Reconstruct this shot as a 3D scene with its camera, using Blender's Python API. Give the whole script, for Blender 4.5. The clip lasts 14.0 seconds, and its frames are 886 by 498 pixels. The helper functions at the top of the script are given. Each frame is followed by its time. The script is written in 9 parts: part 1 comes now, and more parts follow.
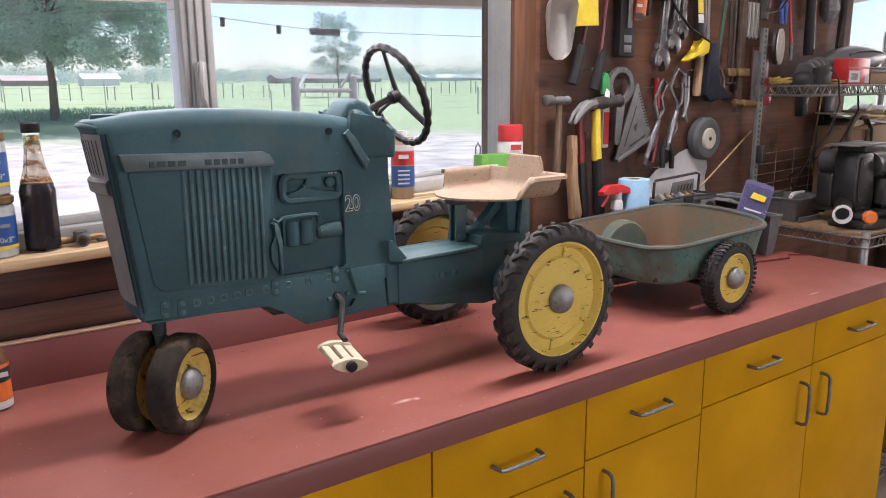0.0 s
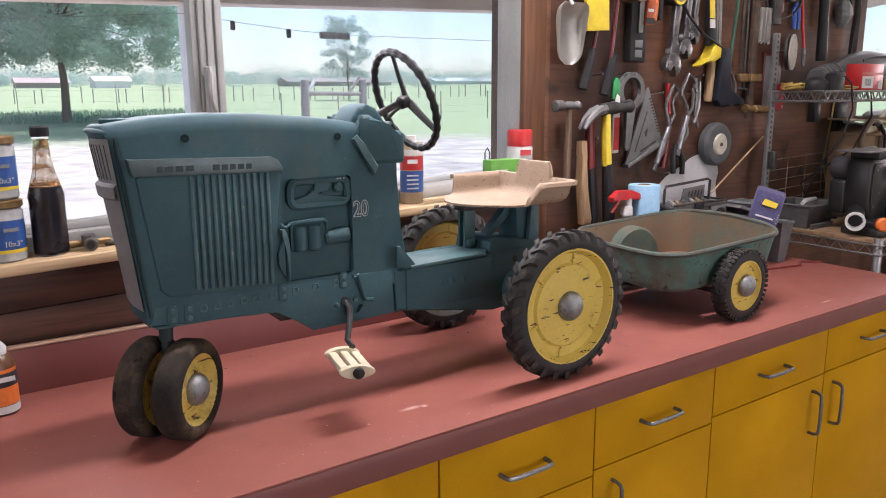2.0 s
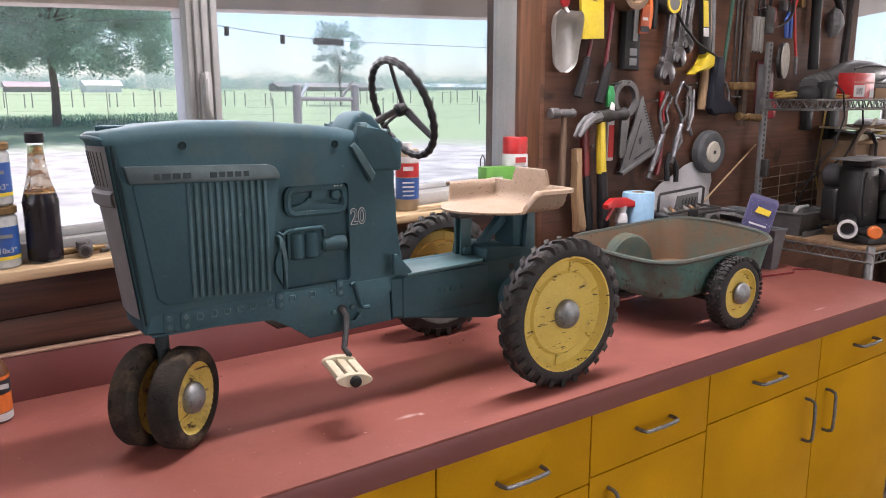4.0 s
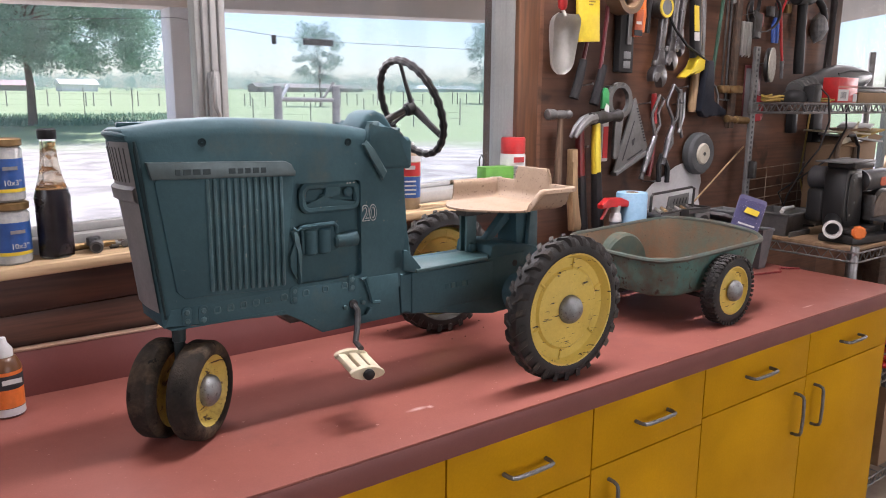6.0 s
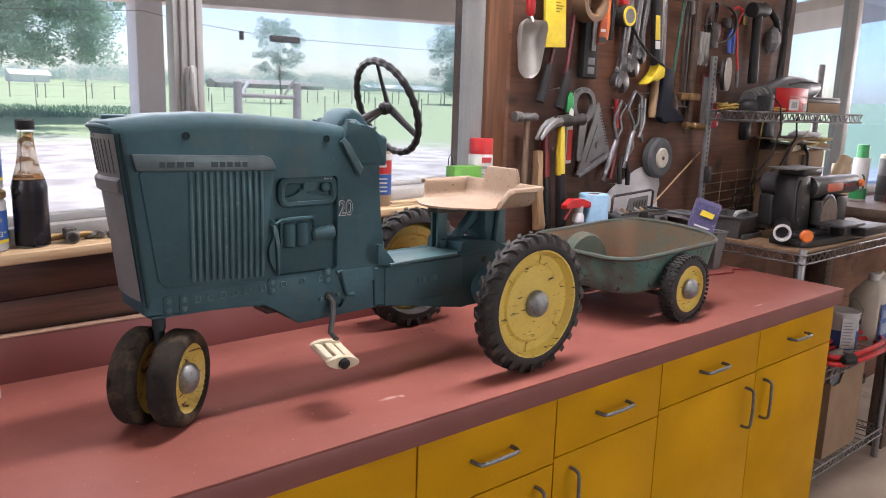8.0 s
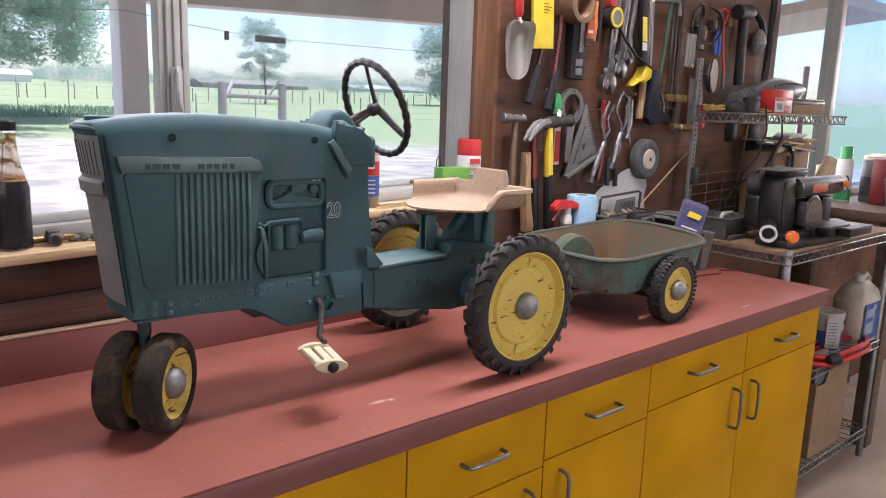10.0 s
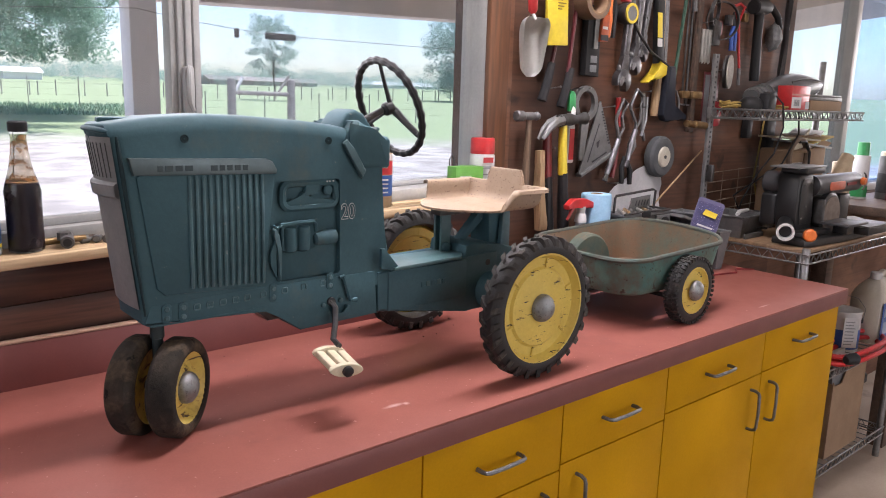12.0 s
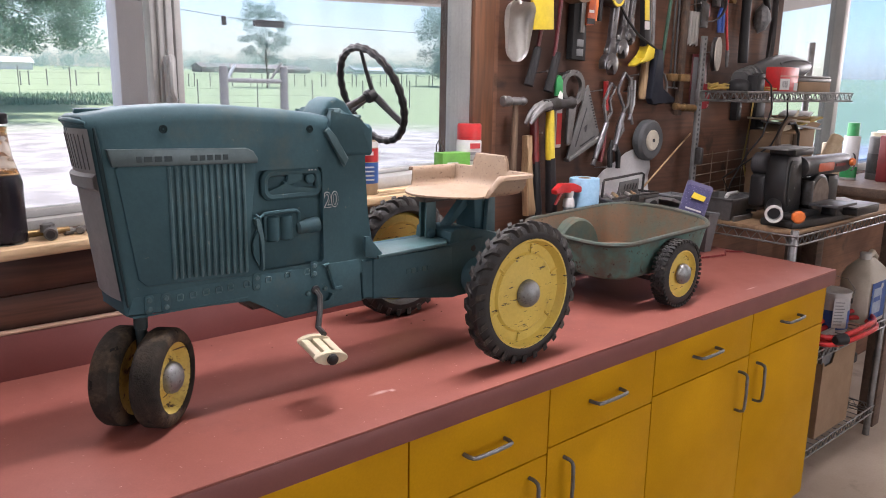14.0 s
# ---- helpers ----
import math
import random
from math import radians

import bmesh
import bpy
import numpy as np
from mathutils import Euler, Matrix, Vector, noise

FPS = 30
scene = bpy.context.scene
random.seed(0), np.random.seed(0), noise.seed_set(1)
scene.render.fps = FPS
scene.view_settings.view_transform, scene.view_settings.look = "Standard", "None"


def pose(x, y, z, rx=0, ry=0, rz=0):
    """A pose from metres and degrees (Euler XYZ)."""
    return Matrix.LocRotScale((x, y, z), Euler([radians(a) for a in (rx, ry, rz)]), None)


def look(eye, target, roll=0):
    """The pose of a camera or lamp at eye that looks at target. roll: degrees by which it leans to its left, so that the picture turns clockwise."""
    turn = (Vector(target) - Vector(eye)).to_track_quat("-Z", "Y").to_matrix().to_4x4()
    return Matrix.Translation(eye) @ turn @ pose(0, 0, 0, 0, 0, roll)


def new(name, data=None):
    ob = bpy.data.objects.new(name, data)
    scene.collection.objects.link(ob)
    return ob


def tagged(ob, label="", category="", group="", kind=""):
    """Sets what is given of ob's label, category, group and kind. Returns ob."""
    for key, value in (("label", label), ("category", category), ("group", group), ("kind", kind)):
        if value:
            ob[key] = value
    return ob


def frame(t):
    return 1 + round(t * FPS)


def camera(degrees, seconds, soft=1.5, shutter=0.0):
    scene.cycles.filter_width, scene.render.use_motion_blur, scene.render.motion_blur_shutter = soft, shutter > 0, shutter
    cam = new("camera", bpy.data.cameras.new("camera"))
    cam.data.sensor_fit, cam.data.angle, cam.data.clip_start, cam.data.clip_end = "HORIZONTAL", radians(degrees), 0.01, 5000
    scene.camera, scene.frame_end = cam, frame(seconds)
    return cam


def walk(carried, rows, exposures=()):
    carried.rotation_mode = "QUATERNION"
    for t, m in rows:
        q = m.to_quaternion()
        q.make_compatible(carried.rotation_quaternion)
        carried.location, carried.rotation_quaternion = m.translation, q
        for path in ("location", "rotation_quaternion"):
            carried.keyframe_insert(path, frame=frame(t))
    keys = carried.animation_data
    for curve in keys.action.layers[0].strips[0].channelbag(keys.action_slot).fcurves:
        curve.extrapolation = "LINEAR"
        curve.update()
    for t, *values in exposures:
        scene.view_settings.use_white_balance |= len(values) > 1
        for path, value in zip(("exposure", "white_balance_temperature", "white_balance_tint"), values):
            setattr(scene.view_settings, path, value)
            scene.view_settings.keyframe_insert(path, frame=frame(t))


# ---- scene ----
cam = camera(60.8, 14.0, soft=1.0)
PATH = [
    (0, (0.094, 0.142, 1.442), (1.231, 1.735, 1.028), -0.5),
    (0.5, (0.095, 0.142, 1.446), (1.221, 1.742, 1.033), -0.5),
    (1, (0.091, 0.148, 1.445), (1.212, 1.753, 1.033), -0.4),
    (1.5, (0.095, 0.154, 1.445), (1.214, 1.76, 1.036), -0.3),
    (2, (0.1, 0.15, 1.445), (1.219, 1.757, 1.04), -0.3),
    (2.5, (0.103, 0.143, 1.444), (1.225, 1.75, 1.044), -0.2),
    (3, (0.099, 0.147, 1.445), (1.23, 1.749, 1.05), -0.1),
    (5.5, (0.063, 0.163, 1.452), (1.223, 1.746, 1.066), 0.1),
    (6, (0.033, 0.162, 1.445), (1.217, 1.727, 1.059), 0.4),
    (6.5, (0.006, 0.153, 1.452), (1.218, 1.696, 1.067), 0.9),
    (7, (-0.016, 0.144, 1.447), (1.218, 1.67, 1.063), 1.2),
    (7.5, (-0.021, 0.143, 1.445), (1.232, 1.654, 1.063), 1.6),
    (8, (-0.018, 0.137, 1.445), (1.251, 1.635, 1.062), 1.8),
    (10.5, (-0.016, 0.153, 1.447), (1.283, 1.626, 1.067), 1.9),
    (11, (-0.015, 0.157, 1.449), (1.276, 1.635, 1.066), 1.9),
    (11.5, (-0.016, 0.163, 1.451), (1.269, 1.647, 1.066), 1.8),
    (12, (-0.011, 0.174, 1.451), (1.268, 1.661, 1.06), 1.7),
    (12.5, (-0.007, 0.178, 1.452), (1.27, 1.665, 1.053), 1.5),
    (13, (-0.004, 0.171, 1.452), (1.274, 1.655, 1.043), 1.3),
    (13.5, (0.002, 0.161, 1.452), (1.282, 1.64, 1.034), 1.1),
    (14, (0.005, 0.159, 1.454), (1.287, 1.633, 1.026), 1.0),
]
walk(cam, [(t, look(eye, target, roll)) for t, eye, target, roll in PATH], [(0.0, 0.72, 6110, 22), (14.0, 0.72, 6110, 22)])

# ---- daylight ----
world = bpy.data.worlds.new("sky")
scene.world = world
world.use_nodes = True
_nt = world.node_tree
_sky = _nt.nodes.new("ShaderNodeTexSky")
_sky.sky_type = "NISHITA"
_sky.sun_disc = False
_sky.sun_elevation = radians(80.0)
_sky.sun_rotation = radians(119.7)
_sky.air_density, _sky.dust_density = 1.0, 1.0
_nt.links.new(_sky.outputs[0], _nt.nodes["Background"].inputs[0])
_nt.nodes["Background"].inputs[1].default_value = 0.15

sun_data = bpy.data.lights.new("sun", "SUN")
sun_data.energy, sun_data.angle, sun_data.color = 4.6, radians(1.0), (1.0, 0.95, 0.88)
sun = new("sun", sun_data)
sun.matrix_world = look((4.2, -2.4, 27.4), (0, 0, 0))


def area_lamp(name, eye, target, sx, sy, watts, colour, spread=180):
    d = bpy.data.lights.new(name, "AREA")
    d.shape, d.size, d.size_y, d.energy, d.color, d.spread = "RECTANGLE", sx, sy, watts, colour, radians(spread)
    o = new(name, d)
    o.matrix_world = look(eye, target)
    return o


# added fill from unseen west, east and door openings; daylight from windows over benches
area_lamp("west_daylight", (-2.9, 0.2, 1.9), (0.6, 1.1, 1.1), 2.4, 1.0, 13, (1.0, 0.95, 0.87))
area_lamp("east_daylight", (6.9, 0.9, 1.8), (1.1, 1.2, 0.95), 1.5, 0.9, 28, (1.0, 0.93, 0.83))
area_lamp("door_daylight", (2.8, -4.3, 1.85), (2.2, 0, 2.2), 4.4, 1.5, 50, (1.0, 0.93, 0.83))
area_lamp("window_daylight", (0.68, 1.665, 1.76), (0.68, 0.5, 1.76), 1.15, 0.66, 9.5, (1.0, 0.97, 0.92))
area_lamp("side_window_daylight", (4.15, 1.69, 1.6), (4.15, 0.4, 1.6), 1.9, 0.9, 12, (1.0, 0.97, 0.92))
# the fluorescent tubes over the worktop
area_lamp("tube_light", (1.25, 1.17, 2.652), (1.25, 1.1701, 0.0), 1.3, 0.11, 17.2, (1.0, 0.95, 0.88), 125)


# ---- mesh helpers ----
def box(bm, x0, x1, y0, y1, z0, z1, bevel=0.0, seg=2, m=None):
    v = [bm.verts.new((x, y, z)) for x in (x0, x1) for y in (y0, y1) for z in (z0, z1)]
    f = [bm.faces.new([v[i] for i in q]) for q in ((0, 1, 3, 2), (4, 6, 7, 5), (0, 4, 5, 1), (2, 3, 7, 6), (0, 2, 6, 4), (1, 5, 7, 3))]
    if bevel:
        e = list({e for q in f for e in q.edges})
        r = bmesh.ops.bevel(bm, geom=e, offset=bevel, segments=seg, affect="EDGES", profile=0.5)
        v = list({w for q in r["faces"] for w in q.verts} | {w for w in v if w.is_valid})
    if m is not None:
        bmesh.ops.transform(bm, matrix=m, verts=v)
    return bm


def frame_of(axis):
    a = Vector(axis).normalized()
    u = a.orthogonal().normalized()
    return a, u, a.cross(u)


def lathe(bm, base, axis, profile, seg=24, cap=True, wave=0.0, waves=0):
    """profile: (distance along the axis, radius)"""
    a, u, w = frame_of(axis)
    base = Vector(base)
    rings = []
    for h, r in profile:
        ring = []
        for i in range(seg):
            t = 2 * math.pi * i / seg
            k = r * (1 + (wave * math.cos(waves * t) if waves else 0))
            ring.append(bm.verts.new(base + a * h + (u * math.cos(t) + w * math.sin(t)) * max(k, 1e-5)))
        rings.append(ring)
    for p, q in zip(rings, rings[1:]):
        for i in range(seg):
            j = (i + 1) % seg
            bm.faces.new((p[i], p[j], q[j], q[i]))
    if cap:
        bm.faces.new(list(reversed(rings[0])))
        bm.faces.new(rings[-1])
    return bm


def rod(bm, p0, p1, r0, r1=None, seg=10):
    p0, p1 = Vector(p0), Vector(p1)
    return lathe(bm, p0, p1 - p0, [(0, r0), ((p1 - p0).length, r0 if r1 is None else r1)], seg)


def tube(bm, pts, r, seg=8, close=False, flat=1.0):
    """A round bar along points; r may be one radius or one a point."""
    pts = [Vector(p) for p in pts]
    n = len(pts)
    rr = r if isinstance(r, (list, tuple)) else [r] * n
    rings, u = [], None
    for i, p in enumerate(pts):
        if close:
            d = pts[(i + 1) % n] - pts[i - 1]
        else:
            d = pts[min(i + 1, n - 1)] - pts[max(i - 1, 0)]
        d.normalize()
        if u is None:
            u = d.orthogonal().normalized()
        u = (u - d * u.dot(d)).normalized()
        w = d.cross(u)
        rings.append([bm.verts.new(p + (u * math.cos(t) + w * math.sin(t) * flat) * rr[i]) for t in (2 * math.pi * k / seg for k in range(seg))])
    for i in range(n if close else n - 1):
        p, q = rings[i], rings[(i + 1) % n]
        for k in range(seg):
            j = (k + 1) % seg
            bm.faces.new((p[k], p[j], q[j], q[k]))
    if not close:
        bm.faces.new(list(reversed(rings[0])))
        bm.faces.new(rings[-1])
    return bm


def arc(c, r, a0, a1, n, plane="xz"):
    out = []
    for i in range(n + 1):
        t = radians(a0 + (a1 - a0) * i / n)
        d = (r * math.cos(t), r * math.sin(t))
        if plane == "xz":
            out.append((c[0] + d[0], c[1], c[2] + d[1]))
        elif plane == "xy":
            out.append((c[0] + d[0], c[1] + d[1], c[2]))
        else:
            out.append((c[0], c[1] + d[0], c[2] + d[1]))
    return out


def slab(bm, outline, y0, y1, bevel=0.0, plane="xz", seg=2):
    """A plate with that outline: (x, z) between two y, or (x, y) between two z, or (y, z) between two x."""
    def at(p, k):
        return {"xz": (p[0], k, p[1]), "xy": (p[0], p[1], k), "yz": (k, p[0], p[1])}[plane]
    a = [bm.verts.new(at(p, y0)) for p in outline]
    b = [bm.verts.new(at(p, y1)) for p in outline]
    n = len(a)
    fa, fb = bm.faces.new(a), bm.faces.new(list(reversed(b)))
    for i in range(n):
        j = (i + 1) % n
        bm.faces.new((a[j], a[i], b[i], b[j]))
    if bevel:
        e = list(set(fa.edges) | set(fb.edges))
        bmesh.ops.bevel(bm, geom=e, offset=bevel, segments=seg, affect="EDGES", profile=0.5)
    return bm


def rounded(x0, x1, z0, z1, r, n=4):
    pts = []
    for cx, cz, a in ((x1 - r, z1 - r, 0), (x0 + r, z1 - r, 90), (x0 + r, z0 + r, 180), (x1 - r, z0 + r, 270)):
        for i in range(n + 1):
            t = radians(a + 90 * i / n)
            pts.append((cx + r * math.cos(t), cz + r * math.sin(t)))
    return pts


def loft(bm, rings, close=True, caps=True):
    vv = [[bm.verts.new(p) for p in r] for r in rings]
    for p, q in zip(vv, vv[1:]):
        n = len(p)
        for i in range(n if close else n - 1):
            j = (i + 1) % n
            bm.faces.new((p[i], p[j], q[j], q[i]))
    if caps:
        bm.faces.new(list(reversed(vv[0])))
        bm.faces.new(vv[-1])
    return bm


def B():
    return bmesh.new()


def finish(bm, name, material, smooth=35):
    bmesh.ops.recalc_face_normals(bm, faces=bm.faces)
    me = bpy.data.meshes.new(name)
    bm.to_mesh(me)
    bm.free()
    me.materials.append(material)
    if smooth:
        me.polygons.foreach_set("use_smooth", [True] * len(me.polygons))
        me.set_sharp_from_angle(angle=radians(smooth))
    return me


HOME = {}


def thing(name, base, label, category, group="", kind="", turn=0.0):
    o = new(name)
    o.empty_display_size = 0.02
    HOME[o] = pose(*base, 0, 0, turn)
    o.matrix_world = HOME[o]
    return tagged(o, label, category, group, kind)


def part(name, bm, material, parent, label="", smooth=35, local=False):
    """Links a bmesh as one mesh object under a thing or a part; its points are in the world unless local."""
    home = HOME[parent]
    if not local:
        bmesh.ops.transform(bm, matrix=home.inverted(), verts=bm.verts)
    o = new(name, finish(bm, name, material, smooth))
    o.parent = parent
    HOME[o] = home
    if label:
        o["label"] = label
    return o


def single(name, bm, material, label, category, group="", kind="", smooth=35, base=None):
    if base is not None:
        bmesh.ops.transform(bm, matrix=Matrix.Translation(base).inverted(), verts=bm.verts)
    o = new(name, finish(bm, name, material, smooth))
    if base is not None:
        o.location = base
    HOME[o] = Matrix.Translation(base) if base is not None else Matrix.Identity(4)
    return tagged(o, label, category, group, kind)


def text_mesh(body, size, depth, m, material, name, parent, label="", inset=0.0):
    cu = bpy.data.curves.new("lettering", "FONT")
    cu.offset = inset
    cu.body, cu.size, cu.extrude, cu.align_x, cu.align_y = body, size, depth, "CENTER", "CENTER"
    tmp = new("lettering", cu)
    dg = bpy.context.evaluated_depsgraph_get()
    me = bpy.data.meshes.new_from_object(tmp.evaluated_get(dg))
    bpy.data.objects.remove(tmp)
    bpy.data.curves.remove(cu)
    bm = bmesh.new()
    bm.from_mesh(me)
    bpy.data.meshes.remove(me)
    bmesh.ops.transform(bm, matrix=m, verts=bm.verts)
    return part(name, bm, material, parent, label, smooth=0)


# ---- materials ----
def mat(name, colour, rough=0.5, metal=0.0, second=None, spread=0.5, scale=18.0, fine=140.0, bump=0.15,
        dirt=None, dirt_amount=0.0, dirt_scale=9.0, stretch=(1, 1, 1), rough_var=0.15, coat=0.0, sheen=0.0, per=0.0, spec=0.5, chips=None, chip_cut=0.68, chip_scale=55.0, chip_stretch=None):
    m = bpy.data.materials.new(name)
    m.use_nodes = True
    nt = m.node_tree
    N, L = nt.nodes, nt.links
    p = N["Principled BSDF"]
    tc = N.new("ShaderNodeTexCoord")
    mp = N.new("ShaderNodeMapping")
    mp.inputs["Scale"].default_value = stretch
    L.new(tc.outputs["Object"], mp.inputs[0])

    def noise_node(sc, det=5, rg=0.6):
        n = N.new("ShaderNodeTexNoise")
        n.inputs["Scale"].default_value, n.inputs["Detail"].default_value, n.inputs["Roughness"].default_value = sc, det, rg
        L.new(mp.outputs[0], n.inputs["Vector"])
        return n

    def ramp(src, a, b):
        r = N.new("ShaderNodeMapRange")
        r.inputs["From Min"].default_value, r.inputs["From Max"].default_value = a, b
        L.new(src, r.inputs["Value"])
        return r.outputs[0]

    def mix(fac, a, b):
        x = N.new("ShaderNodeMix")
        x.data_type = "RGBA"
        for sock, val in ((x.inputs[0], fac), (x.inputs[6], a), (x.inputs[7], b)):
            if isinstance(val, (int, float)):
                sock.default_value = val
            elif isinstance(val, tuple):
                sock.default_value = (*val, 1) if len(val) == 3 else val
            else:
                L.new(val, sock)
        return x.outputs[2]

    big, small = noise_node(scale), noise_node(fine, 3, 0.7)
    second = second or tuple(c * (1 - spread * 0.5) for c in colour)
    col = mix(ramp(big.outputs[0], 0.35, 0.65), tuple(colour), tuple(second))
    k = N.new("ShaderNodeMath")
    k.operation = "MULTIPLY"
    L.new(ramp(small.outputs[0], 0.3, 0.75), k.inputs[0])
    k.inputs[1].default_value = 0.35
    col = mix(k.outputs[0], col, tuple(c * 0.72 for c in second))
    if per:
        oi = N.new("ShaderNodeObjectInfo")
        hs = N.new("ShaderNodeHueSaturation")
        L.new(col, hs.inputs["Color"])
        r = N.new("ShaderNodeMapRange")
        r.inputs["To Min"].default_value, r.inputs["To Max"].default_value = 1 - per, 1 + per
        L.new(oi.outputs["Random"], r.inputs["Value"])
        L.new(r.outputs[0], hs.inputs["Value"])
        col = hs.outputs[0]
    if dirt:
        dn = noise_node(dirt_scale, 8, 0.68)
        d = ramp(dn.outputs[0], 0.72 - 0.5 * dirt_amount, 0.9 - 0.4 * dirt_amount)
        col = mix(d, col, tuple(dirt))
    if chips:
        cn = noise_node(chip_scale, 6, 0.7)
        if chip_stretch:
            ms = N.new("ShaderNodeMapping")
            ms.inputs["Scale"].default_value, ms.inputs["Rotation"].default_value = chip_stretch, (0.3, 0.9, 0.4)
            L.new(tc.outputs["Object"], ms.inputs[0])
            L.new(ms.outputs[0], cn.inputs["Vector"])
        col = mix(ramp(cn.outputs[0], chip_cut, chip_cut + 0.03), col, tuple(chips))
    L.new(col, p.inputs["Base Color"])
    rr = N.new("ShaderNodeMapRange")
    rr.inputs["To Min"].default_value, rr.inputs["To Max"].default_value = max(rough - rough_var, 0.03), min(rough + rough_var, 1)
    L.new(big.outputs[0], rr.inputs["Value"])
    L.new(rr.outputs[0], p.inputs["Roughness"])
    p.inputs["Metallic"].default_value = metal
    p.inputs["Coat Weight"].default_value = coat
    p.inputs["Specular IOR Level"].default_value = spec
    if bump:
        b = N.new("ShaderNodeBump")
        b.inputs["Strength"].default_value, b.inputs["Distance"].default_value = bump, 0.002
        L.new(small.outputs[0], b.inputs["Height"])
        L.new(b.outputs[0], p.inputs["Normal"])
    return m


def wood(name, light, dark, along="x", rough=0.6, scale=6.0, bump=0.3, per=0.0, figure=0.0):
    m = bpy.data.materials.new(name)
    m.use_nodes = True
    nt = m.node_tree
    N, L = nt.nodes, nt.links
    p = N["Principled BSDF"]
    tc = N.new("ShaderNodeTexCoord")
    mp = N.new("ShaderNodeMapping")
    mp.inputs["Scale"].default_value = {"x": (0.6, 9, 9), "y": (9, 0.6, 9), "z": (9, 9, 0.6)}[along]
    L.new(tc.outputs["Object"], mp.inputs[0])
    n1, n2 = N.new("ShaderNodeTexNoise"), N.new("ShaderNodeTexNoise")
    n1.inputs["Scale"].default_value, n1.inputs["Detail"].default_value, n1.inputs["Distortion"].default_value = scale, 6, 1.2
    n2.inputs["Scale"].default_value, n2.inputs["Detail"].default_value = scale * 6, 4
    for n in (n1, n2):
        L.new(mp.outputs[0], n.inputs["Vector"])
    mr = N.new("ShaderNodeMapRange")
    mr.inputs["From Min"].default_value, mr.inputs["From Max"].default_value = 0.33, 0.68
    L.new(n1.outputs[0], mr.inputs["Value"])
    x = N.new("ShaderNodeMix")
    x.data_type = "RGBA"
    x.inputs[6].default_value, x.inputs[7].default_value = (*light, 1), (*dark, 1)
    L.new(mr.outputs[0], x.inputs[0])
    y = N.new("ShaderNodeMix")
    y.data_type = "RGBA"
    mr2 = N.new("ShaderNodeMapRange")
    mr2.inputs["From Min"].default_value, mr2.inputs["From Max"].default_value, mr2.inputs["To Max"].default_value = 0.45, 0.75, 0.7
    L.new(n2.outputs[0], mr2.inputs["Value"])
    L.new(mr2.outputs[0], y.inputs[0])
    L.new(x.outputs[2], y.inputs[6])
    y.inputs[7].default_value = (*(c * 0.6 for c in dark), 1)
    col = y.outputs[2]
    if figure:
        mq = N.new("ShaderNodeMapping")
        mq.inputs["Scale"].default_value = {"x": (0.22, 1, 1), "y": (1, 0.22, 1), "z": (1, 1, 0.22)}[along]
        L.new(tc.outputs["Object"], mq.inputs[0])
        wv, bl = N.new("ShaderNodeTexWave"), N.new("ShaderNodeTexNoise")
        wv.wave_type, wv.bands_direction = "BANDS", "X" if along == "z" else "Z"
        wv.inputs["Scale"].default_value, wv.inputs["Distortion"].default_value = 6.0, 11.0
        wv.inputs["Detail"].default_value, wv.inputs["Detail Scale"].default_value = 3.0, 0.9
        bl.inputs["Scale"].default_value, bl.inputs["Detail"].default_value = 7.0, 5
        for n in (wv, bl):
            L.new(mq.outputs[0], n.inputs["Vector"])
        ml = N.new("ShaderNodeMath")
        ml.operation = "MULTIPLY"
        L.new(wv.outputs["Fac"], ml.inputs[0])
        L.new(bl.outputs[0], ml.inputs[1])
        mr3 = N.new("ShaderNodeMapRange")
        mr3.inputs["From Min"].default_value, mr3.inputs["From Max"].default_value, mr3.inputs["To Max"].default_value = 0.22, 0.55, figure
        L.new(ml.outputs[0], mr3.inputs["Value"])
        w = N.new("ShaderNodeMix")
        w.data_type = "RGBA"
        L.new(mr3.outputs[0], w.inputs[0])
        L.new(col, w.inputs[6])
        w.inputs[7].default_value = (*(c * 0.42 for c in dark), 1)
        col = w.outputs[2]
    if per:
        oi = N.new("ShaderNodeObjectInfo")
        hs = N.new("ShaderNodeHueSaturation")
        r = N.new("ShaderNodeMapRange")
        r.inputs["To Min"].default_value, r.inputs["To Max"].default_value = 1 - per, 1 + per
        L.new(oi.outputs["Random"], r.inputs["Value"])
        L.new(r.outputs[0], hs.inputs["Value"])
        L.new(col, hs.inputs["Color"])
        col = hs.outputs[0]
    L.new(col, p.inputs["Base Color"])
    p.inputs["Roughness"].default_value = rough
    b = N.new("ShaderNodeBump")
    b.inputs["Strength"].default_value, b.inputs["Distance"].default_value = bump, 0.003
    L.new(n2.outputs[0], b.inputs["Height"])
    L.new(b.outputs[0], p.inputs["Normal"])
    return m


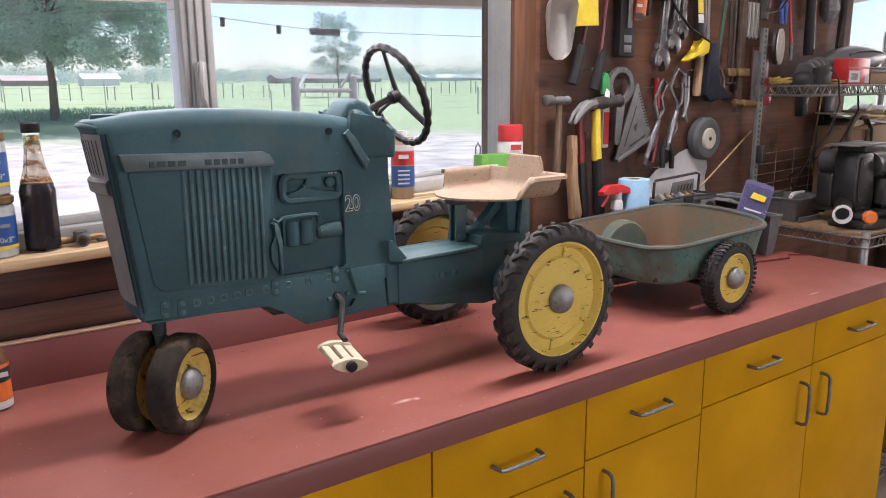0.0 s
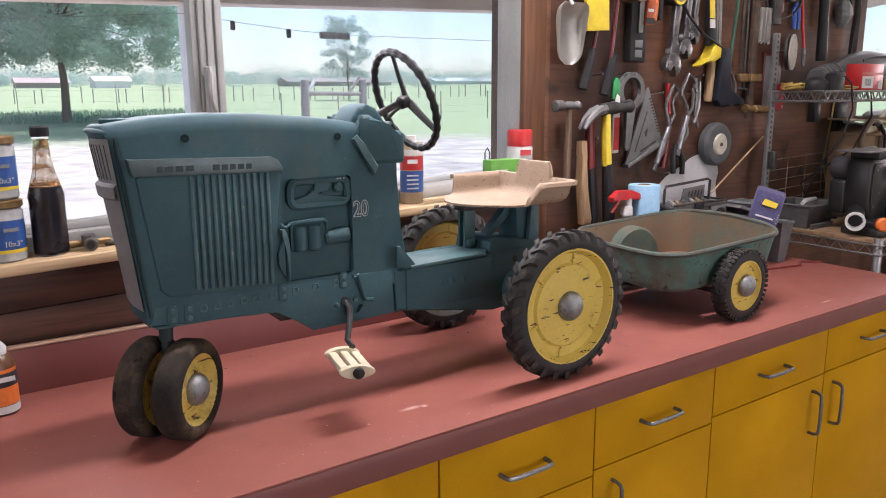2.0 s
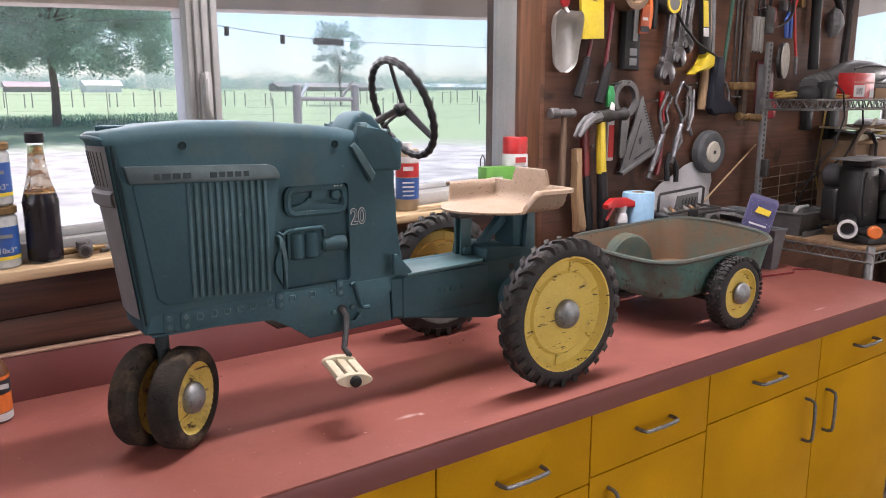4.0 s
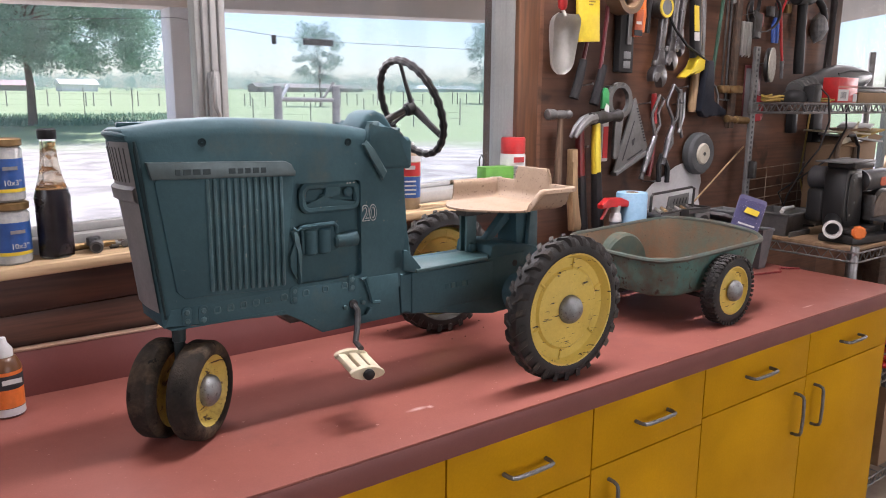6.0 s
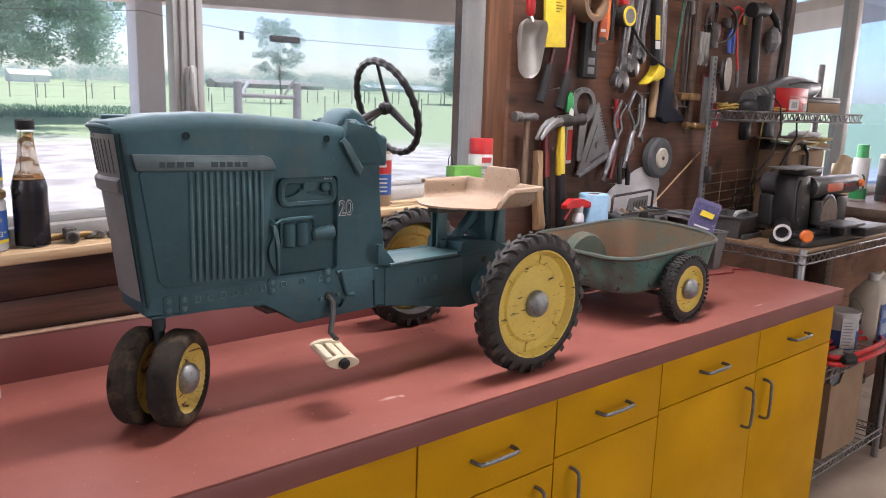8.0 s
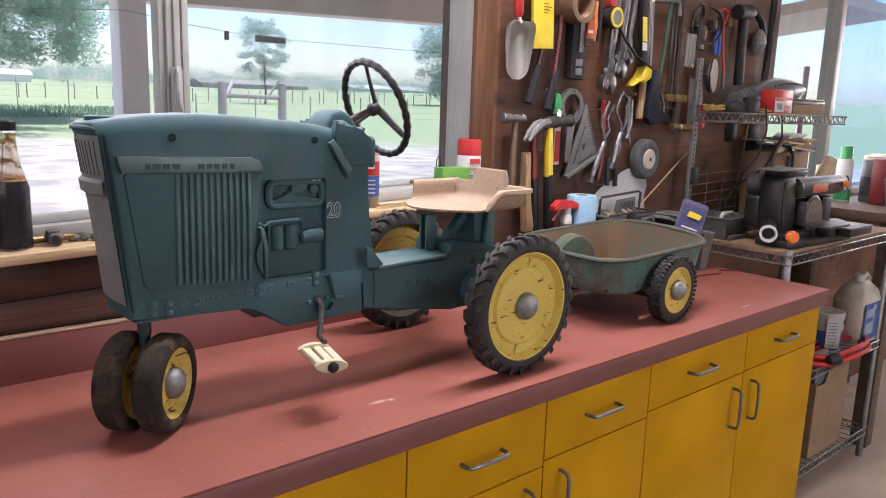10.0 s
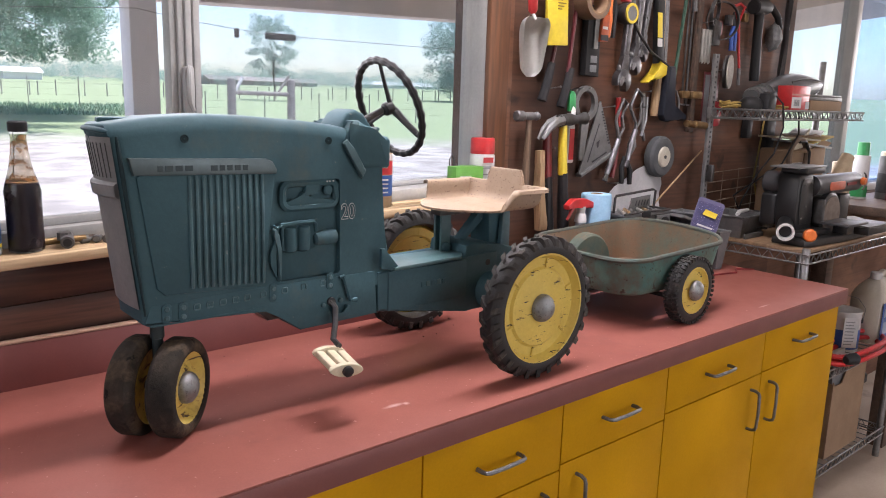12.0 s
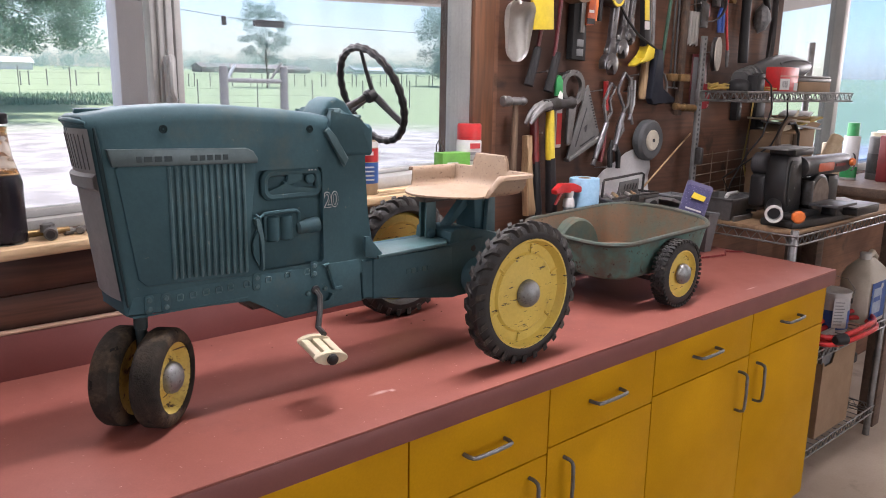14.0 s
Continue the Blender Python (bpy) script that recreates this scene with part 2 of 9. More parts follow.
def ply(name, light, dark, scuff):
    """Old stained plywood: broad cathedral figure, fine grain, blotches and dark scuffs."""
    m = bpy.data.materials.new(name)
    m.use_nodes = True
    N, L = m.node_tree.nodes, m.node_tree.links
    p = N["Principled BSDF"]
    tc = N.new("ShaderNodeTexCoord")

    def mapped(scale, turn=0.0):
        q = N.new("ShaderNodeMapping")
        q.inputs["Scale"].default_value, q.inputs["Rotation"].default_value = scale, (0, turn, 0)
        L.new(tc.outputs["Object"], q.inputs[0])
        return q.outputs[0]

    def nz(vec, sc, det, dis=0.0):
        n = N.new("ShaderNodeTexNoise")
        n.inputs["Scale"].default_value, n.inputs["Detail"].default_value, n.inputs["Distortion"].default_value = sc, det, dis
        L.new(vec, n.inputs["Vector"])
        return n.outputs[0]

    def span(v, a, b, c=0.0, d=1.0):
        r = N.new("ShaderNodeMapRange")
        for k, w in zip(("From Min", "From Max", "To Min", "To Max"), (a, b, c, d)):
            r.inputs[k].default_value = w
        L.new(v, r.inputs["Value"])
        return r.outputs[0]

    def blend(f, a, b):
        x = N.new("ShaderNodeMix")
        x.data_type = "RGBA"
        L.new(f, x.inputs[0])
        for sock, v in ((x.inputs[6], a), (x.inputs[7], b)):
            if isinstance(v, tuple):
                sock.default_value = (*v, 1)
            else:
                L.new(v, sock)
        return x.outputs[2]

    blotch = nz(mapped((1, 1, 1.7)), 2.6, 7, 0.6)
    rings = N.new("ShaderNodeTexNoise")
    rings.inputs["Scale"].default_value, rings.inputs["Detail"].default_value = 1.0, 1
    L.new(mapped((1.6, 1, 6.5), 0.05), rings.inputs["Vector"])
    saw = N.new("ShaderNodeMath")
    saw.operation = "MULTIPLY"
    L.new(rings.outputs[0], saw.inputs[0])
    saw.inputs[1].default_value = 26.0
    sn = N.new("ShaderNodeMath")
    sn.operation = "SINE"
    L.new(saw.outputs[0], sn.inputs[0])
    grain = nz(mapped((3, 60, 110), 0.03), 1.0, 5, 0.4)
    scuffs = nz(mapped((1, 1, 1)), 9.0, 9, 0.3)
    col = blend(span(blotch, 0.32, 0.68), light, dark)
    col = blend(span(sn.outputs[0], 0.55, 1.0, 0.0, 0.32), col, dark)
    col = blend(span(grain, 0.45, 0.8, 0.0, 0.6), col, tuple(c * 0.55 for c in dark))
    col = blend(span(scuffs, 0.61, 0.70, 0.0, 0.75), col, scuff)
    L.new(col, p.inputs["Base Color"])
    L.new(span(blotch, 0.3, 0.7, 0.5, 0.8), p.inputs["Roughness"])
    b = N.new("ShaderNodeBump")
    b.inputs["Strength"].default_value, b.inputs["Distance"].default_value = 0.25, 0.002
    L.new(grain, b.inputs["Height"])
    L.new(b.outputs[0], p.inputs["Normal"])
    return m


def glass(name, tint=(1, 1, 1), dust=0.05, rough=0.0):
    """A clear pane: mostly see-through, with a film of dust and a faint reflection."""
    m = bpy.data.materials.new(name)
    m.use_nodes = True
    N, L = m.node_tree.nodes, m.node_tree.links
    out = N["Material Output"]
    tr, df, gl = N.new("ShaderNodeBsdfTransparent"), N.new("ShaderNodeBsdfTranslucent"), N.new("ShaderNodeBsdfGlossy")
    tr.inputs[0].default_value = (*tint, 1)
    df.inputs[0].default_value = (0.85, 0.88, 0.9, 1)
    gl.inputs["Roughness"].default_value = 0.03
    tc, nz = N.new("ShaderNodeTexCoord"), N.new("ShaderNodeTexNoise")
    mp = N.new("ShaderNodeMapping")
    mp.inputs["Scale"].default_value = (6, 6, 1.5)
    nz.inputs["Scale"].default_value, nz.inputs["Detail"].default_value = 2.0, 8
    L.new(tc.outputs["Object"], mp.inputs[0])
    L.new(mp.outputs[0], nz.inputs["Vector"])
    mr = N.new("ShaderNodeMapRange")
    mr.inputs["From Min"].default_value, mr.inputs["From Max"].default_value, mr.inputs["To Min"].default_value, mr.inputs["To Max"].default_value = 0.35, 0.8, dust * 0.5, dust * 2
    L.new(nz.outputs[0], mr.inputs["Value"])
    a, b = N.new("ShaderNodeMixShader"), N.new("ShaderNodeMixShader")
    L.new(mr.outputs[0], a.inputs[0])
    L.new(tr.outputs[0], a.inputs[1])
    L.new(df.outputs[0], a.inputs[2])
    b.inputs[0].default_value = 0.004
    L.new(a.outputs[0], b.inputs[1])
    L.new(gl.outputs[0], b.inputs[2])
    L.new(b.outputs[0], out.inputs[0])
    return m


GREEN = mat("tractor_green", (0.045, 0.101, 0.119), 0.64, spec=0.2, second=(0.034, 0.080, 0.097), scale=13, fine=210, bump=0.12, dirt=(0.075, 0.095, 0.088), dirt_amount=0.3, dirt_scale=7, chips=(0.11, 0.135, 0.13), chip_cut=0.665, chip_scale=70)
GREEN_CREST = mat("rubbed_green", (0.070, 0.140, 0.160), 0.5, spec=0.4, second=(0.036, 0.082, 0.094), scale=22, fine=240, bump=0.12, chips=(0.17, 0.20, 0.20), chip_cut=0.66, chip_scale=90)
GREEN_LIGHT = mat("worn_green", (0.045, 0.10, 0.108), 0.5, second=(0.032, 0.078, 0.085), scale=14, bump=0.1, dirt=(0.14, 0.16, 0.14), dirt_amount=0.15)
GREEN_DARK = mat("grimy_green", (0.016, 0.032, 0.034), 0.6, second=(0.012, 0.02, 0.02), scale=14)
SILVER_PAINT = mat("dull_silver", (0.085, 0.120, 0.130), 0.45, metal=0.35, second=(0.060, 0.090, 0.096), scale=25, bump=0.1)
RUBBER = mat("tyre_rubber", (0.012, 0.012, 0.013), 0.62, second=(0.02, 0.019, 0.018), scale=20, fine=300, bump=0.3, dirt=(0.035, 0.033, 0.030), dirt_amount=0.1)
RUBBER_WORN = mat("dusty_rubber", (0.046, 0.037, 0.029), 0.9, second=(0.020, 0.018, 0.016), scale=18, fine=220, bump=0.6, spec=0.15, dirt=(0.125, 0.088, 0.055), dirt_amount=0.40, dirt_scale=14, chips=(0.012, 0.011, 0.011), chip_cut=0.60, chip_scale=45)
LUG = mat("dusty_lug", (0.040, 0.035, 0.030), 0.85, second=(0.015, 0.014, 0.013), scale=9, fine=260, bump=0.5, dirt=(0.15, 0.122, 0.092), dirt_amount=0.32, dirt_scale=7)
WHEEL_YELLOW = mat("wheel_yellow", (0.70, 0.54, 0.11), 0.5, second=(0.60, 0.44, 0.08), scale=11, bump=0.12, dirt=(0.26, 0.18, 0.05), dirt_amount=0.28, dirt_scale=16, chips=(0.035, 0.03, 0.02), chip_cut=0.605, chip_scale=46, chip_stretch=(0.5, 1, 2.8))
WHEEL_YELLOW_WORN = mat("rusty_yellow", (0.62, 0.49, 0.11), 0.6, second=(0.46, 0.34, 0.08), scale=22, bump=0.2, dirt=(0.085, 0.05, 0.022), dirt_amount=0.42, dirt_scale=22, chips=(0.06, 0.035, 0.02), chip_cut=0.575, chip_scale=38, chip_stretch=(0.6, 1.2, 2.2))
STEEL = mat("steel", (0.30, 0.30, 0.30), 0.42, metal=0.85, second=(0.20, 0.20, 0.20), scale=30, bump=0.1)
DULL_STEEL = mat("dull_steel", (0.20, 0.20, 0.205), 0.5, metal=0.6, second=(0.13, 0.125, 0.12), scale=40, bump=0.25)
HUB = mat("speckled_hub_steel", (0.25, 0.26, 0.26), 0.48, metal=0.5, second=(0.17, 0.18, 0.18), scale=60, bump=0.3, chips=(0.11, 0.105, 0.10), chip_cut=0.585, chip_scale=190)
CHROME = mat("chrome", (0.24, 0.24, 0.25), 0.3, metal=0.9, second=(0.14, 0.14, 0.145), scale=30, bump=0.08, rough_var=0.1)
DARK_STEEL = mat("dark_steel", (0.075, 0.075, 0.078), 0.5, metal=0.6, second=(0.05, 0.045, 0.04), scale=40)
RUST = mat("rusty_iron", (0.12, 0.075, 0.05), 0.75, metal=0.3, second=(0.06, 0.045, 0.038), scale=40, bump=0.4)
BRASS = mat("old_brass", (0.30, 0.20, 0.09), 0.5, metal=0.7, second=(0.2, 0.12, 0.05), scale=30)
BLACK_PLASTIC = mat("black_plastic", (0.012, 0.012, 0.013), 0.5, spec=0.28, second=(0.018, 0.018, 0.019), scale=30, bump=0.06)
GREY_PLASTIC = mat("grey_plastic", (0.15, 0.155, 0.16), 0.55, second=(0.115, 0.12, 0.125), scale=30, dirt=(0.2, 0.18, 0.15), dirt_amount=0.2)
GRIP = mat("dark_grip", (0.014, 0.014, 0.016), 0.65, spec=0.25, second=(0.022, 0.021, 0.022), scale=40, bump=0.3)
BONE = mat("bone_plastic", (0.62, 0.57, 0.42), 0.5, second=(0.54, 0.48, 0.34), scale=40, bump=0.08)
SEAT_PAINT = mat("seat_cream", (0.30, 0.215, 0.145), 0.6, second=(0.255, 0.18, 0.12), scale=12, bump=0.12, dirt=(0.25, 0.165, 0.095), dirt_amount=0.30, dirt_scale=11, chips=(0.09, 0.05, 0.03), chip_cut=0.60, chip_scale=150)
COUNTER = mat("counter_laminate", (0.285, 0.096, 0.074), 0.45, second=(0.235, 0.077, 0.060), scale=5, fine=400, bump=0.03, dirt=(0.175, 0.064, 0.054), dirt_amount=0.26, dirt_scale=4, chips=(0.46, 0.24, 0.21), chip_cut=0.66, chip_scale=85, rough_var=0.1, spec=0.25)
# the worktop's laminate again, darkened: shade on edges and backsplash put into colour
COUNTER_SHADED = mat("counter_shaded_laminate", (0.185, 0.058, 0.051), 0.5, second=(0.165, 0.051, 0.046), scale=6, fine=300, bump=0.03)
CABINET = mat("cabinet_yellow", (0.53, 0.275, 0.001), 0.5, second=(0.46, 0.234, 0.001), scale=4, fine=160, bump=0.05, dirt=(0.36, 0.178, 0.004), dirt_amount=0.2, dirt_scale=3.0, spec=0.06)
# near-black that paints the shade in cabinet seams and toe space
GAP = mat("cabinet_gap_shade", (0.03, 0.02, 0.008), 0.9)
WHITE = mat("white_paint", (0.72, 0.72, 0.70), 0.5, second=(0.66, 0.66, 0.64), scale=12, bump=0.05)
VINYL = mat("window_vinyl", (0.44, 0.44, 0.425), 0.4, second=(0.37, 0.37, 0.36), scale=10, bump=0.03, dirt=(0.4, 0.38, 0.33), dirt_amount=0.08)
PLY = ply("plywood_wall", (0.155, 0.066, 0.034), (0.046, 0.021, 0.0125), (0.018, 0.010, 0.007))
PLY_DARK = ply("dark_plywood", (0.21, 0.098, 0.052), (0.10, 0.046, 0.026), (0.03, 0.016, 0.010))
SILL = wood("sill_pine", (0.62, 0.46, 0.28), (0.45, 0.31, 0.17), "x", 0.5, 2.0, 0.15)
CASING = wood("stained_casing", (0.165, 0.066, 0.024), (0.088, 0.034, 0.014), "z", 0.5, 2.4, 0.2, figure=0.6)
APRON = wood("dark_board", (0.15, 0.062, 0.036), (0.075, 0.031, 0.020), "x", 0.5, 2.4, 0.2, per=0.25, figure=0.85)
HANDLE_WOOD = wood("handle_wood", (0.42, 0.29, 0.16), (0.30, 0.19, 0.10), "z", 0.5, 4.0, 0.15)
HANDLE_DARK = wood("handle_dark", (0.17, 0.11, 0.07), (0.10, 0.065, 0.04), "z", 0.6, 4.0, 0.2)
BOARD = wood("shelf_board", (0.27, 0.175, 0.10), (0.19, 0.115, 0.062), "x", 0.6, 3.0, 0.2)
CONCRETE = mat("concrete", (0.44, 0.36, 0.285), 0.8, second=(0.36, 0.29, 0.225), scale=3, fine=120, bump=0.25, dirt=(0.15, 0.12, 0.10), dirt_amount=0.22, dirt_scale=4)
CARD = mat("cardboard", (0.29, 0.19, 0.11), 0.85, second=(0.24, 0.155, 0.09), scale=10, bump=0.12)
RED = mat("red_paint", (0.50, 0.022, 0.022), 0.4, scale=30, bump=0.05)
RED_DARK = mat("dark_red", (0.20, 0.02, 0.022), 0.45, scale=30, bump=0.05)
YELLOW = mat("tool_yellow", (0.72, 0.56, 0.03), 0.45, second=(0.62, 0.47, 0.03), scale=30, bump=0.05)
ORANGE = mat("orange_plastic", (0.75, 0.18, 0.03), 0.45, scale=30, bump=0.05)
BLUE = mat("label_blue", (0.03, 0.10, 0.34), 0.4, scale=30, bump=0.02)
LBLUE = mat("towel_blue", (0.28, 0.46, 0.62), 0.9, second=(0.24, 0.41, 0.57), scale=60, bump=0.4)
PURPLE = mat("card_purple", (0.12, 0.115, 0.21), 0.35, scale=30, bump=0.02)
LGREEN = mat("leaf_green", (0.12, 0.36, 0.045), 0.45, scale=30, bump=0.02)
TGREEN = mat("tool_green", (0.03, 0.30, 0.09), 0.4, scale=30, bump=0.02)
PAPER = mat("paper", (0.55, 0.55, 0.54), 0.8, second=(0.49, 0.49, 0.49), scale=30, bump=0.05)
# besides print, paints the shade inside slots, bores and holes as flat black
INK_AND_HOLE = mat("ink_and_hole_black", (0.03, 0.03, 0.035), 0.6, scale=30, bump=0.0)
PRINT_BROWN = mat("print_brown", (0.28, 0.20, 0.04), 0.6, scale=30, bump=0.0)
GREY_INK = mat("grey_ink", (0.25, 0.25, 0.26), 0.6, scale=30, bump=0.0)
WALLS = mat("shop_wall", (0.62, 0.56, 0.48), 0.8, second=(0.55, 0.49, 0.41), scale=2, bump=0.1)
CEIL = mat("shop_ceiling", (0.78, 0.75, 0.70), 0.8, second=(0.72, 0.69, 0.64), scale=2, bump=0.1)
GLASS = glass("window_glass", (0.98, 0.99, 1.0), 0.045)
GLASS_FAR = glass("dusty_far_glass", (0.90, 0.93, 0.94), 0.05)
GLASS_TINT = glass("blue_far_glass", (0.72, 0.83, 0.97), 0.05)
SCREEN = glass("insect_screen", (0.93, 0.95, 0.96), 0.03)


def stain(material, centre, radius, colour, amount, stretch=(1, 1, 1), cut=0.45):
    """A worn-in mark with ragged edges on a surface, round a point given in the object's own space."""
    N, L = material.node_tree.nodes, material.node_tree.links
    p = N["Principled BSDF"]
    old = p.inputs["Base Color"].links[0].from_socket
    tc, sub, sc, ln, nz = N.new("ShaderNodeTexCoord"), N.new("ShaderNodeVectorMath"), N.new("ShaderNodeVectorMath"), N.new("ShaderNodeVectorMath"), N.new("ShaderNodeTexNoise")
    sub.operation, sc.operation, ln.operation = "SUBTRACT", "MULTIPLY", "LENGTH"
    sub.inputs[1].default_value = centre
    sc.inputs[1].default_value = [k / radius for k in stretch]
    L.new(tc.outputs["Object"], sub.inputs[0])
    L.new(sub.outputs[0], sc.inputs[0])
    L.new(sc.outputs[0], ln.inputs[0])
    nz.inputs["Scale"].default_value, nz.inputs["Detail"].default_value = 45, 6
    L.new(tc.outputs["Object"], nz.inputs["Vector"])
    ad, mr, mx = N.new("ShaderNodeMath"), N.new("ShaderNodeMapRange"), N.new("ShaderNodeMix")
    ad.operation = "ADD"
    L.new(ln.outputs["Value"], ad.inputs[0])
    L.new(nz.outputs[0], ad.inputs[1])
    mr.inputs["From Min"].default_value, mr.inputs["From Max"].default_value, mr.inputs["To Min"].default_value, mr.inputs["To Max"].default_value = 1.5, cut, 0.0, amount
    L.new(ad.outputs[0], mr.inputs["Value"])
    mx.data_type = "RGBA"
    L.new(mr.outputs[0], mx.inputs[0])
    L.new(old, mx.inputs[6])
    mx.inputs[7].default_value = (*colour, 1)
    L.new(mx.outputs[2], p.inputs["Base Color"])


# marks on the worktop (its origin is at 1.0, 1.35)
stain(COUNTER, (-0.258, -0.181, 0.046), 0.013, (0.62, 0.45, 0.42), 0.8, (0.5, 1.8, 1))
stain(COUNTER, (-0.235, -0.186, 0.046), 0.007, (0.62, 0.45, 0.42), 0.8, (1, 1, 1))
stain(COUNTER, (0.961, -0.235, 0.046), 0.012, (0.66, 0.50, 0.46), 0.8, (0.35, 3.0, 1))
stain(COUNTER, (-0.55, -0.05, 0.046), 0.02, (0.20, 0.075, 0.065), 0.6)


# ---- the setting ----
FACE, TOP, BACK, END = 1.08, 0.92, 1.625, 2.385


def wall_piece(name, x0, x1, y0, y1, z0, z1, material, label):
    bm = box(B(), x0, x1, y0, y1, z0, z1)
    return single(name, bm, material, label, "wall", kind="structure", smooth=0)


bm = box(B(), -3.0, 7.0, -4.6, 1.85, -0.12, 0.0)
single("floor", bm, CONCRETE, "stained tan concrete workshop floor", "floor", kind="structure", smooth=0)
bm = box(B(), -3.0, 7.0, -4.6, 1.85, 2.75, 2.9)
single("ceiling", bm, CEIL, "plain painted workshop ceiling", "ceiling", kind="structure", smooth=0)
# west, east and south openings are out of view, added for the fill lamps
wall_piece("wall_west_1", -3.1, -3.0, -4.6, 1.85, 0, 1.35, WALLS, "plain painted wall under the added side opening")
wall_piece("wall_west_2", -3.1, -3.0, -4.6, 1.85, 2.45, 2.75, WALLS, "plain painted wall over the added side opening")
wall_piece("wall_west_3", -3.1, -3.0, -4.6, -1.05, 1.35, 2.45, WALLS, "plain painted wall beside the added side opening")
wall_piece("wall_west_4", -3.1, -3.0, 1.45, 1.85, 1.35, 2.45, WALLS, "plain painted wall beside the added side opening")
wall_piece("wall_east_1", 7.0, 7.1, -4.6, 1.85, 0, 1.3, WALLS, "plain painted wall under the added end opening")
wall_piece("wall_east_2", 7.0, 7.1, -4.6, 1.85, 2.3, 2.75, WALLS, "plain painted wall over the added end opening")
wall_piece("wall_east_3", 7.0, 7.1, -4.6, 0.1, 1.3, 2.3, WALLS, "plain painted wall beside the added end opening")
wall_piece("wall_east_4", 7.0, 7.1, 1.68, 1.85, 1.3, 2.3, WALLS, "plain painted wall beside the added end opening")
wall_piece("wall_south_1", -3.0, 0.6, -4.6, -4.5, 0, 2.75, WALLS, "plain wall beside the added door opening")
wall_piece("wall_south_2", 5.0, 7.0, -4.6, -4.5, 0, 2.75, WALLS, "plain wall beside the added door opening")
wall_piece("wall_south_3", 0.6, 5.0, -4.6, -4.5, 2.6, 2.75, WALLS, "lintel over the added door opening")

# north wall with its two window openings
W1 = (-0.55, 1.452, 1.15, 2.12)
W2 = (3.10, 5.2, 1.05, 2.15)
WY0, WY1 = 1.665, 1.85
wall_piece("wall_north_1", -3.0, W1[0], WY0, WY1, 0, 2.75, PLY_DARK, "dark plywood wall beside the window")
wall_piece("wall_north_2", W1[0], W1[1], WY0, WY1, 0, W1[2], PLY_DARK, "dark plywood wall under the window")
wall_piece("wall_north_3", W1[0], W1[1], WY0, WY1, W1[3], 2.75, PLY_DARK, "plywood wall over the window")
wall_piece("wall_north_4", W1[1], W2[0], WY0, WY1, 0, 2.75, PLY, "stained plywood wall hung with hand tools")
wall_piece("wall_north_5", W2[0], W2[1], WY0, WY1, 0, W2[2], PLY_DARK, "plywood wall under the far window")
wall_piece("wall_north_6", W2[0], W2[1], WY0, WY1, W2[3], 2.75, PLY_DARK, "plywood wall over the far window")
wall_piece("wall_north_7", W2[1], 7.0, WY0, WY1, 0, 2.75, PLY_DARK, "plywood wall beyond the far window")

# the window over the counter: it hangs a little out of level
TILT_W = Matrix.Translation((0.75, 1.7, 1.19)) @ pose(0, 0, 0, 0, -1.9, 0) @ Matrix.Translation((-0.75, -1.7, -1.19))


def tilted(bm):
    bmesh.ops.transform(bm, matrix=TILT_W, verts=bm.verts)
    return bm


window = thing("window_1", (0.75, 1.74, 1.19), "white vinyl sliding window with dusty glass", "window", kind="structure")
for name, x0, x1, z0, z1 in (("window_frame", -0.55, 1.437, 1.178, 1.206), ("window_frame", -0.55, 1.437, 2.08, 2.12)):
    part(name, tilted(box(B(), x0, x1, 1.70, 1.80, z0, z1, 0.003)), VINYL, window)
for x0, x1, y0, y1 in ((1.424, 1.437, 1.742, 1.79), (1.414, 1.4385, 1.722, 1.7415), (1.408, 1.440, 1.700, 1.7215), (1.399, 1.4415, 1.6655, 1.6995), (1.4375, 1.4495, 1.7425, 1.80)):
    part("jamb", box(B(), x0, x1, y0, y1, 1.2, 2.1, 0.003), VINYL, window)
# meeting stiles of the sliding sash
for x0, x1, y0, y1 in ((0.583, 0.596, 1.722, 1.76), (0.596, 0.609, 1.712, 1.76), (0.609, 0.622, 1.705, 1.76), (0.624, 0.638, 1.745, 1.785), (0.638, 0.652, 1.735, 1.79)):
    part("stile", box(B(), x0, x1, y0, y1, 1.2, 2.1, 0.002), VINYL, window)
bm = tilted(box(B(), -0.55, 0.6, 1.725, 1.755, 1.206, 1.222, 0.003))
part("sash_rail", bm, VINYL, window)
bm = tilted(box(B(), 0.64, 1.423, 1.755, 1.785, 1.206, 1.218, 0.003))
part("sash_rail", bm, VINYL, window)
latch = part("latch", slab(B(), rounded(0.598, 0.618, 1.405, 1.50, 0.006), 1.688, 1.706, 0.003), VINYL, window, "white sash latch")
bm = tube(B(), [(0.607, 1.69, 1.50), (0.603, 1.676, 1.485), (0.600, 1.672, 1.455), (0.602, 1.676, 1.43), (0.612, 1.684, 1.412)], [0.004, 0.005, 0.006, 0.006, 0.005], 8)
part("latch_handle", bm, VINYL, latch)
for x0, x1, y in ((-0.55, 0.59, 1.74), (0.645, 1.43, 1.77)):
    o = part("pane", box(B(), x0, x1, y, y + 0.004, 1.21, 2.09), GLASS, window, smooth=0)
    o.visible_shadow = False

o = part("insect_screen", box(B(), 0.648, 1.44, 1.803, 1.8045, 1.21, 2.085), SCREEN, window, "fine grey insect screen", smooth=0)
o.visible_shadow = False

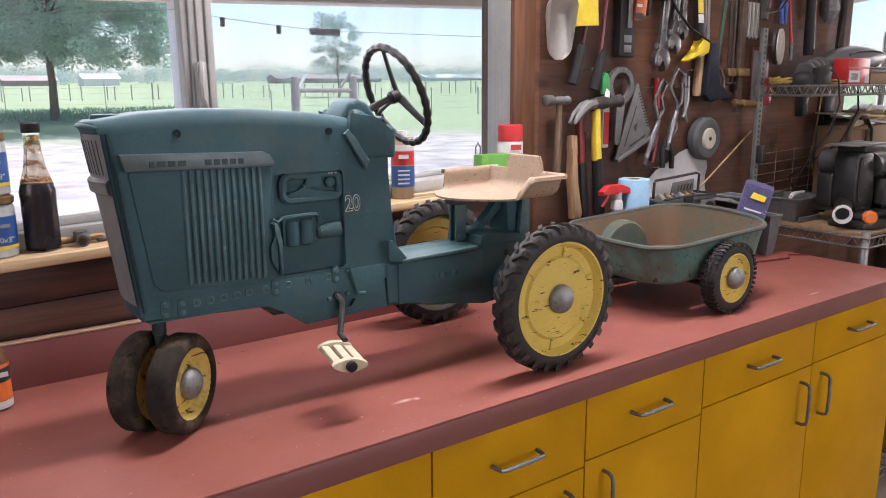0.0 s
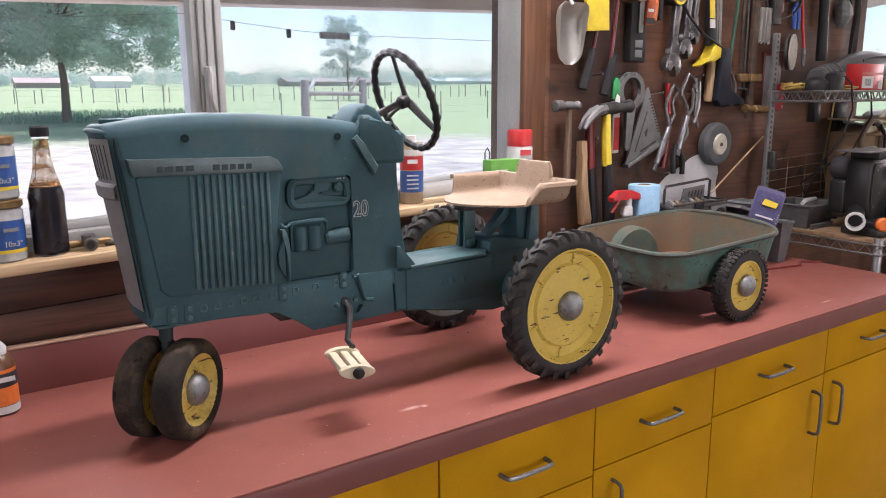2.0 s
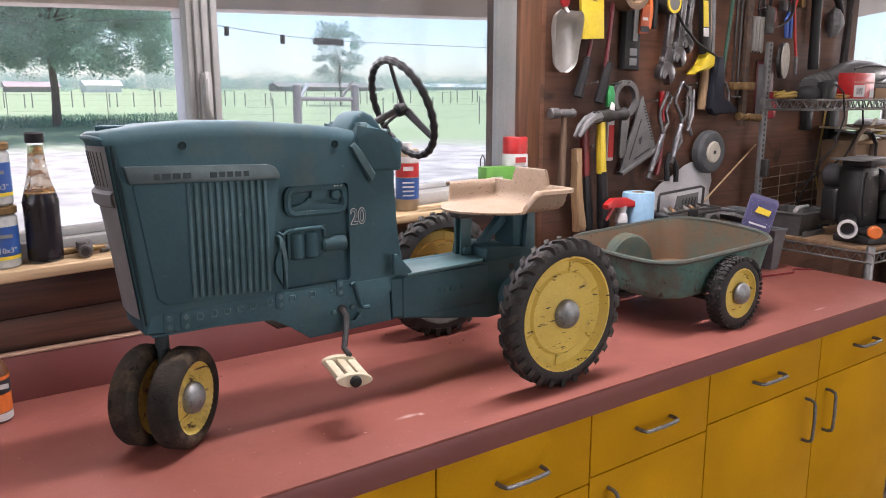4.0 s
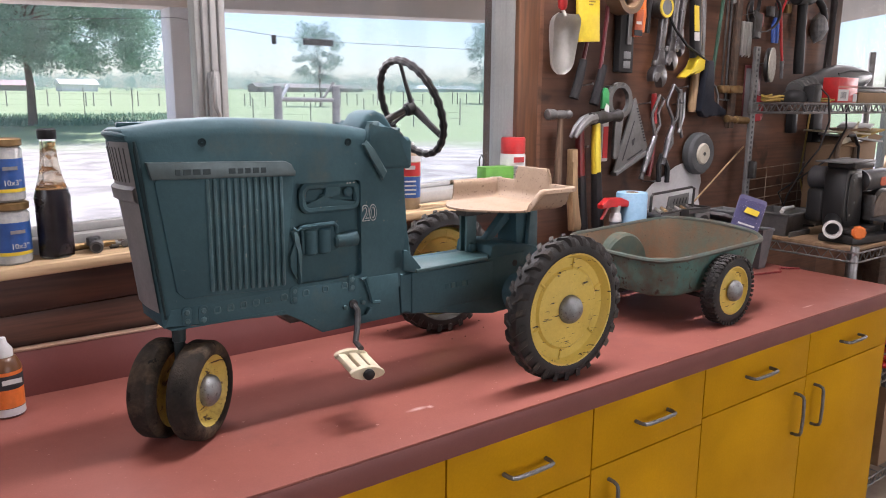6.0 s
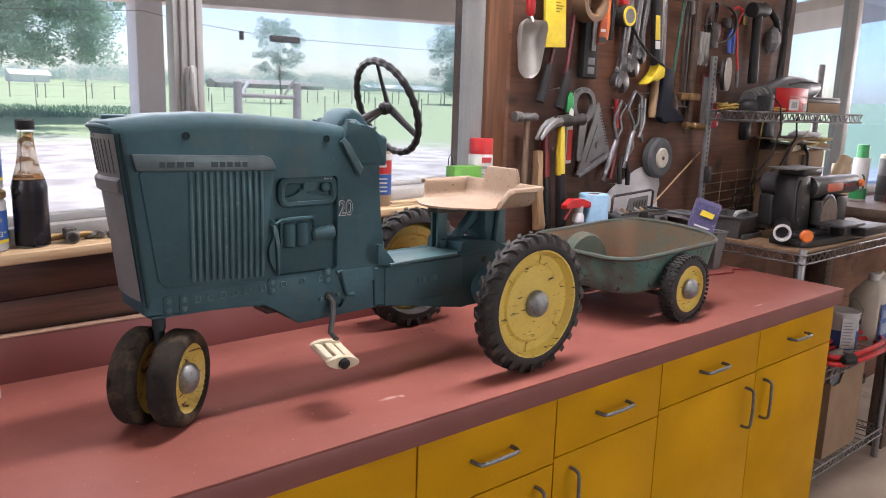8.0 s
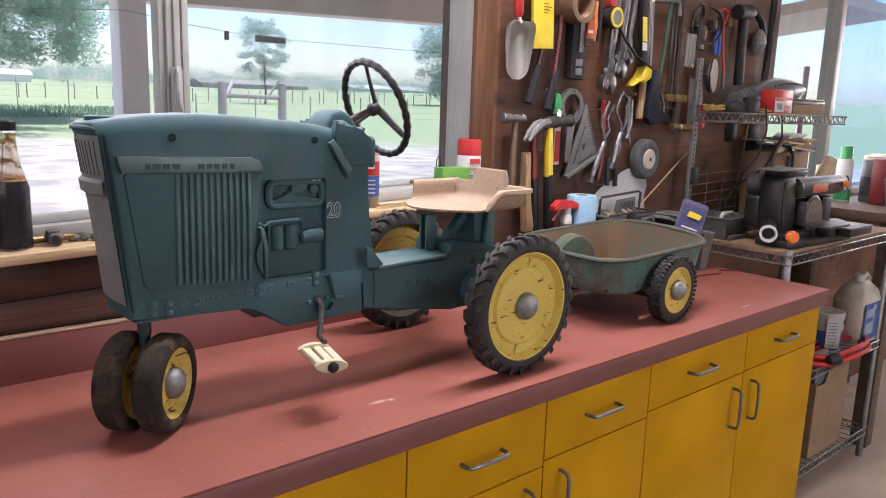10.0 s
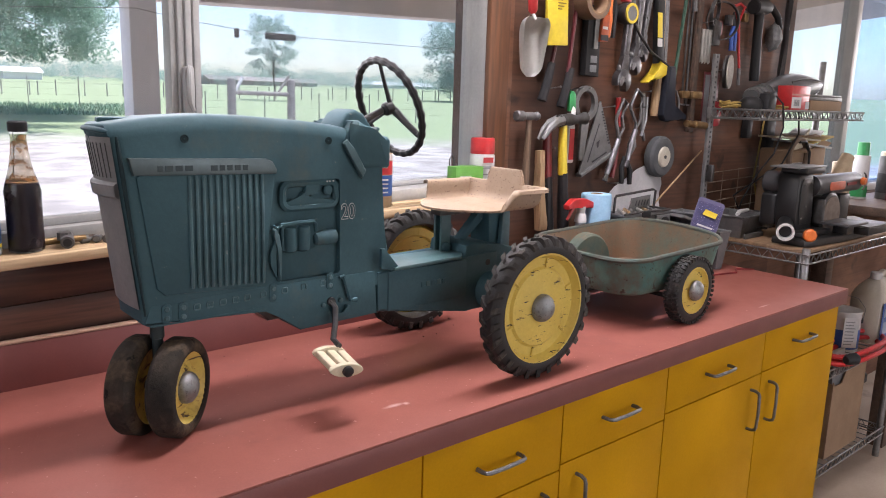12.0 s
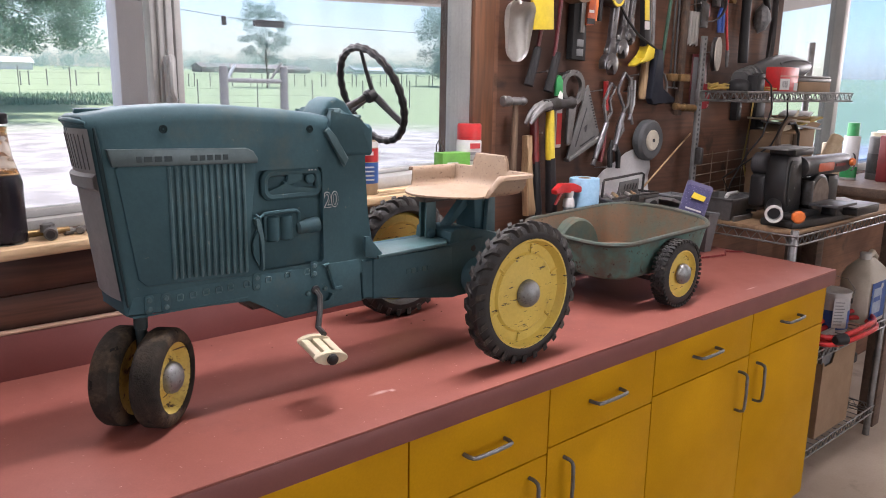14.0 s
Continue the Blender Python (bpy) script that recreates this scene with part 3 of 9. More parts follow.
# sill, boards and casing round it
bm = tilted(box(B(), -0.55, 1.394, 1.60, 1.70, 1.158, 1.178, 0.004))
sill = single("window_sill", bm, SILL, "varnished pine window sill", "sill", kind="structure")
bm = tilted(box(B(), -0.55, 1.396, 1.701, 1.72, 1.158, 1.19, 0.002))
single("sill_moulding", bm, VINYL, "white strip along the window sill", "trim", kind="structure")
bm = tilted(box(B(), -0.55, 1.394, 1.645, 1.664, 1.085, 1.157, 0.003))
single("apron_board", bm, APRON, "dark stained board under the sill", "trim", kind="structure")
bm = tilted(box(B(), -0.55, 1.394, 1.652, 1.664, 1.008, 1.083, 0.002))
single("apron_board", bm, APRON, "dark stained board above the backsplash", "trim", kind="structure")
bm = box(B(), 1.397, 1.470, 1.646, 1.6645, 1.01, 2.3, 0.003)
single("window_casing", bm, CASING, "red-brown stained window casing", "trim", kind="structure")
bm = box(B(), 1.472, 1.492, 1.655, 1.664, 1.01, 2.3, 0.002)
single("casing_strip", bm, PLY_DARK, "dark wooden strip beside the casing", "trim", kind="structure")

# the far window
window2 = thing("window_2", (4.0, 1.74, 1.1), "white vinyl window with bright sky behind", "window", kind="structure")
for x0, x1, z0, z1 in ((3.10, 5.2, 1.05, 1.09), (3.10, 5.2, 2.1, 2.15)):
    part("window_frame", box(B(), x0, x1, 1.70, 1.80, z0, z1, 0.003), VINYL, window2)
for x0, x1, y0, y1 in ((3.10, 3.135, 1.70, 1.80), (5.16, 5.2, 1.70, 1.80), (3.80, 3.85, 1.71, 1.78), (3.85, 3.90, 1.73, 1.79)):
    part("stile", box(B(), x0, x1, y0, y1, 1.05, 2.12, 0.003), VINYL, window2)
for x0, x1, m in ((3.13, 3.82, GLASS_FAR), (3.88, 5.18, GLASS_TINT)):
    o = part("pane", box(B(), x0, x1, 1.75, 1.754, 1.08, 2.11), m, window2, smooth=0)
    o.visible_shadow = False

# fluorescent batten under the ceiling
TUBE = bpy.data.materials.new("lit_tube")
TUBE.use_nodes = True
_p = TUBE.node_tree.nodes["Principled BSDF"]
_p.inputs["Emission Color"].default_value, _p.inputs["Emission Strength"].default_value = (1.0, 0.95, 0.88, 1), 4.0
batten = thing("ceiling_light", (1.25, 1.17, 2.75), "white fluorescent batten with two lit tubes", "ceiling light")
part("housing", slab(B(), [(1.09, 2.75), (1.25, 2.75), (1.22, 2.70), (1.12, 2.70)], 0.58, 1.92, 0.003, "yz"), WHITE, batten, smooth=0)
for y in (1.14, 1.20):
    part("tube", rod(B(), (0.61, y, 2.676), (1.89, y, 2.676), 0.013, seg=12), TUBE, batten, "glowing white tube")
for x in (0.585, 1.898):
    part("end_cap", box(B(), x, x + 0.017, 1.10, 1.24, 2.657, 2.699, 0.003), WHITE, batten)

# ---- counter and cabinets ----
worktop = thing("worktop", (1.0, 1.35, TOP - 0.046), "worn brick-red laminate worktop, shade painted into its front edge", "worktop")
part("top", box(B(), -0.9, END, FACE - 0.0175, BACK, TOP - 0.004, TOP, 0.001), COUNTER, worktop)
part("front_edge", box(B(), -0.9, END, FACE - 0.018, FACE + 0.004, TOP - 0.047, TOP - 0.0042, 0.001), COUNTER_SHADED, worktop, "red front edge with shade in its colour")
part("side_edge", box(B(), END - 0.02, END + 0.0015, FACE + 0.005, BACK, TOP - 0.047, TOP - 0.0042, 0.0015), COUNTER_SHADED, worktop)
part("underlay", box(B(), -0.9, END - 0.022, FACE + 0.006, BACK, TOP - 0.045, TOP - 0.009), COUNTER_SHADED, worktop)
bs = part("backsplash", box(B(), -0.9, END, BACK, BACK + 0.02, TOP - 0.02, 1.004, 0.001), COUNTER_SHADED, worktop, "red backsplash with shade in its colour")
part("backsplash_edge", box(B(), -0.9, END, BACK - 0.001, BACK + 0.021, 1.0045, 1.008, 0.001), mat("edge_strip", (0.42, 0.27, 0.19), 0.5), bs, "pale worn top edge")


def pull(parent, c, length, upright):
    """A bow handle of round steel bar."""
    h, out = length / 2, 0.026
    p = [(-h, 0), (-h, out * 0.55), (-h * 0.93, out * 0.9), (-h * 0.8, out), (0, out * 1.06), (h * 0.8, out), (h * 0.93, out * 0.9), (h, out * 0.55), (h, 0)]
    if upright:
        pts = [(c[0], c[1] - d, c[2] + s) for s, d in p]
    else:
        pts = [(c[0] + s, c[1] - d, c[2]) for s, d in p]
    return part("handle", tube(B(), pts, 0.0042, 8), DULL_STEEL, parent, "brushed steel bow handle")


def cabinet(x0, x1, split, handle_x, door_handle, label):
    base = thing("cabinet", ((x0 + x1) / 2, FACE + 0.25, 0.0), label, "cabinet", "yellow cabinets under the worktop")
    # yellow only where the end side shows; elsewhere gap shade as colour
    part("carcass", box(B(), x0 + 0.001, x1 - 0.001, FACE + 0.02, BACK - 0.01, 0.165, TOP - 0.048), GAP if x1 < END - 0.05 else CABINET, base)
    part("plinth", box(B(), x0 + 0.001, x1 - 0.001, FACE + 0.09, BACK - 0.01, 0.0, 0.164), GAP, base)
    g = 0.0016
    fr = part("drawer_front", box(B(), x0 + g, x1 - g, FACE, FACE + 0.0195, split + g, TOP - 0.0485, 0.0015), CABINET, base)
    pull(fr, (handle_x, FACE, split + (TOP - 0.048 - split) * 0.5), 0.104, False)
    dr = part("door", box(B(), x0 + g, x1 - g, FACE, FACE + 0.0195, 0.17, split - g, 0.0015), CABINET, base)
    if door_handle:
        pull(dr, (door_handle, FACE, split - 0.09), 0.11, True)
    return base


cabinet(-0.33, 0.0, 0.735, -0.16, 0, "yellow painted plywood cabinet with drawer")
cabinet(0.0, 0.37, 0.735, 0.19, 0, "yellow painted plywood cabinet with drawer")
cabinet(0.37, 0.738, 0.735, 0.55, 0, "yellow painted plywood cabinet with drawer")
cabinet(0.738, 1.097, 0.722, 0.917, 1.045, "yellow painted plywood cabinet with steel pulls")
cabinet(1.097, 1.4625, 0.733, 1.278, 1.15, "yellow painted plywood cabinet with steel pulls")
cabinet(1.4625, 1.9195, 0.746, 1.680, 1.868, "wide yellow plywood cabinet with drawer and door")
cabinet(1.9195, 2.376, 0.748, 2.137, 1.966, "yellow plywood cabinet at the worktop's end")


# ---- the pedal tractor ----
YC, HW = 1.318, 0.055          # its middle plane and half the hood's width
YS = YC - HW                   # the side that faces the room
tractor = thing("pedal_tractor", (0.75, YC, TOP), "worn dark green cast metal pedal tractor with yellow wheels", "toy tractor")


def carve(ob, cutter):
    """Takes a hollow out of a part's mesh."""
    bmesh.ops.transform(cutter, matrix=HOME[ob].inverted(), verts=cutter.verts)
    tmp = new("cutter", finish(cutter, "cutter", ob.data.materials[0], 0))
    tmp.matrix_world = ob.matrix_world
    bpy.context.view_layer.update()
    tmp.matrix_world = ob.matrix_world
    md = ob.modifiers.new("cut", "BOOLEAN")
    md.operation, md.object, md.solver = "DIFFERENCE", tmp, "EXACT"
    bpy.context.view_layer.update()
    me = bpy.data.meshes.new_from_object(ob.evaluated_get(bpy.context.evaluated_depsgraph_get()))
    ob.modifiers.remove(md)
    ob.data = me
    bpy.data.objects.remove(tmp)
    me.polygons.foreach_set("use_smooth", [True] * len(me.polygons))
    me.set_sharp_from_angle(angle=radians(35))


def nose(z):
    """How far the front leans back towards the bottom."""
    return 0.3235 + (1.385 - z) * 0.106


def front(z, y):
    """The bowed front of the hood: it bulges in the middle, most at the top."""
    k = max(0.0, min(1.0, (z - 1.12) / 0.27))
    return nose(z) - 0.0155 * (0.25 + 0.75 * k) * max(0.0, 1 - ((y - YC) / HW) ** 2)


def hood_ring(x, z0, z1, hw, r, n=5):
    pts = [(x, YC - hw, z0), (x, YC - hw, z0 + (z1 - r - z0) * 0.33), (x, YC - hw, z0 + (z1 - r - z0) * 0.66), (x, YC - hw, z1 - r)]
    for i in range(1, n + 1):
        t = math.pi / 2 * i / n
        pts.append((x, YC - hw + r * (1 - math.cos(t)), z1 - r + r * math.sin(t) * 0.999))
    pts += [(p[0], 2 * YC - p[1], p[2]) for p in reversed(pts)]
    return pts


# hood: lofted from nose to cowl, the nose leaning
bm = B()
rings = []
for hw in (0.004, 0.018, 0.032, 0.043, 0.050):
    ring = hood_ring(0.0, 1.115, 1.4005 + 0.003 * (hw / 0.05), hw, min(0.021, hw * 0.95))
    rings.append([(front(p[2], YC - hw) - (0.004 if p[2] > 1.385 else 0.0), p[1], p[2]) for p in ring])
for i, (s, z1, hw, r) in enumerate(((0.003, 1.404, 0.0535, 0.021), (0.012, 1.406, 0.055, 0.022), (0.06, 1.413, 0.055, 0.023), (0.14, 1.417, 0.055, 0.024), (0.22, 1.415, 0.055, 0.024), (0.30, 1.409, 0.055, 0.023), (0.36, 1.402, 0.055, 0.022), (0.41, 1.392, 0.055, 0.021), (0.455, 1.375, 0.055, 0.020))):
    ring = hood_ring(0.0, 1.115, z1, hw, r)
    k = max(0.0, 1 - s / 0.30)
    rings.append([(0.3235 + s + (nose(p[2]) - 0.3235) * k, p[1], p[2]) for p in ring])
loft(bm, rings)
hood = part("hood", bm, GREEN, tractor, "dark green cast hood with faded paint")
carve(hood, slab(B(), rounded(0.5665, 0.690, 1.147, 1.3125, 0.007), YS - 0.03, YS + 0.011))
# raised lip on the crown of the nose
part("crown_lip", slab(B(), [(0.322, YC + 0.012), (0.35, YC + 0.0), (0.375, YC + 0.012), (0.385, YC + 0.034), (0.345, YC + 0.043), (0.326, YC + 0.035)], 1.400, 1.4105, 0.002, "xy"), GREEN, hood)
brow = [YC - 0.051 + 0.102 * i / 12 for i in range(13)]
part("brow", tube(B(), [(front(1.392, y) - 0.0035, y, 1.3925 + 0.0035 * (1 - ((y - YC) / 0.051) ** 2)) for y in brow], [0.002] + [0.0042] * 11 + [0.002], 10, flat=0.9), GREEN, hood, "rounded brow worn along its edge")
NOSE = mat("nose_grey", (0.42, 0.425, 0.425), 0.5, second=(0.32, 0.325, 0.325), scale=14, bump=0.15, dirt=(0.12, 0.12, 0.115), dirt_amount=0.2)
# grille in the nose
zz = (1.135, 1.20, 1.27, 1.325, 1.36, 1.385)
ys = [YC - 0.0522 + 0.1044 * i / 10 for i in range(11)]
bm = loft(B(), [[(front(z, y) - 0.003, y, z) for y in ys] for z in zz], close=False, caps=False)
bmesh.ops.solidify(bm, geom=bm.faces[:], thickness=0.003)
gr = part("grille", bm, NOSE, hood, "dull brownish-grey front grille")
for i in range(10):
    y = YC - 0.042 + i * 0.0092
    part("grille_slot", tube(B(), [(front(z, y) - 0.0026, y, z) for z in (1.328, 1.35, 1.377)], 0.0011, 6), INK_AND_HOLE, gr)
bm = loft(B(), [[(front(z, y) - d, y, z) for y in ys] for z, d in ((1.298, 0.003), (1.302, 0.009), (1.318, 0.009), (1.323, 0.003))], close=False, caps=False)
bmesh.ops.solidify(bm, geom=bm.faces[:], thickness=0.004)
part("grille_boss", bm, NOSE, hood)
TRIM = mat("trim_green", (0.014, 0.026, 0.030), 0.75, spec=0.2, second=(0.013, 0.030, 0.035), scale=14)
part("side_trim", tube(B(), [(nose(z) + 0.0035, YS + 0.0002, z) for z in (1.125, 1.20, 1.28, 1.34, 1.372, 1.386)], [0.0016, 0.0024, 0.0030, 0.0034, 0.0030, 0.0016], 8), TRIM, hood)

LETTER = mat("worn_letters", (0.026, 0.042, 0.048), 0.6, spec=0.25, second=(0.040, 0.060, 0.066), scale=60)
# side panel of the hood with its ribs
part("side_panel", slab(B(), [(0.372, 1.164), (0.384, 1.152), (0.54, 1.1455), (0.545, 1.15), (0.566, 1.32), (0.560, 1.331), (0.360, 1.338), (0.350, 1.328)], YS - 0.004, YS + 0.01, 0.003), GREEN, hood)
for i in range(12):
    x = 0.4255 + i * 0.0106
    part("rib", tube(B(), [(x, YS - 0.003, 1.159 - 0.0006 * i), (x, YS - 0.0056, 1.1635 - 0.0006 * i), (x, YS - 0.0056, 1.324), (x, YS - 0.003, 1.3275)], 0.0033, 8), GREEN_CREST, hood)
plate = part("name_plate", slab(B(), [(0.3385, 1.357), (0.345, 1.332), (0.566, 1.3265), (0.567, 1.333), (0.560, 1.345), (0.549, 1.3505)], YS - 0.010, YS, 0.002), SILVER_PAINT, hood, "dull silver name strip with worn raised letters")
for i, (x0, x1) in enumerate(((0.378, 0.386), (0.389, 0.401), (0.404, 0.415), (0.418, 0.430), (0.457, 0.468), (0.471, 0.480), (0.483, 0.492), (0.495, 0.505), (0.508, 0.517))):
    part("letter_bar", box(B(), x0, x1, YS - 0.0105, YS - 0.009, 1.3368 - (x0 - 0.378) * 0.02, 1.3455 - (x0 - 0.378) * 0.02, 0.0006, 1), LETTER, plate)
for x, z in ((0.4225, 1.3825), (0.667, 1.3765)):
    part("screw", lathe(B(), (x, YS - 0.0012, z), (0, 1, 0), [(0.0008, 0.001), (0.0008, 0.0045), (0, 0.005), (0, 0.0062), (0.012, 0.0064)], 18, cap=False), TRIM, hood)

# engine recess: frame, block, pipes, filters
bm = slab(B(), [(0.75, 1.13), (0.75, 1.338), (0.778, 1.338), (0.784, 1.23), (0.794, 1.175), (0.794, 1.13)], YS + 0.0004, YC * 2 - YS - 0.0004, 0.003)
part("steering_support", bm, GREEN, tractor)
part("manifold", tube(B(), [(p[0], YS + 0.0085, p[1]) for p in rounded(0.584, 0.686, 1.2675, 1.3075, 0.013, 5)], 0.0072, 8, True), GREEN, hood)
part("manifold_web", slab(B(), [(0.588, 1.268), (0.684, 1.267), (0.684, 1.279), (0.634, 1.280), (0.628, 1.291), (0.618, 1.292), (0.612, 1.281), (0.588, 1.281)], YS + 0.003, YS + 0.012, 0.003), GREEN, hood)
part("manifold_block", slab(B(), [(0.622, 1.286), (0.632, 1.284), (0.646, 1.292), (0.652, 1.291), (0.654, 1.303), (0.626, 1.305)], YS + 0.002, YS + 0.011, 0.003), GREEN, hood)
part("manifold_cap", lathe(B(), (0.669, YS + 0.002, 1.293), (0, 1, 0), [(0, 0.006), (0.002, 0.0085), (0.012, 0.0085)], 14), GREEN, hood)
for x in (0.664, 0.669, 0.676):
    part("paint_chip", box(B(), x, x + 0.003, YS + 0.0008, YS + 0.002, 1.3075, 1.3095, 0.0004, 1), PAPER, hood)
for x in (0.5965, 0.6215):
    part("oil_filter", lathe(B(), (x, YS + 0.008, 1.193), (0, 0, 1), [(0, 0.0085), (0.003, 0.0122), (0.034, 0.0128), (0.041, 0.0122), (0.044, 0.009)], 18), GREEN, hood)
part("filter_shelf", tube(B(), [(0.577, YS + 0.003, 1.2395), (0.583, YS - 0.0005, 1.242), (0.61, YS - 0.0005, 1.243), (0.637, YS - 0.0005, 1.243), (0.643, YS + 0.002, 1.238), (0.645, YS + 0.004, 1.225)], 0.0036, 8), GREEN, hood)
part("filter_back", box(B(), 0.580, 0.644, YS + 0.004, YS + 0.011, 1.196, 1.243, 0.002), GREEN, hood)
part("starter", lathe(B(), (0.640, YS + 0.006, 1.211), (1, 0, 0.06), [(0, 0.008), (0.004, 0.0115), (0.018, 0.0118), (0.026, 0.0135), (0.042, 0.0135), (0.043, 0.011)], 18), GREEN, hood)
bm = slab(B(), [(0.5685, 1.149), (0.5725, 1.152), (0.5735, 1.205), (0.570, 1.226), (0.564, 1.238), (0.558, 1.236), (0.5635, 1.221), (0.5665, 1.203)], YS - 0.010, YS + 0.010, 0.002)
part("fan_guard", bm, GREEN_CREST, hood)
half = [(0.566 - 0.0125 * math.sin(math.pi * k / 10), 1.1555 + 0.066 * k / 10) for k in range(11)]
part("fan_disc", slab(B(), half, YS - 0.0065, YS + 0.004, 0.002), GREEN, hood)
part("cable_stub", tube(B(), [(0.560, YS - 0.006, 1.243), (0.567, YS - 0.007, 1.238), (0.576, YS - 0.003, 1.241)], 0.0024, 6), GREEN, hood)

# cowl and dashboard
bm = slab(B(), [(0.715, 1.404), (0.697, 1.377), (0.726, 1.335), (0.735, 1.328), (0.790, 1.327), (0.7945, 1.331), (0.7945, 1.375), (0.789, 1.382), (0.760, 1.386), (0.747, 1.391), (0.728, 1.410), (0.715, 1.409)], YS - 0.0045, 2 * YC - YS + 0.0045, 0.008, seg=3)
cowl = part("cowl", bm, GREEN, tractor)
bm = slab(B(), [(0.70, 1.38), (0.705, 1.402), (0.718, 1.421), (0.735, 1.428), (0.752, 1.421), (0.770, 1.398), (0.775, 1.375)], YC - 0.036, YC + 0.036, 0.008, seg=3)
part("dash_hump", bm, GREEN, cowl)
part("cowl_strap", slab(B(), [(0.689, 1.372), (0.699, 1.379), (0.714, 1.361), (0.738, 1.325), (0.729, 1.310), (0.706, 1.349)], YS - 0.011, YS - 0.003, 0.003), GREEN_CREST, cowl)
part("cowl_rib", box(B(), -0.003, 0.003, -0.05, 0.0, -0.02, 0.02, 0.002, m=pose(0.757, YC - 0.005, 1.383, 0, 45, 0)), GREEN_LIGHT, cowl)
# number on the steering support
text_mesh("20", 0.036, 0.0006, pose(0.7065, YS - 0.0004, 1.2535, 90, 0, 0) @ Matrix.Diagonal((0.80, 1.04, 1, 1)), PAPER, "number", tractor, "white outlined number", inset=0.0010)
text_mesh("20", 0.036, 0.0006, pose(0.7065, YS - 0.0012, 1.2535, 90, 0, 0) @ Matrix.Diagonal((0.80, 1.04, 1, 1)), GREEN, "number_inside", tractor, inset=-0.0004)

# frame rail, belly and rear housing
bm = slab(B(), [(0.352, 1.111), (0.362, 1.138), (0.545, 1.142), (0.765, 1.142), (0.770, 1.062), (0.612, 1.058), (0.575, 1.085), (0.548, 1.103)], YS - 0.0008, 2 * YC - YS + 0.0008, 0.002)
rail = part("frame_rail", bm, GREEN, tractor)
part("belly_edge", box(B(), 0.36, 0.545, YS - 0.0018, YS, 1.106, 1.109, 0.001, m=None), GREEN, rail)
part("belly_pan", slab(B(), [(0.53, 1.108), (0.56, 1.108), (0.585, 1.085), (0.60, 1.082), (0.592, 1.072), (0.57, 1.072), (0.548, 1.095)], YC - 0.02, YC + 0.03, 0.003), DARK_STEEL, rail)
for i, x in enumerate((0.432, 0.453, 0.474, 0.495, 0.515, 0.543, 0.582, 0.618, 0.655)):
    z = 1.127 + (x - 0.43) * 0.03
    part("rivet", tube(B(), [(p[0], YS - 0.0008, p[1]) for p in rounded(x - 0.0045, x + 0.0045, z - 0.0045, z + 0.0045, 0.001, 1)], 0.0016, 5, True), GREEN_CREST, rail)
for x, z in ((0.385, 1.124), (0.410, 1.123), (0.5605, 1.131), (0.669, 1.136)):
    bm = slab(B(), rounded(x - 0.0075, x + 0.0075, z - 0.015, z + 0.015, 0.006), YS - 0.0028, YS, 0.001)
    o = part("bolt_boss", bm, GREEN, rail)
    for dz in (-0.007, 0.007):
        part("bolt", lathe(B(), (x, YS - 0.0048, z + dz), (0, 1, 0), [(0, 0.003), (0.001, 0.0045), (0.004, 0.0048)], 10), GREEN_CREST, o)
part("hook_rib", tube(B(), [(0.687, YS - 0.005, 1.140), (0.694, YS - 0.006, 1.143), (0.70, YS - 0.006, 1.125), (0.708, YS - 0.006, 1.098), (0.722, YS - 0.006, 1.096)], 0.004, 6), GREEN, rail)
part("foot_boss", slab(B(), [(0.672, 1.082), (0.676, 1.088), (0.684, 1.075), (0.695, 1.076), (0.70, 1.09), (0.706, 1.088), (0.704, 1.068), (0.676, 1.067)], YS - 0.008, YS, 0.002), GREEN, rail)

# step plate and transmission housing
bm = slab(B(), [(0.768, 1.140), (0.772, 1.064), (0.99, 1.030), (1.06, 1.03), (1.075, 1.09), (1.075, 1.15), (0.985, 1.142)], YS - 0.002, 2 * YC - YS + 0.002, 0.005)
housing = part("transmission", bm, GREEN, tractor)
part("step", slab(B(), [(0.788, YS - 0.028), (0.965, YS - 0.012), (0.985, YS + 0.01), (0.985, YC + 0.006), (0.788, YC + 0.012), (0.776, YC), (0.776, YC - 0.05)], 1.1425, 1.1495, 0.002, "xy"), GREEN_LIGHT, tractor, "light worn green foot plate")
part("step_bracket", slab(B(), [(0.762, 1.186), (0.770, 1.186), (0.800, 1.151), (0.788, 1.143), (0.762, 1.150)], YS - 0.024, YS - 0.016, 0.002), GREEN, tractor)
part("side_cover", box(B(), 0.792, 0.985, YS - 0.006, YS + 0.01, 1.062, 1.138, 0.003, m=Matrix.Shear("XZ", 4, (0, 0)) @ Matrix.Identity(4)), GREEN, housing)
bm = lathe(B(), (1.053, YS - 0.035, 1.061), (0, 1, 0), [(0, 0.014), (0.004, 0.018), (0.03, 0.022), (0.04, 0.03), (0.18 - 0.07, 0.03), (0.15, 0.022), (0.18, 0.014)], 20)
part("axle_housing", bm, GREEN, housing)
part("drawbar", box(B(), 1.06, 1.26, YC - 0.012, YC + 0.012, 1.035, 1.043, 0.002), DARK_STEEL, tractor)
part("axle_flange", lathe(B(), (1.053, YS - 0.03, 1.066), (0, 1, 0), [(0, 0.026), (0.004, 0.034), (0.010, 0.038), (0.030, 0.040)], 24), GREEN, housing)
part("bolt_hole", lathe(B(), (1.046, YS - 0.0022, 1.125), (0, 1, 0), [(0, 0.0065), (0.004, 0.0065)], 14), INK_AND_HOLE, housing)
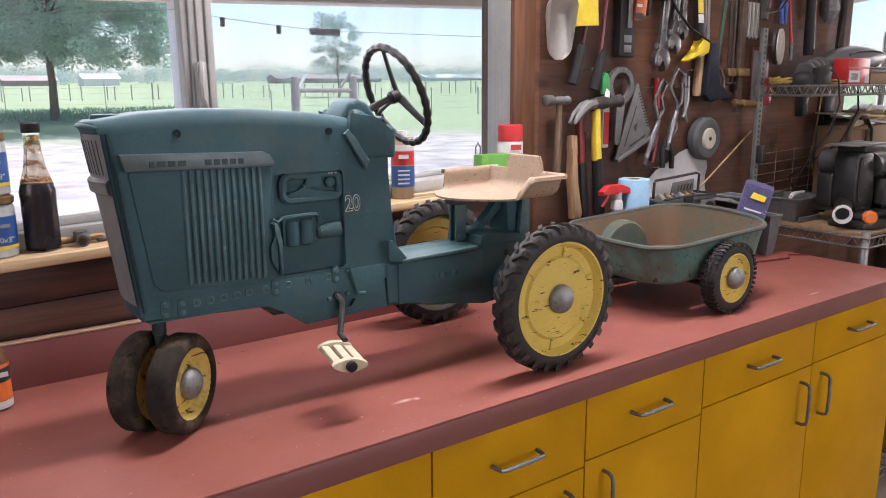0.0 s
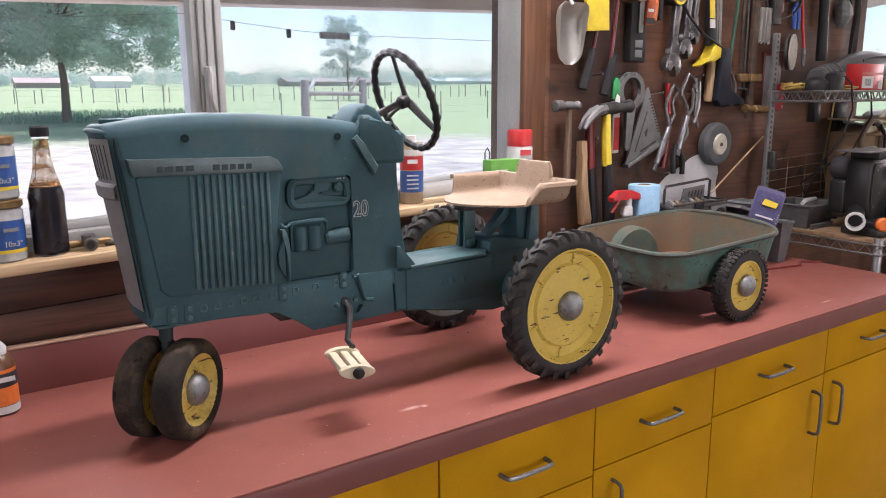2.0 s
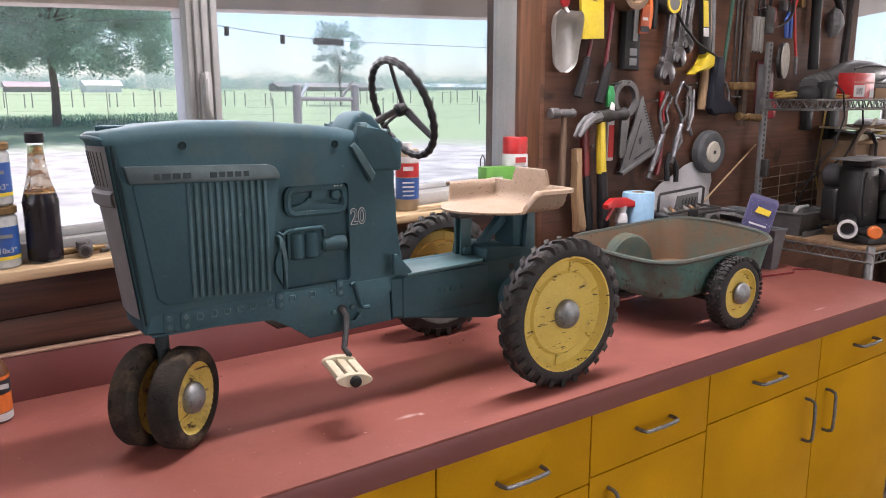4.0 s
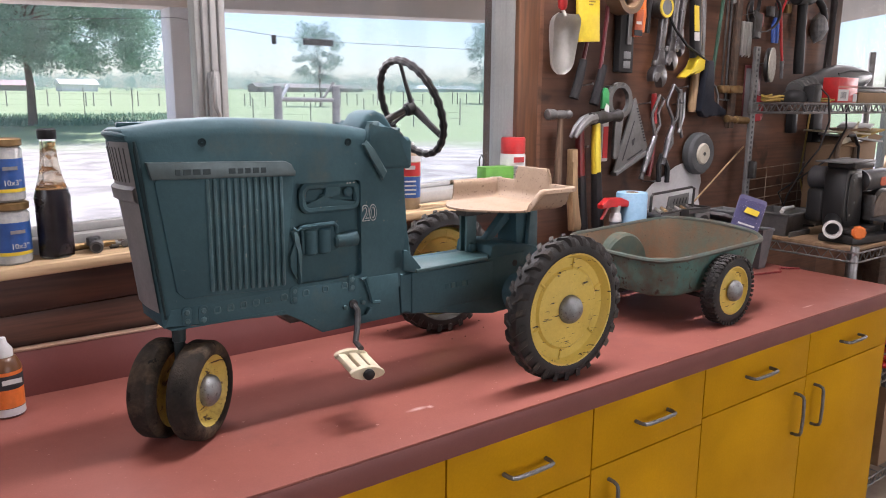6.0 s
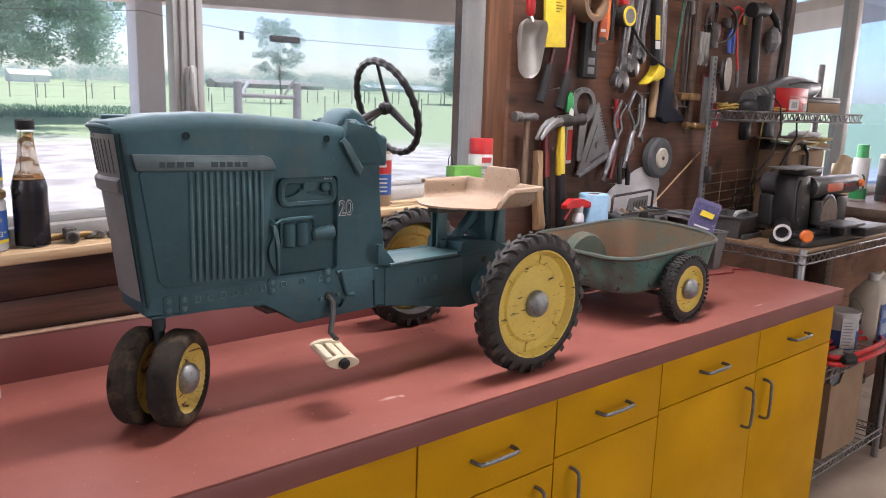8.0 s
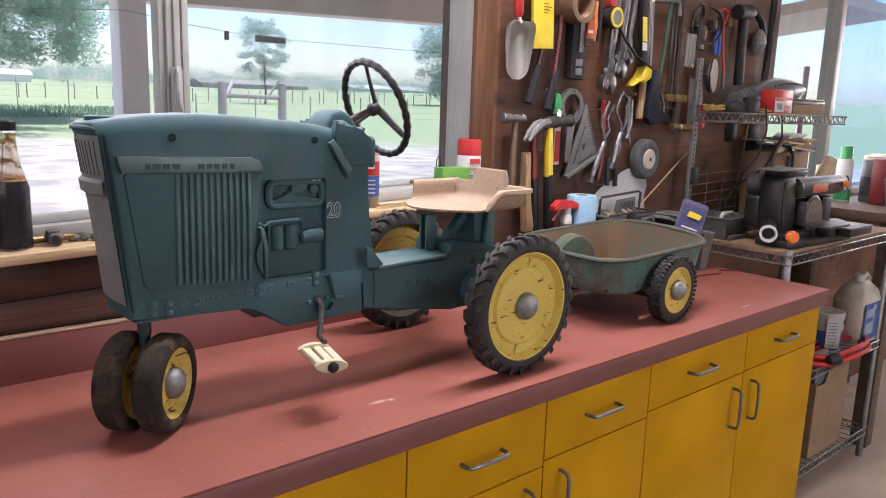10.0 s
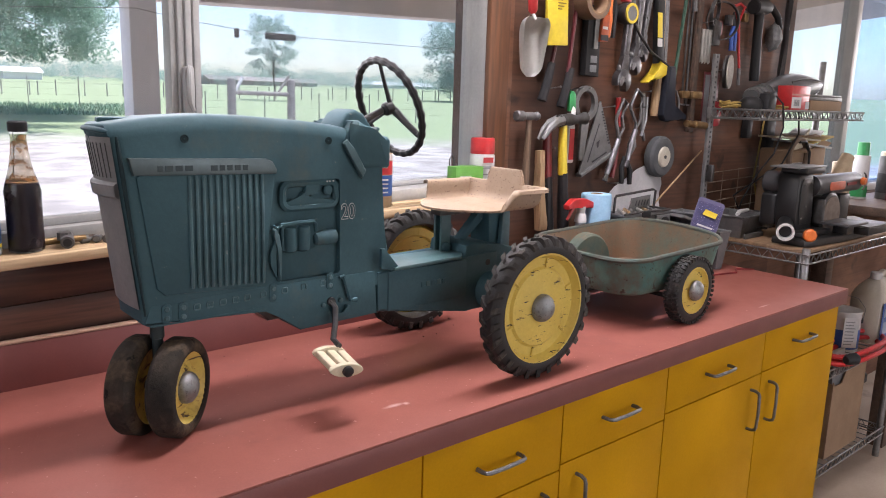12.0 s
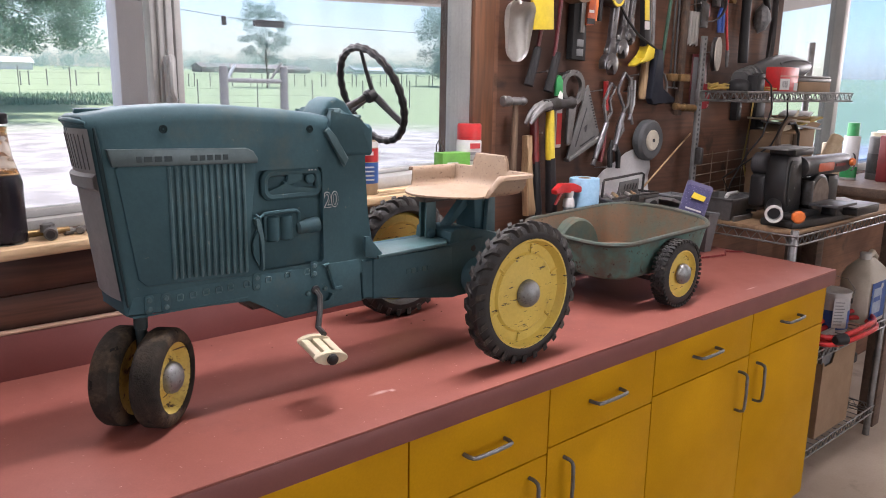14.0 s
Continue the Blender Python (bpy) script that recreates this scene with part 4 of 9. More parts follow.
for i in range(5):
    part("letter_bar", box(B(), 0.868 + i * 0.013, 0.877 + i * 0.013, YS - 0.0072, YS - 0.0055, 1.098, 1.108, 0.0006, 1), GREEN_LIGHT if i % 2 else GREEN, housing)
# chain under the belly
for i in range(14):
    part("chain_link", box(B(), 0.70 + i * 0.0165, 0.713 + i * 0.0165, YC - 0.004, YC + 0.004, 1.047 - i * 0.0006, 1.056 - i * 0.0006, 0.002, 1), DARK_STEEL, tractor)

# seat support
bm = B()
slab(bm, [(0.957, 1.145), (0.982, 1.145), (0.982, 1.232), (0.957, 1.232)], YC - 0.012, YC - 0.006, 0.001)
slab(bm, [(0.957, 1.145), (0.982, 1.145), (0.982, 1.232), (0.957, 1.232)], YC + 0.006, YC + 0.012, 0.001)
post = part("seat_post", bm, GREEN_LIGHT, tractor)
part("seat_gusset", lathe(B(), (0.969, YC - 0.02, 1.158), (0, 1, 0), [(0, 0.006), (0.002, 0.009), (0.012, 0.011)], 12), GREEN, post)
part("seat_brace", slab(B(), [(0.99, 1.150), (1.005, 1.150), (1.085, 1.215), (1.085, 1.23), (1.07, 1.23)], YC - 0.010, YC + 0.010, 0.002), GREEN, tractor)
part("rear_bracket", slab(B(), [(1.075, 1.14), (1.105, 1.14), (1.108, 1.225), (1.07, 1.235)], YC - 0.03, YC + 0.03, 0.004), GREEN, tractor)
part("rear_housing", slab(B(), [(0.982, 1.142), (0.986, 1.164), (1.000, 1.170), (1.085, 1.158), (1.118, 1.150), (1.120, 1.06), (1.0, 1.045)], YS - 0.001, 2 * YC - YS + 0.001, 0.005), GREEN, housing)
part("rear_upright", slab(B(), [(1.094, 1.15), (1.122, 1.148), (1.120, 1.225), (1.100, 1.228)], YS + 0.012, YS + 0.024, 0.003), GREEN_CREST, tractor)
part("seat_rail", box(B(), 0.95, 1.12, YC - 0.016, YC + 0.016, 1.222, 1.232, 0.002), DARK_STEEL, tractor)

# seat: a pan with rolled sides and a raised back, turned on its post
SEAT_Z, SEAT_Y = 1.236, YC - 0.006
bm = B()
wing = [(0.86, 0.0), (0.91, 0.002), (0.945, 0.007), (0.965, 0.016), (0.975, 0.028), (0.985, 0.035), (1.01, 0.0385), (1.05, 0.039), (1.085, 0.038), (1.095, 0.034)]
mid = [-0.75, -0.6, -0.5, -0.46, -0.43, -0.38, -0.28, -0.14, 0.0, 0.14, 0.28, 0.38, 0.43, 0.46, 0.5, 0.6, 0.75]
cols = [(-q, h) for q, h in reversed(wing)] + [(q, 0.0) for q in mid] + wing
SF = 0.024                     # fillet between pan and back
grid = []
for i in range(26):
    row = []
    for q, h in cols:
        xf = 0.930 + 0.085 * min(1.0, q * q)
        high = 0.070 if abs(q) < 0.4 else (0.040 if abs(q) > 0.44 else 0.058)
        if i <= 15:
            x, up = xf + (1.110 - xf) * i / 15, -0.005 * max(0.0, 1 - i / 3)
        elif i <= 21:
            a = math.pi / 2 * (i - 15) / 6
            x, up = 1.110 + SF * math.sin(a), SF * (1 - math.cos(a))
        else:
            x, up = 1.134 + 0.001 * (i - 21), SF + (high - SF) * (i - 21) / 4
        grow = min(1.0, max(0.0, (x - (1.035 if q < 0 else 0.975)) / 0.014))
        w = math.copysign(min(abs(q), 0.93 + max(0.0, abs(q) - 0.93) * grow), q)
        row.append(bm.verts.new((x, SEAT_Y + w * 0.112, SEAT_Z + max(up, h * grow))))
    grid.append(row)
for p_, q_ in zip(grid, grid[1:]):
    for j in range(len(cols) - 1):
        bm.faces.new((p_[j], q_[j], q_[j + 1], p_[j + 1]))
bmesh.ops.remove_doubles(bm, verts=bm.verts, dist=0.0001)
bmesh.ops.recalc_face_normals(bm, faces=bm.faces)
bmesh.ops.solidify(bm, geom=bm.faces[:], thickness=0.004)
seat = part("seat", bm, SEAT_PAINT, tractor, "faded cream pan seat with rust specks", smooth=50)
part("back_bead", tube(B(), [(1.139, SEAT_Y + q * 0.112, SEAT_Z + (0.070 if abs(q) < 0.4 else (0.058 if abs(q) < 0.44 else 0.040))) for q in [-1.08] + mid + [1.08]], 0.0038, 8), SEAT_PAINT, seat)

# steering
bm = rod(B(), (0.752, YC, 1.398), (0.832, YC, 1.433), 0.0065, 0.006, 12)
part("steering_column", bm, DARK_STEEL, tractor)
ax = Vector((math.cos(radians(21)), 0, math.sin(radians(21))))
su, sv = Vector((0, 1, 0)), ax.cross(Vector((0, 1, 0)))
sc = Vector((0.829, YC - 0.004, 1.431))
pts = [sc + (su * math.cos(t) + sv * math.sin(t)) * 0.0895 for t in (2 * math.pi * i / 108 for i in range(108))]
wheel = part("steering_wheel", tube(B(), pts, [0.0068 + 0.0011 * math.cos(27 * 2 * math.pi * i / 108) for i in range(108)], 8, True), BLACK_PLASTIC, tractor, "black steering wheel with finger grips")
for a in (97, 217, 337):
    d = su * math.cos(radians(a)) + sv * math.sin(radians(a))
    part("spoke", tube(B(), [sc + ax * 0.004 + d * 0.008, sc + ax * 0.001 + d * 0.05, sc + d * 0.088], [0.0078, 0.006, 0.0055], 8, flat=0.6), BLACK_PLASTIC, wheel)
part("hub", lathe(B(), sc - ax * 0.014, ax, [(0, 0.008), (0.004, 0.012), (0.016, 0.013), (0.02, 0.011), (0.022, 0.006)], 18), BLACK_PLASTIC, wheel)


# wheels
def big_wheel(y_out, sgn, x=1.053, r=0.1355):
    """A rear wheel; y_out: its outer face, sgn: the way in."""
    zc = TOP + r + 0.0055
    prof = [(0.002, 0.1075), (0.0, 0.112), (0.001, 0.122), (0.005, r - 0.005), (0.010, r), (0.032, r), (0.037, r - 0.005), (0.041, 0.122), (0.042, 0.110)]
    tyre = part("tyre", lathe(B(), (x, y_out, zc), (0, sgn, 0), prof + [(0.03, 0.104), (0.012, 0.104)], 60, cap=False), RUBBER, tractor, "black rubber tyre with slanting lugs")
    k = 54
    for i in range(k):
        a = 2 * math.pi * i / k
        side = i % 2
        bm = B()
        da = radians(360 / k)
        sect = []
        for yy, off, hh, ww in ((-0.0008, -0.02, -0.010, 0.30), (0.0015, 0.0, 0.0005, 0.36), (0.006, 0.03, 0.0048, 0.34), (0.019, 0.115, 0.0046, 0.28), (0.023, 0.14, -0.004, 0.26)):
            y = yy if side == 0 else 0.042 - yy
            c = []
            for rr, w in ((r - 0.014, ww * 1.3), (r + hh, ww)):
                for s_ in (-1, 1):
                    t = a + off + s_ * da * w
                    c.append((x + rr * math.cos(t), y_out + sgn * y, zc + rr * math.sin(t)))
            sect.append([c[0], c[1], c[3], c[2]])
        loft(bm, sect)
        part("lug", bm, LUG, tyre, smooth=25)
    rim = part("rim", lathe(B(), (x, y_out, zc), (0, sgn, 0), [(0.006, 0.1085), (0.001, 0.108), (0.001, 0.1045), (0.010, 0.1015), (0.017, 0.097), (0.0175, 0.080), (0.013, 0.075), (0.011, 0.03), (0.010, 0.026), (0.009, 0.001)], 56, cap=False), WHEEL_YELLOW, tractor, "yellow painted steel wheel with black scuffs")
    for i in range(6):
        t = 2 * math.pi * (i + 0.35) / 6
        c, s_ = math.cos(t), math.sin(t)
        part("rim_rib", tube(B(), [(x + c * 0.078, y_out + sgn * 0.0155, zc + s_ * 0.078), (x + c * 0.096, y_out + sgn * 0.016, zc + s_ * 0.096)], 0.0026, 6), WHEEL_YELLOW, rim)
    part("hub_cap", lathe(B(), (x, y_out + sgn * 0.010, zc), (0, -sgn, 0), [(0, 0.0275), (0.005, 0.0275), (0.011, 0.0255), (0.018, 0.019), (0.022, 0.010), (0.0235, 0.001)], 28), HUB, rim, "domed speckled steel hub cap")


big_wheel(1.105, 1)
big_wheel(2 * YC - 1.105, -1)

# front wheels, steered to one side
fork = Vector((0.384, YC - 0.016, TOP + 0.0785))
part("kingpin", lathe(B(), (fork.x, fork.y, fork.z), (0, 0, 1), [(0, 0.0085), (0.078, 0.0085), (0.079, 0.0105), (0.112, 0.0105)], 16), GREEN_DARK, tractor)
part("kingpin_collar", lathe(B(), (fork.x, fork.y, 1.098), (0, 0, 1), [(0, 0.017), (0.002, 0.019), (0.014, 0.021)], 18), GREEN, tractor)
fa = Vector((math.cos(radians(-46)), math.sin(radians(-46)), 0))
part("front_axle", rod(B(), fork - fa * 0.04, fork + fa * 0.04, 0.006, seg=10), DARK_STEEL, tractor)
for s in (-1, 1):
    c = fork + fa * (0.0095 * s)
    R = 0.078
    tyre = part("front_tyre", lathe(B(), c, fa * s, [(0.0, 0.060), (0.001, 0.070), (0.005, R - 0.003), (0.009, R), (0.034, R), (0.039, R - 0.003), (0.0425, 0.071), (0.044, 0.062), (0.0425, 0.0565), (0.037, 0.0545), (0.01, 0.054)], 44, cap=False), RUBBER_WORN, tractor, "smooth dusty solid rubber tyre")
    rim = part("front_rim", lathe(B(), c, fa * s, [(0.001, 0.0605), (0.004, 0.056), (0.008, 0.035), (0.010, 0.012), (0.030, 0.012), (0.032, 0.028), (0.026, 0.036), (0.026, 0.044), (0.034, 0.0505), (0.0385, 0.0545), (0.0415, 0.0565)], 36, cap=False), WHEEL_YELLOW_WORN, tractor, "rusty chipped yellow wheel")
    part("front_hub_cap", lathe(B(), c + fa * s * 0.030, fa * s, [(0, 0.025), (0.008, 0.025), (0.013, 0.023), (0.018, 0.017), (0.021, 0.008), (0.0215, 0.001)], 20), HUB, rim, "domed speckled steel hub cap")

# crank and pedal
part("crank_hole", lathe(B(), (0.671, YS - 0.0045, 1.099), (0, 1, 0), [(0, 0.008), (0.006, 0.008)], 16), INK_AND_HOLE, tractor)
bm = tube(B(), [(0.671, YC, 1.098), (0.671, YS - 0.006, 1.098), (0.6735, YS - 0.012, 1.090), (0.668, YS - 0.02, 1.065), (0.659, YS - 0.028, 1.040), (0.657, YS - 0.05, 1.034)], 0.0052, 8)
part("crank", bm, DARK_STEEL, tractor, "bent dark steel crank")
for x, z in ((0.655, 1.095), (0.690, 1.099)):
    part("crank_bolt", lathe(B(), (x, YS - 0.006, z), (0, 1, 0), [(0, 0.0025), (0.001, 0.0042), (0.008, 0.0045)], 12), GREEN_LIGHT, tractor)
pm = pose(0.638, 1.190, 1.019, 10, 8, -4)
bm = B()
for dx in (-0.020, 0.0, 0.020):
    t = 0.0055 if dx else 0.007
    box(bm, dx - 0.0075, dx + 0.0075, -0.034, 0.028, -t, t, 0.003)
lens = [(0.031 * math.cos(2 * math.pi * i / 16), 0.0115 * math.sin(2 * math.pi * i / 16)) for i in range(16)]
for dy in (-0.037, 0.026):
    slab(bm, lens, dy, dy + 0.008, 0.0015)
bmesh.ops.transform(bm, matrix=pm, verts=bm.verts)
pedal = part("pedal", bm, BONE, tractor, "bone-coloured plastic pedal with slots")
bm = lathe(B(), (0, -0.045, 0), (0, 1, 0), [(0, 0.006), (0.002, 0.009), (0.01, 0.0095), (0.011, 0.006), (0.08, 0.005)], 16)
bmesh.ops.transform(bm, matrix=pm, verts=bm.verts)
part("pedal_cap", bm, BLACK_PLASTIC, pedal, "black end cap")

# ---- the trailer ----
TY = 1.338
cart = thing("toy_trailer", (1.72, TY, TOP), "rusty chipped teal metal toy trailer with yellow wheels", "toy trailer")
TEAL = mat("trailer_teal", (0.045, 0.135, 0.122), 0.6, second=(0.092, 0.185, 0.155), scale=22, bump=0.3, dirt=(0.085, 0.070, 0.048), dirt_amount=0.55, dirt_scale=17, chips=(0.035, 0.023, 0.016), chip_cut=0.595, chip_scale=52)
TEAL_IN = mat("trailer_inside", (0.072, 0.105, 0.080), 0.75, second=(0.115, 0.080, 0.048), scale=11, bump=0.35, dirt=(0.15, 0.082, 0.042), dirt_amount=0.72, dirt_scale=10, chips=(0.05, 0.03, 0.018), chip_cut=0.64, chip_scale=70)
WELL = mat("well_dust", (0.090, 0.098, 0.068), 0.8, second=(0.056, 0.086, 0.072), scale=18, bump=0.3, dirt=(0.13, 0.08, 0.045), dirt_amount=0.4, dirt_scale=20)
RIM_RUST = mat("worn_rim", (0.062, 0.052, 0.038), 0.75, second=(0.055, 0.078, 0.068), scale=16, bump=0.3, dirt=(0.06, 0.038, 0.025), dirt_amount=0.35, dirt_scale=20)
CX0, CX1, CH = 1.423, 1.852, 0.170
CWX, CWZ, CR = 1.643, TOP + 0.0845, 0.083


def rim_rise(x, y):
    """The rim dips at the front, and rises along the far side and at the back."""
    u, v = (x - CX0) / (CX1 - CX0), y / CH
    return 0.012 * u + 0.006 * v - 0.008 * (1 - u) ** 2 * (1 - v * v) + 0.014 * u ** 3 * (1 - v * v)


def tub_ring(inset, z, r, rise, n=6):
    x0, x1, hw = CX0 + inset, CX1 - inset * 0.7, CH - inset
    pts = []
    for cx, cy, a in ((x1 - r, hw - r, 0), (x0 + r, hw - r, 90), (x0 + r, -hw + r, 180), (x1 - r, -hw + r, 270)):
        for i in range(n + 1):
            t = radians(a + 90 * i / n)
            pts.append((cx + r * math.cos(t), cy + r * math.sin(t)))
    out = []
    for k, (x, y) in enumerate(pts):           # points along the straight sides, so that the rim can curve
        x2, y2 = pts[(k + 1) % len(pts)]
        m = 5 if math.hypot(x2 - x, y2 - y) > 0.05 else 1
        for i in range(m):
            px, py = x + (x2 - x) * i / m, y + (y2 - y) * i / m
            out.append((px, TY + py, z + rise * rim_rise(px, py)))
    return out


def tub_shell(off):
    rings = [tub_ring(0.042 + off, 0.998 + off * 0.6, 0.05, 0), tub_ring(0.029 + off, 1.001 + off * 0.5, 0.06, 0), tub_ring(0.021 + off, 1.009, 0.064, 0), tub_ring(0.017 + off, 1.030, 0.066, 0.15), tub_ring(0.008 + off, 1.075, 0.068, 0.7), tub_ring(0.003 + off, 1.098, 0.068, 1.0)]
    bm = loft(B(), rings, caps=False)
    n = len(rings[0])
    bm.verts.ensure_lookup_table()
    bm.faces.new(bm.verts[:n])
    bmesh.ops.recalc_face_normals(bm, faces=bm.faces)
    bmesh.ops.solidify(bm, geom=bm.faces[:], thickness=0.0015)
    return bm, rings


AX = 1.672
for name, off, m, lab in (("tub", 0.0, TEAL, "teal tub with chips and rust"), ("tub_lining", 0.004, TEAL_IN, "rusty stained inside")):
    bm, rings = tub_shell(off)
    o = part(name, bm, m, cart, lab, smooth=50)
    for yy, ax_, r_ in ((TY - CH - 0.02, AX, 0.078), (TY + CH - 0.055, CWX, 0.0925)):
        carve(o, lathe(B(), (ax_, yy, 1.003), (0, 1, 0), [(0, r_), (0.075, r_)], 36))
    if name == "tub":
        part("rolled_rim", tube(B(), rings[-1], 0.0062, 8, True), RIM_RUST, cart, "rolled rim worn to rust")
for sgn in (-1, 1):
    yy = TY + sgn * (CH - 0.012)
    ax_, r_ = (AX, 0.0785) if sgn < 0 else (CWX, 0.0932)
    bm = lathe(B(), (ax_, yy, 1.003), (0, -sgn, 0), [(0, r_), (0.024, r_ - 0.001), (0.031, r_ - 0.007), (0.036, 0.001)], 36, cap=False)
    bmesh.ops.bisect_plane(bm, geom=bm.verts[:] + bm.edges[:] + bm.faces[:], plane_co=(0, 0, 1.0025), plane_no=(0, 0, -1), clear_outer=True)
    bmesh.ops.solidify(bm, geom=bm.faces[:], thickness=0.0015)
    part("wheel_well", bm, WELL, cart, "rounded wheel well with yellowed scuffs")
for yy, sgn in ((1.136, 1), (2 * TY - 1.136, -1)):
    tyre = part("tyre", lathe(B(), (CWX, yy, CWZ), (0, sgn, 0), [(0.002, 0.058), (0.0, 0.066), (0.004, 0.078), (0.008, CR), (0.030, CR), (0.034, 0.078), (0.038, 0.066), (0.036, 0.058)], 44, cap=False), RUBBER, cart)
    for i in range(44):
        a = 2 * math.pi * i / 44
        for w0, w1, sh in ((0.001, 0.013, 0.0), (0.0145, 0.0235, 0.5), (0.025, 0.037, 0.0)):
            m = Matrix.Translation((CWX, yy, CWZ)) @ Matrix.Rotation(-a - sh * math.pi / 44, 4, "Y")
            part("lug", box(B(), CR - 0.006, CR + 0.002, min(sgn * w0, sgn * w1), max(sgn * w0, sgn * w1), -0.0034, 0.0034, 0, m=m), LUG if i % 3 else RUBBER, tyre, smooth=0)
    rim = part("rim", lathe(B(), (CWX, yy, CWZ), (0, sgn, 0), [(0.002, 0.060), (0.001, 0.056), (0.008, 0.053), (0.012, 0.047), (0.008, 0.03), (0.006, 0.001)], 32, cap=False), WHEEL_YELLOW, cart, "yellow steel wheel")
    part("hub_cap", lathe(B(), (CWX, yy + sgn * 0.004, CWZ), (0, -sgn, 0), [(0, 0.026), (0.006, 0.0255), (0.013, 0.021), (0.018, 0.012), (0.020, 0.001)], 24), HUB, rim, "domed steel hub cap")
part("axle", rod(B(), (CWX, 1.15, CWZ - 0.03), (CWX, 2 * TY - 1.15, CWZ - 0.03), 0.006), DARK_STEEL, cart)
part("drawbar", box(B(), 1.27, 1.52, TY - 0.011, TY + 0.011, 0.988, 0.996, 0.002), DARK_STEEL, cart)
part("hitch_pin", rod(B(), (1.285, TY, 0.972), (1.285, TY, 1.06), 0.004), DARK_STEEL, cart)


# ---- tools on the plywood wall ----
BLACK_IRON = mat("black_iron", (0.014, 0.014, 0.015), 0.5, second=(0.022, 0.02, 0.019), scale=40, bump=0.2)
WF = WY0                      # the wall's face
TG = "hand tools hung on the wall"


def tool(name, x, z, label, category):
    return thing(name, (x, WF, z), label, category, TG)


def nail(x, z, parent=None):
    bm = rod(B(), (x, WF + 0.004, z), (x, WF - 0.045, z + 0.006), 0.0016, seg=6)
    lathe(bm, (x, WF - 0.047, z + 0.0062), (0, 1, 0), [(0, 0.0036), (0.0015, 0.0036)], 8)
    if parent:
        return part("nail", bm, STEEL, parent)
    return single("nail", bm, STEEL, "bright steel nail in the plywood", "nail", "bare nails", base=(x, WF, z))


for x, z in ((1.652, 1.487), (1.752, 1.487), (1.905, 1.437), (2.085, 1.487), (2.075, 1.438), (1.642, 1.315), (1.95, 1.20)):
    nail(x, z)

# feed scoop
t = tool("feed_scoop", 1.56, 1.6, "cast aluminium feed scoop with red handle", "scoop")
ALU = mat("cast_aluminium", (0.62, 0.61, 0.575), 0.38, metal=0.55, second=(0.55, 0.54, 0.51), scale=20, bump=0.12)
rows = []
for i in range(33):
    k = i / 32
    z = 1.670 - 0.154 * k
    top = 1 - max(0.0, 1 - k / 0.16) ** 2.4
    end = max(0.0, (k - 0.76) / 0.24)
    hw = (0.0515 - 0.0125 * k) * (0.70 + 0.30 * top) * max(0.10, 1 - end ** 2.4) ** 0.5
    dep = 0.046 * (1 - 0.80 * k) * max(0.02, 1 - max(0.0, 1 - k / 0.42) ** 2) ** 0.5 + 0.002
    rows.append([(1.526 + 0.008 * k + hw * math.cos(math.pi * j / 18), WF - 0.066 + 0.026 * k + dep * math.sin(math.pi * j / 18) ** 0.55, z) for j in range(19)])
bm = loft(B(), rows, close=False, caps=False)
bmesh.ops.solidify(bm, geom=bm.faces[:], thickness=0.0016)
part("bowl", bm, ALU, t, "worn silvery bowl", smooth=60)
part("neck", rod(B(), (1.520, WF - 0.060, 1.662), (1.518, WF - 0.050, 1.682), 0.0045), ALU, t)
part("handle", lathe(B(), (1.5185, WF - 0.050, 1.678), (-0.05, 0, 1), [(0, 0.006), (0.008, 0.012), (0.05, 0.014), (0.10, 0.013), (0.115, 0.006)], 12), RED, t, "red painted handle")

# yellow packet
t = tool("saw_blade_packet", 1.63, 1.7, "bright yellow cardboard packet with small print", "packet")
part("card", slab(B(), [(1.588, 1.602), (1.672, 1.607), (1.656, 1.86), (1.570, 1.855)], WF - 0.046, WF - 0.036, 0.002), YELLOW, t)
for i in range(4):
    z = 1.70 + i * 0.008
    part("print_bar", box(B(), 1.622, 1.638 + 0.008 * (i % 3), WF - 0.0475, WF - 0.0455, z, z + 0.003), PRINT_BROWN, t, smooth=0)

MAROON = mat("maroon_paint", (0.11, 0.012, 0.016), 0.4, scale=30, bump=0.05)
# bolt cutter: two red arms with black grips
t = tool("bolt_cutter", 1.68, 1.6, "long bolt cutter with red arms and black grips", "bolt cutter")
for a, b, c, d in (((1.738, 1.83), (1.703, 1.535), (1.714, 1.545), (1.680, 1.437)), ((1.70, 1.83), (1.632, 1.56), (1.631, 1.556), (1.598, 1.453))):
    arm = part("arm", tube(B(), [(a[0], WF - 0.025, a[1]), (b[0], WF - 0.025, b[1])], 0.006, 8), MAROON, t)
    part("grip", tube(B(), [(c[0], WF - 0.026, c[1]), ((c[0] + d[0]) / 2, WF - 0.028, (c[1] + d[1]) / 2), (d[0], WF - 0.026, d[1])], [0.012, 0.0135, 0.014], 10), GRIP, arm, "ribbed dark grip")
part("jaw", slab(B(), [(1.70, 1.82), (1.74, 1.82), (1.735, 1.92), (1.715, 1.94)], WF - 0.035, WF - 0.015, 0.003), DARK_STEEL, t)

# roll of masking tape
t = tool("tape_roll", 1.765, 1.73, "brown roll of packing tape on a nail", "tape")
part("roll", lathe(B(), (1.762, WF - 0.075, 1.738), (0, 1, 0), [(0, 0.040), (0, 0.054), (0.05, 0.054), (0.05, 0.040), (0, 0.040)], 32, cap=False), mat("packing_tape", (0.17, 0.11, 0.07), 0.35, scale=30), t)
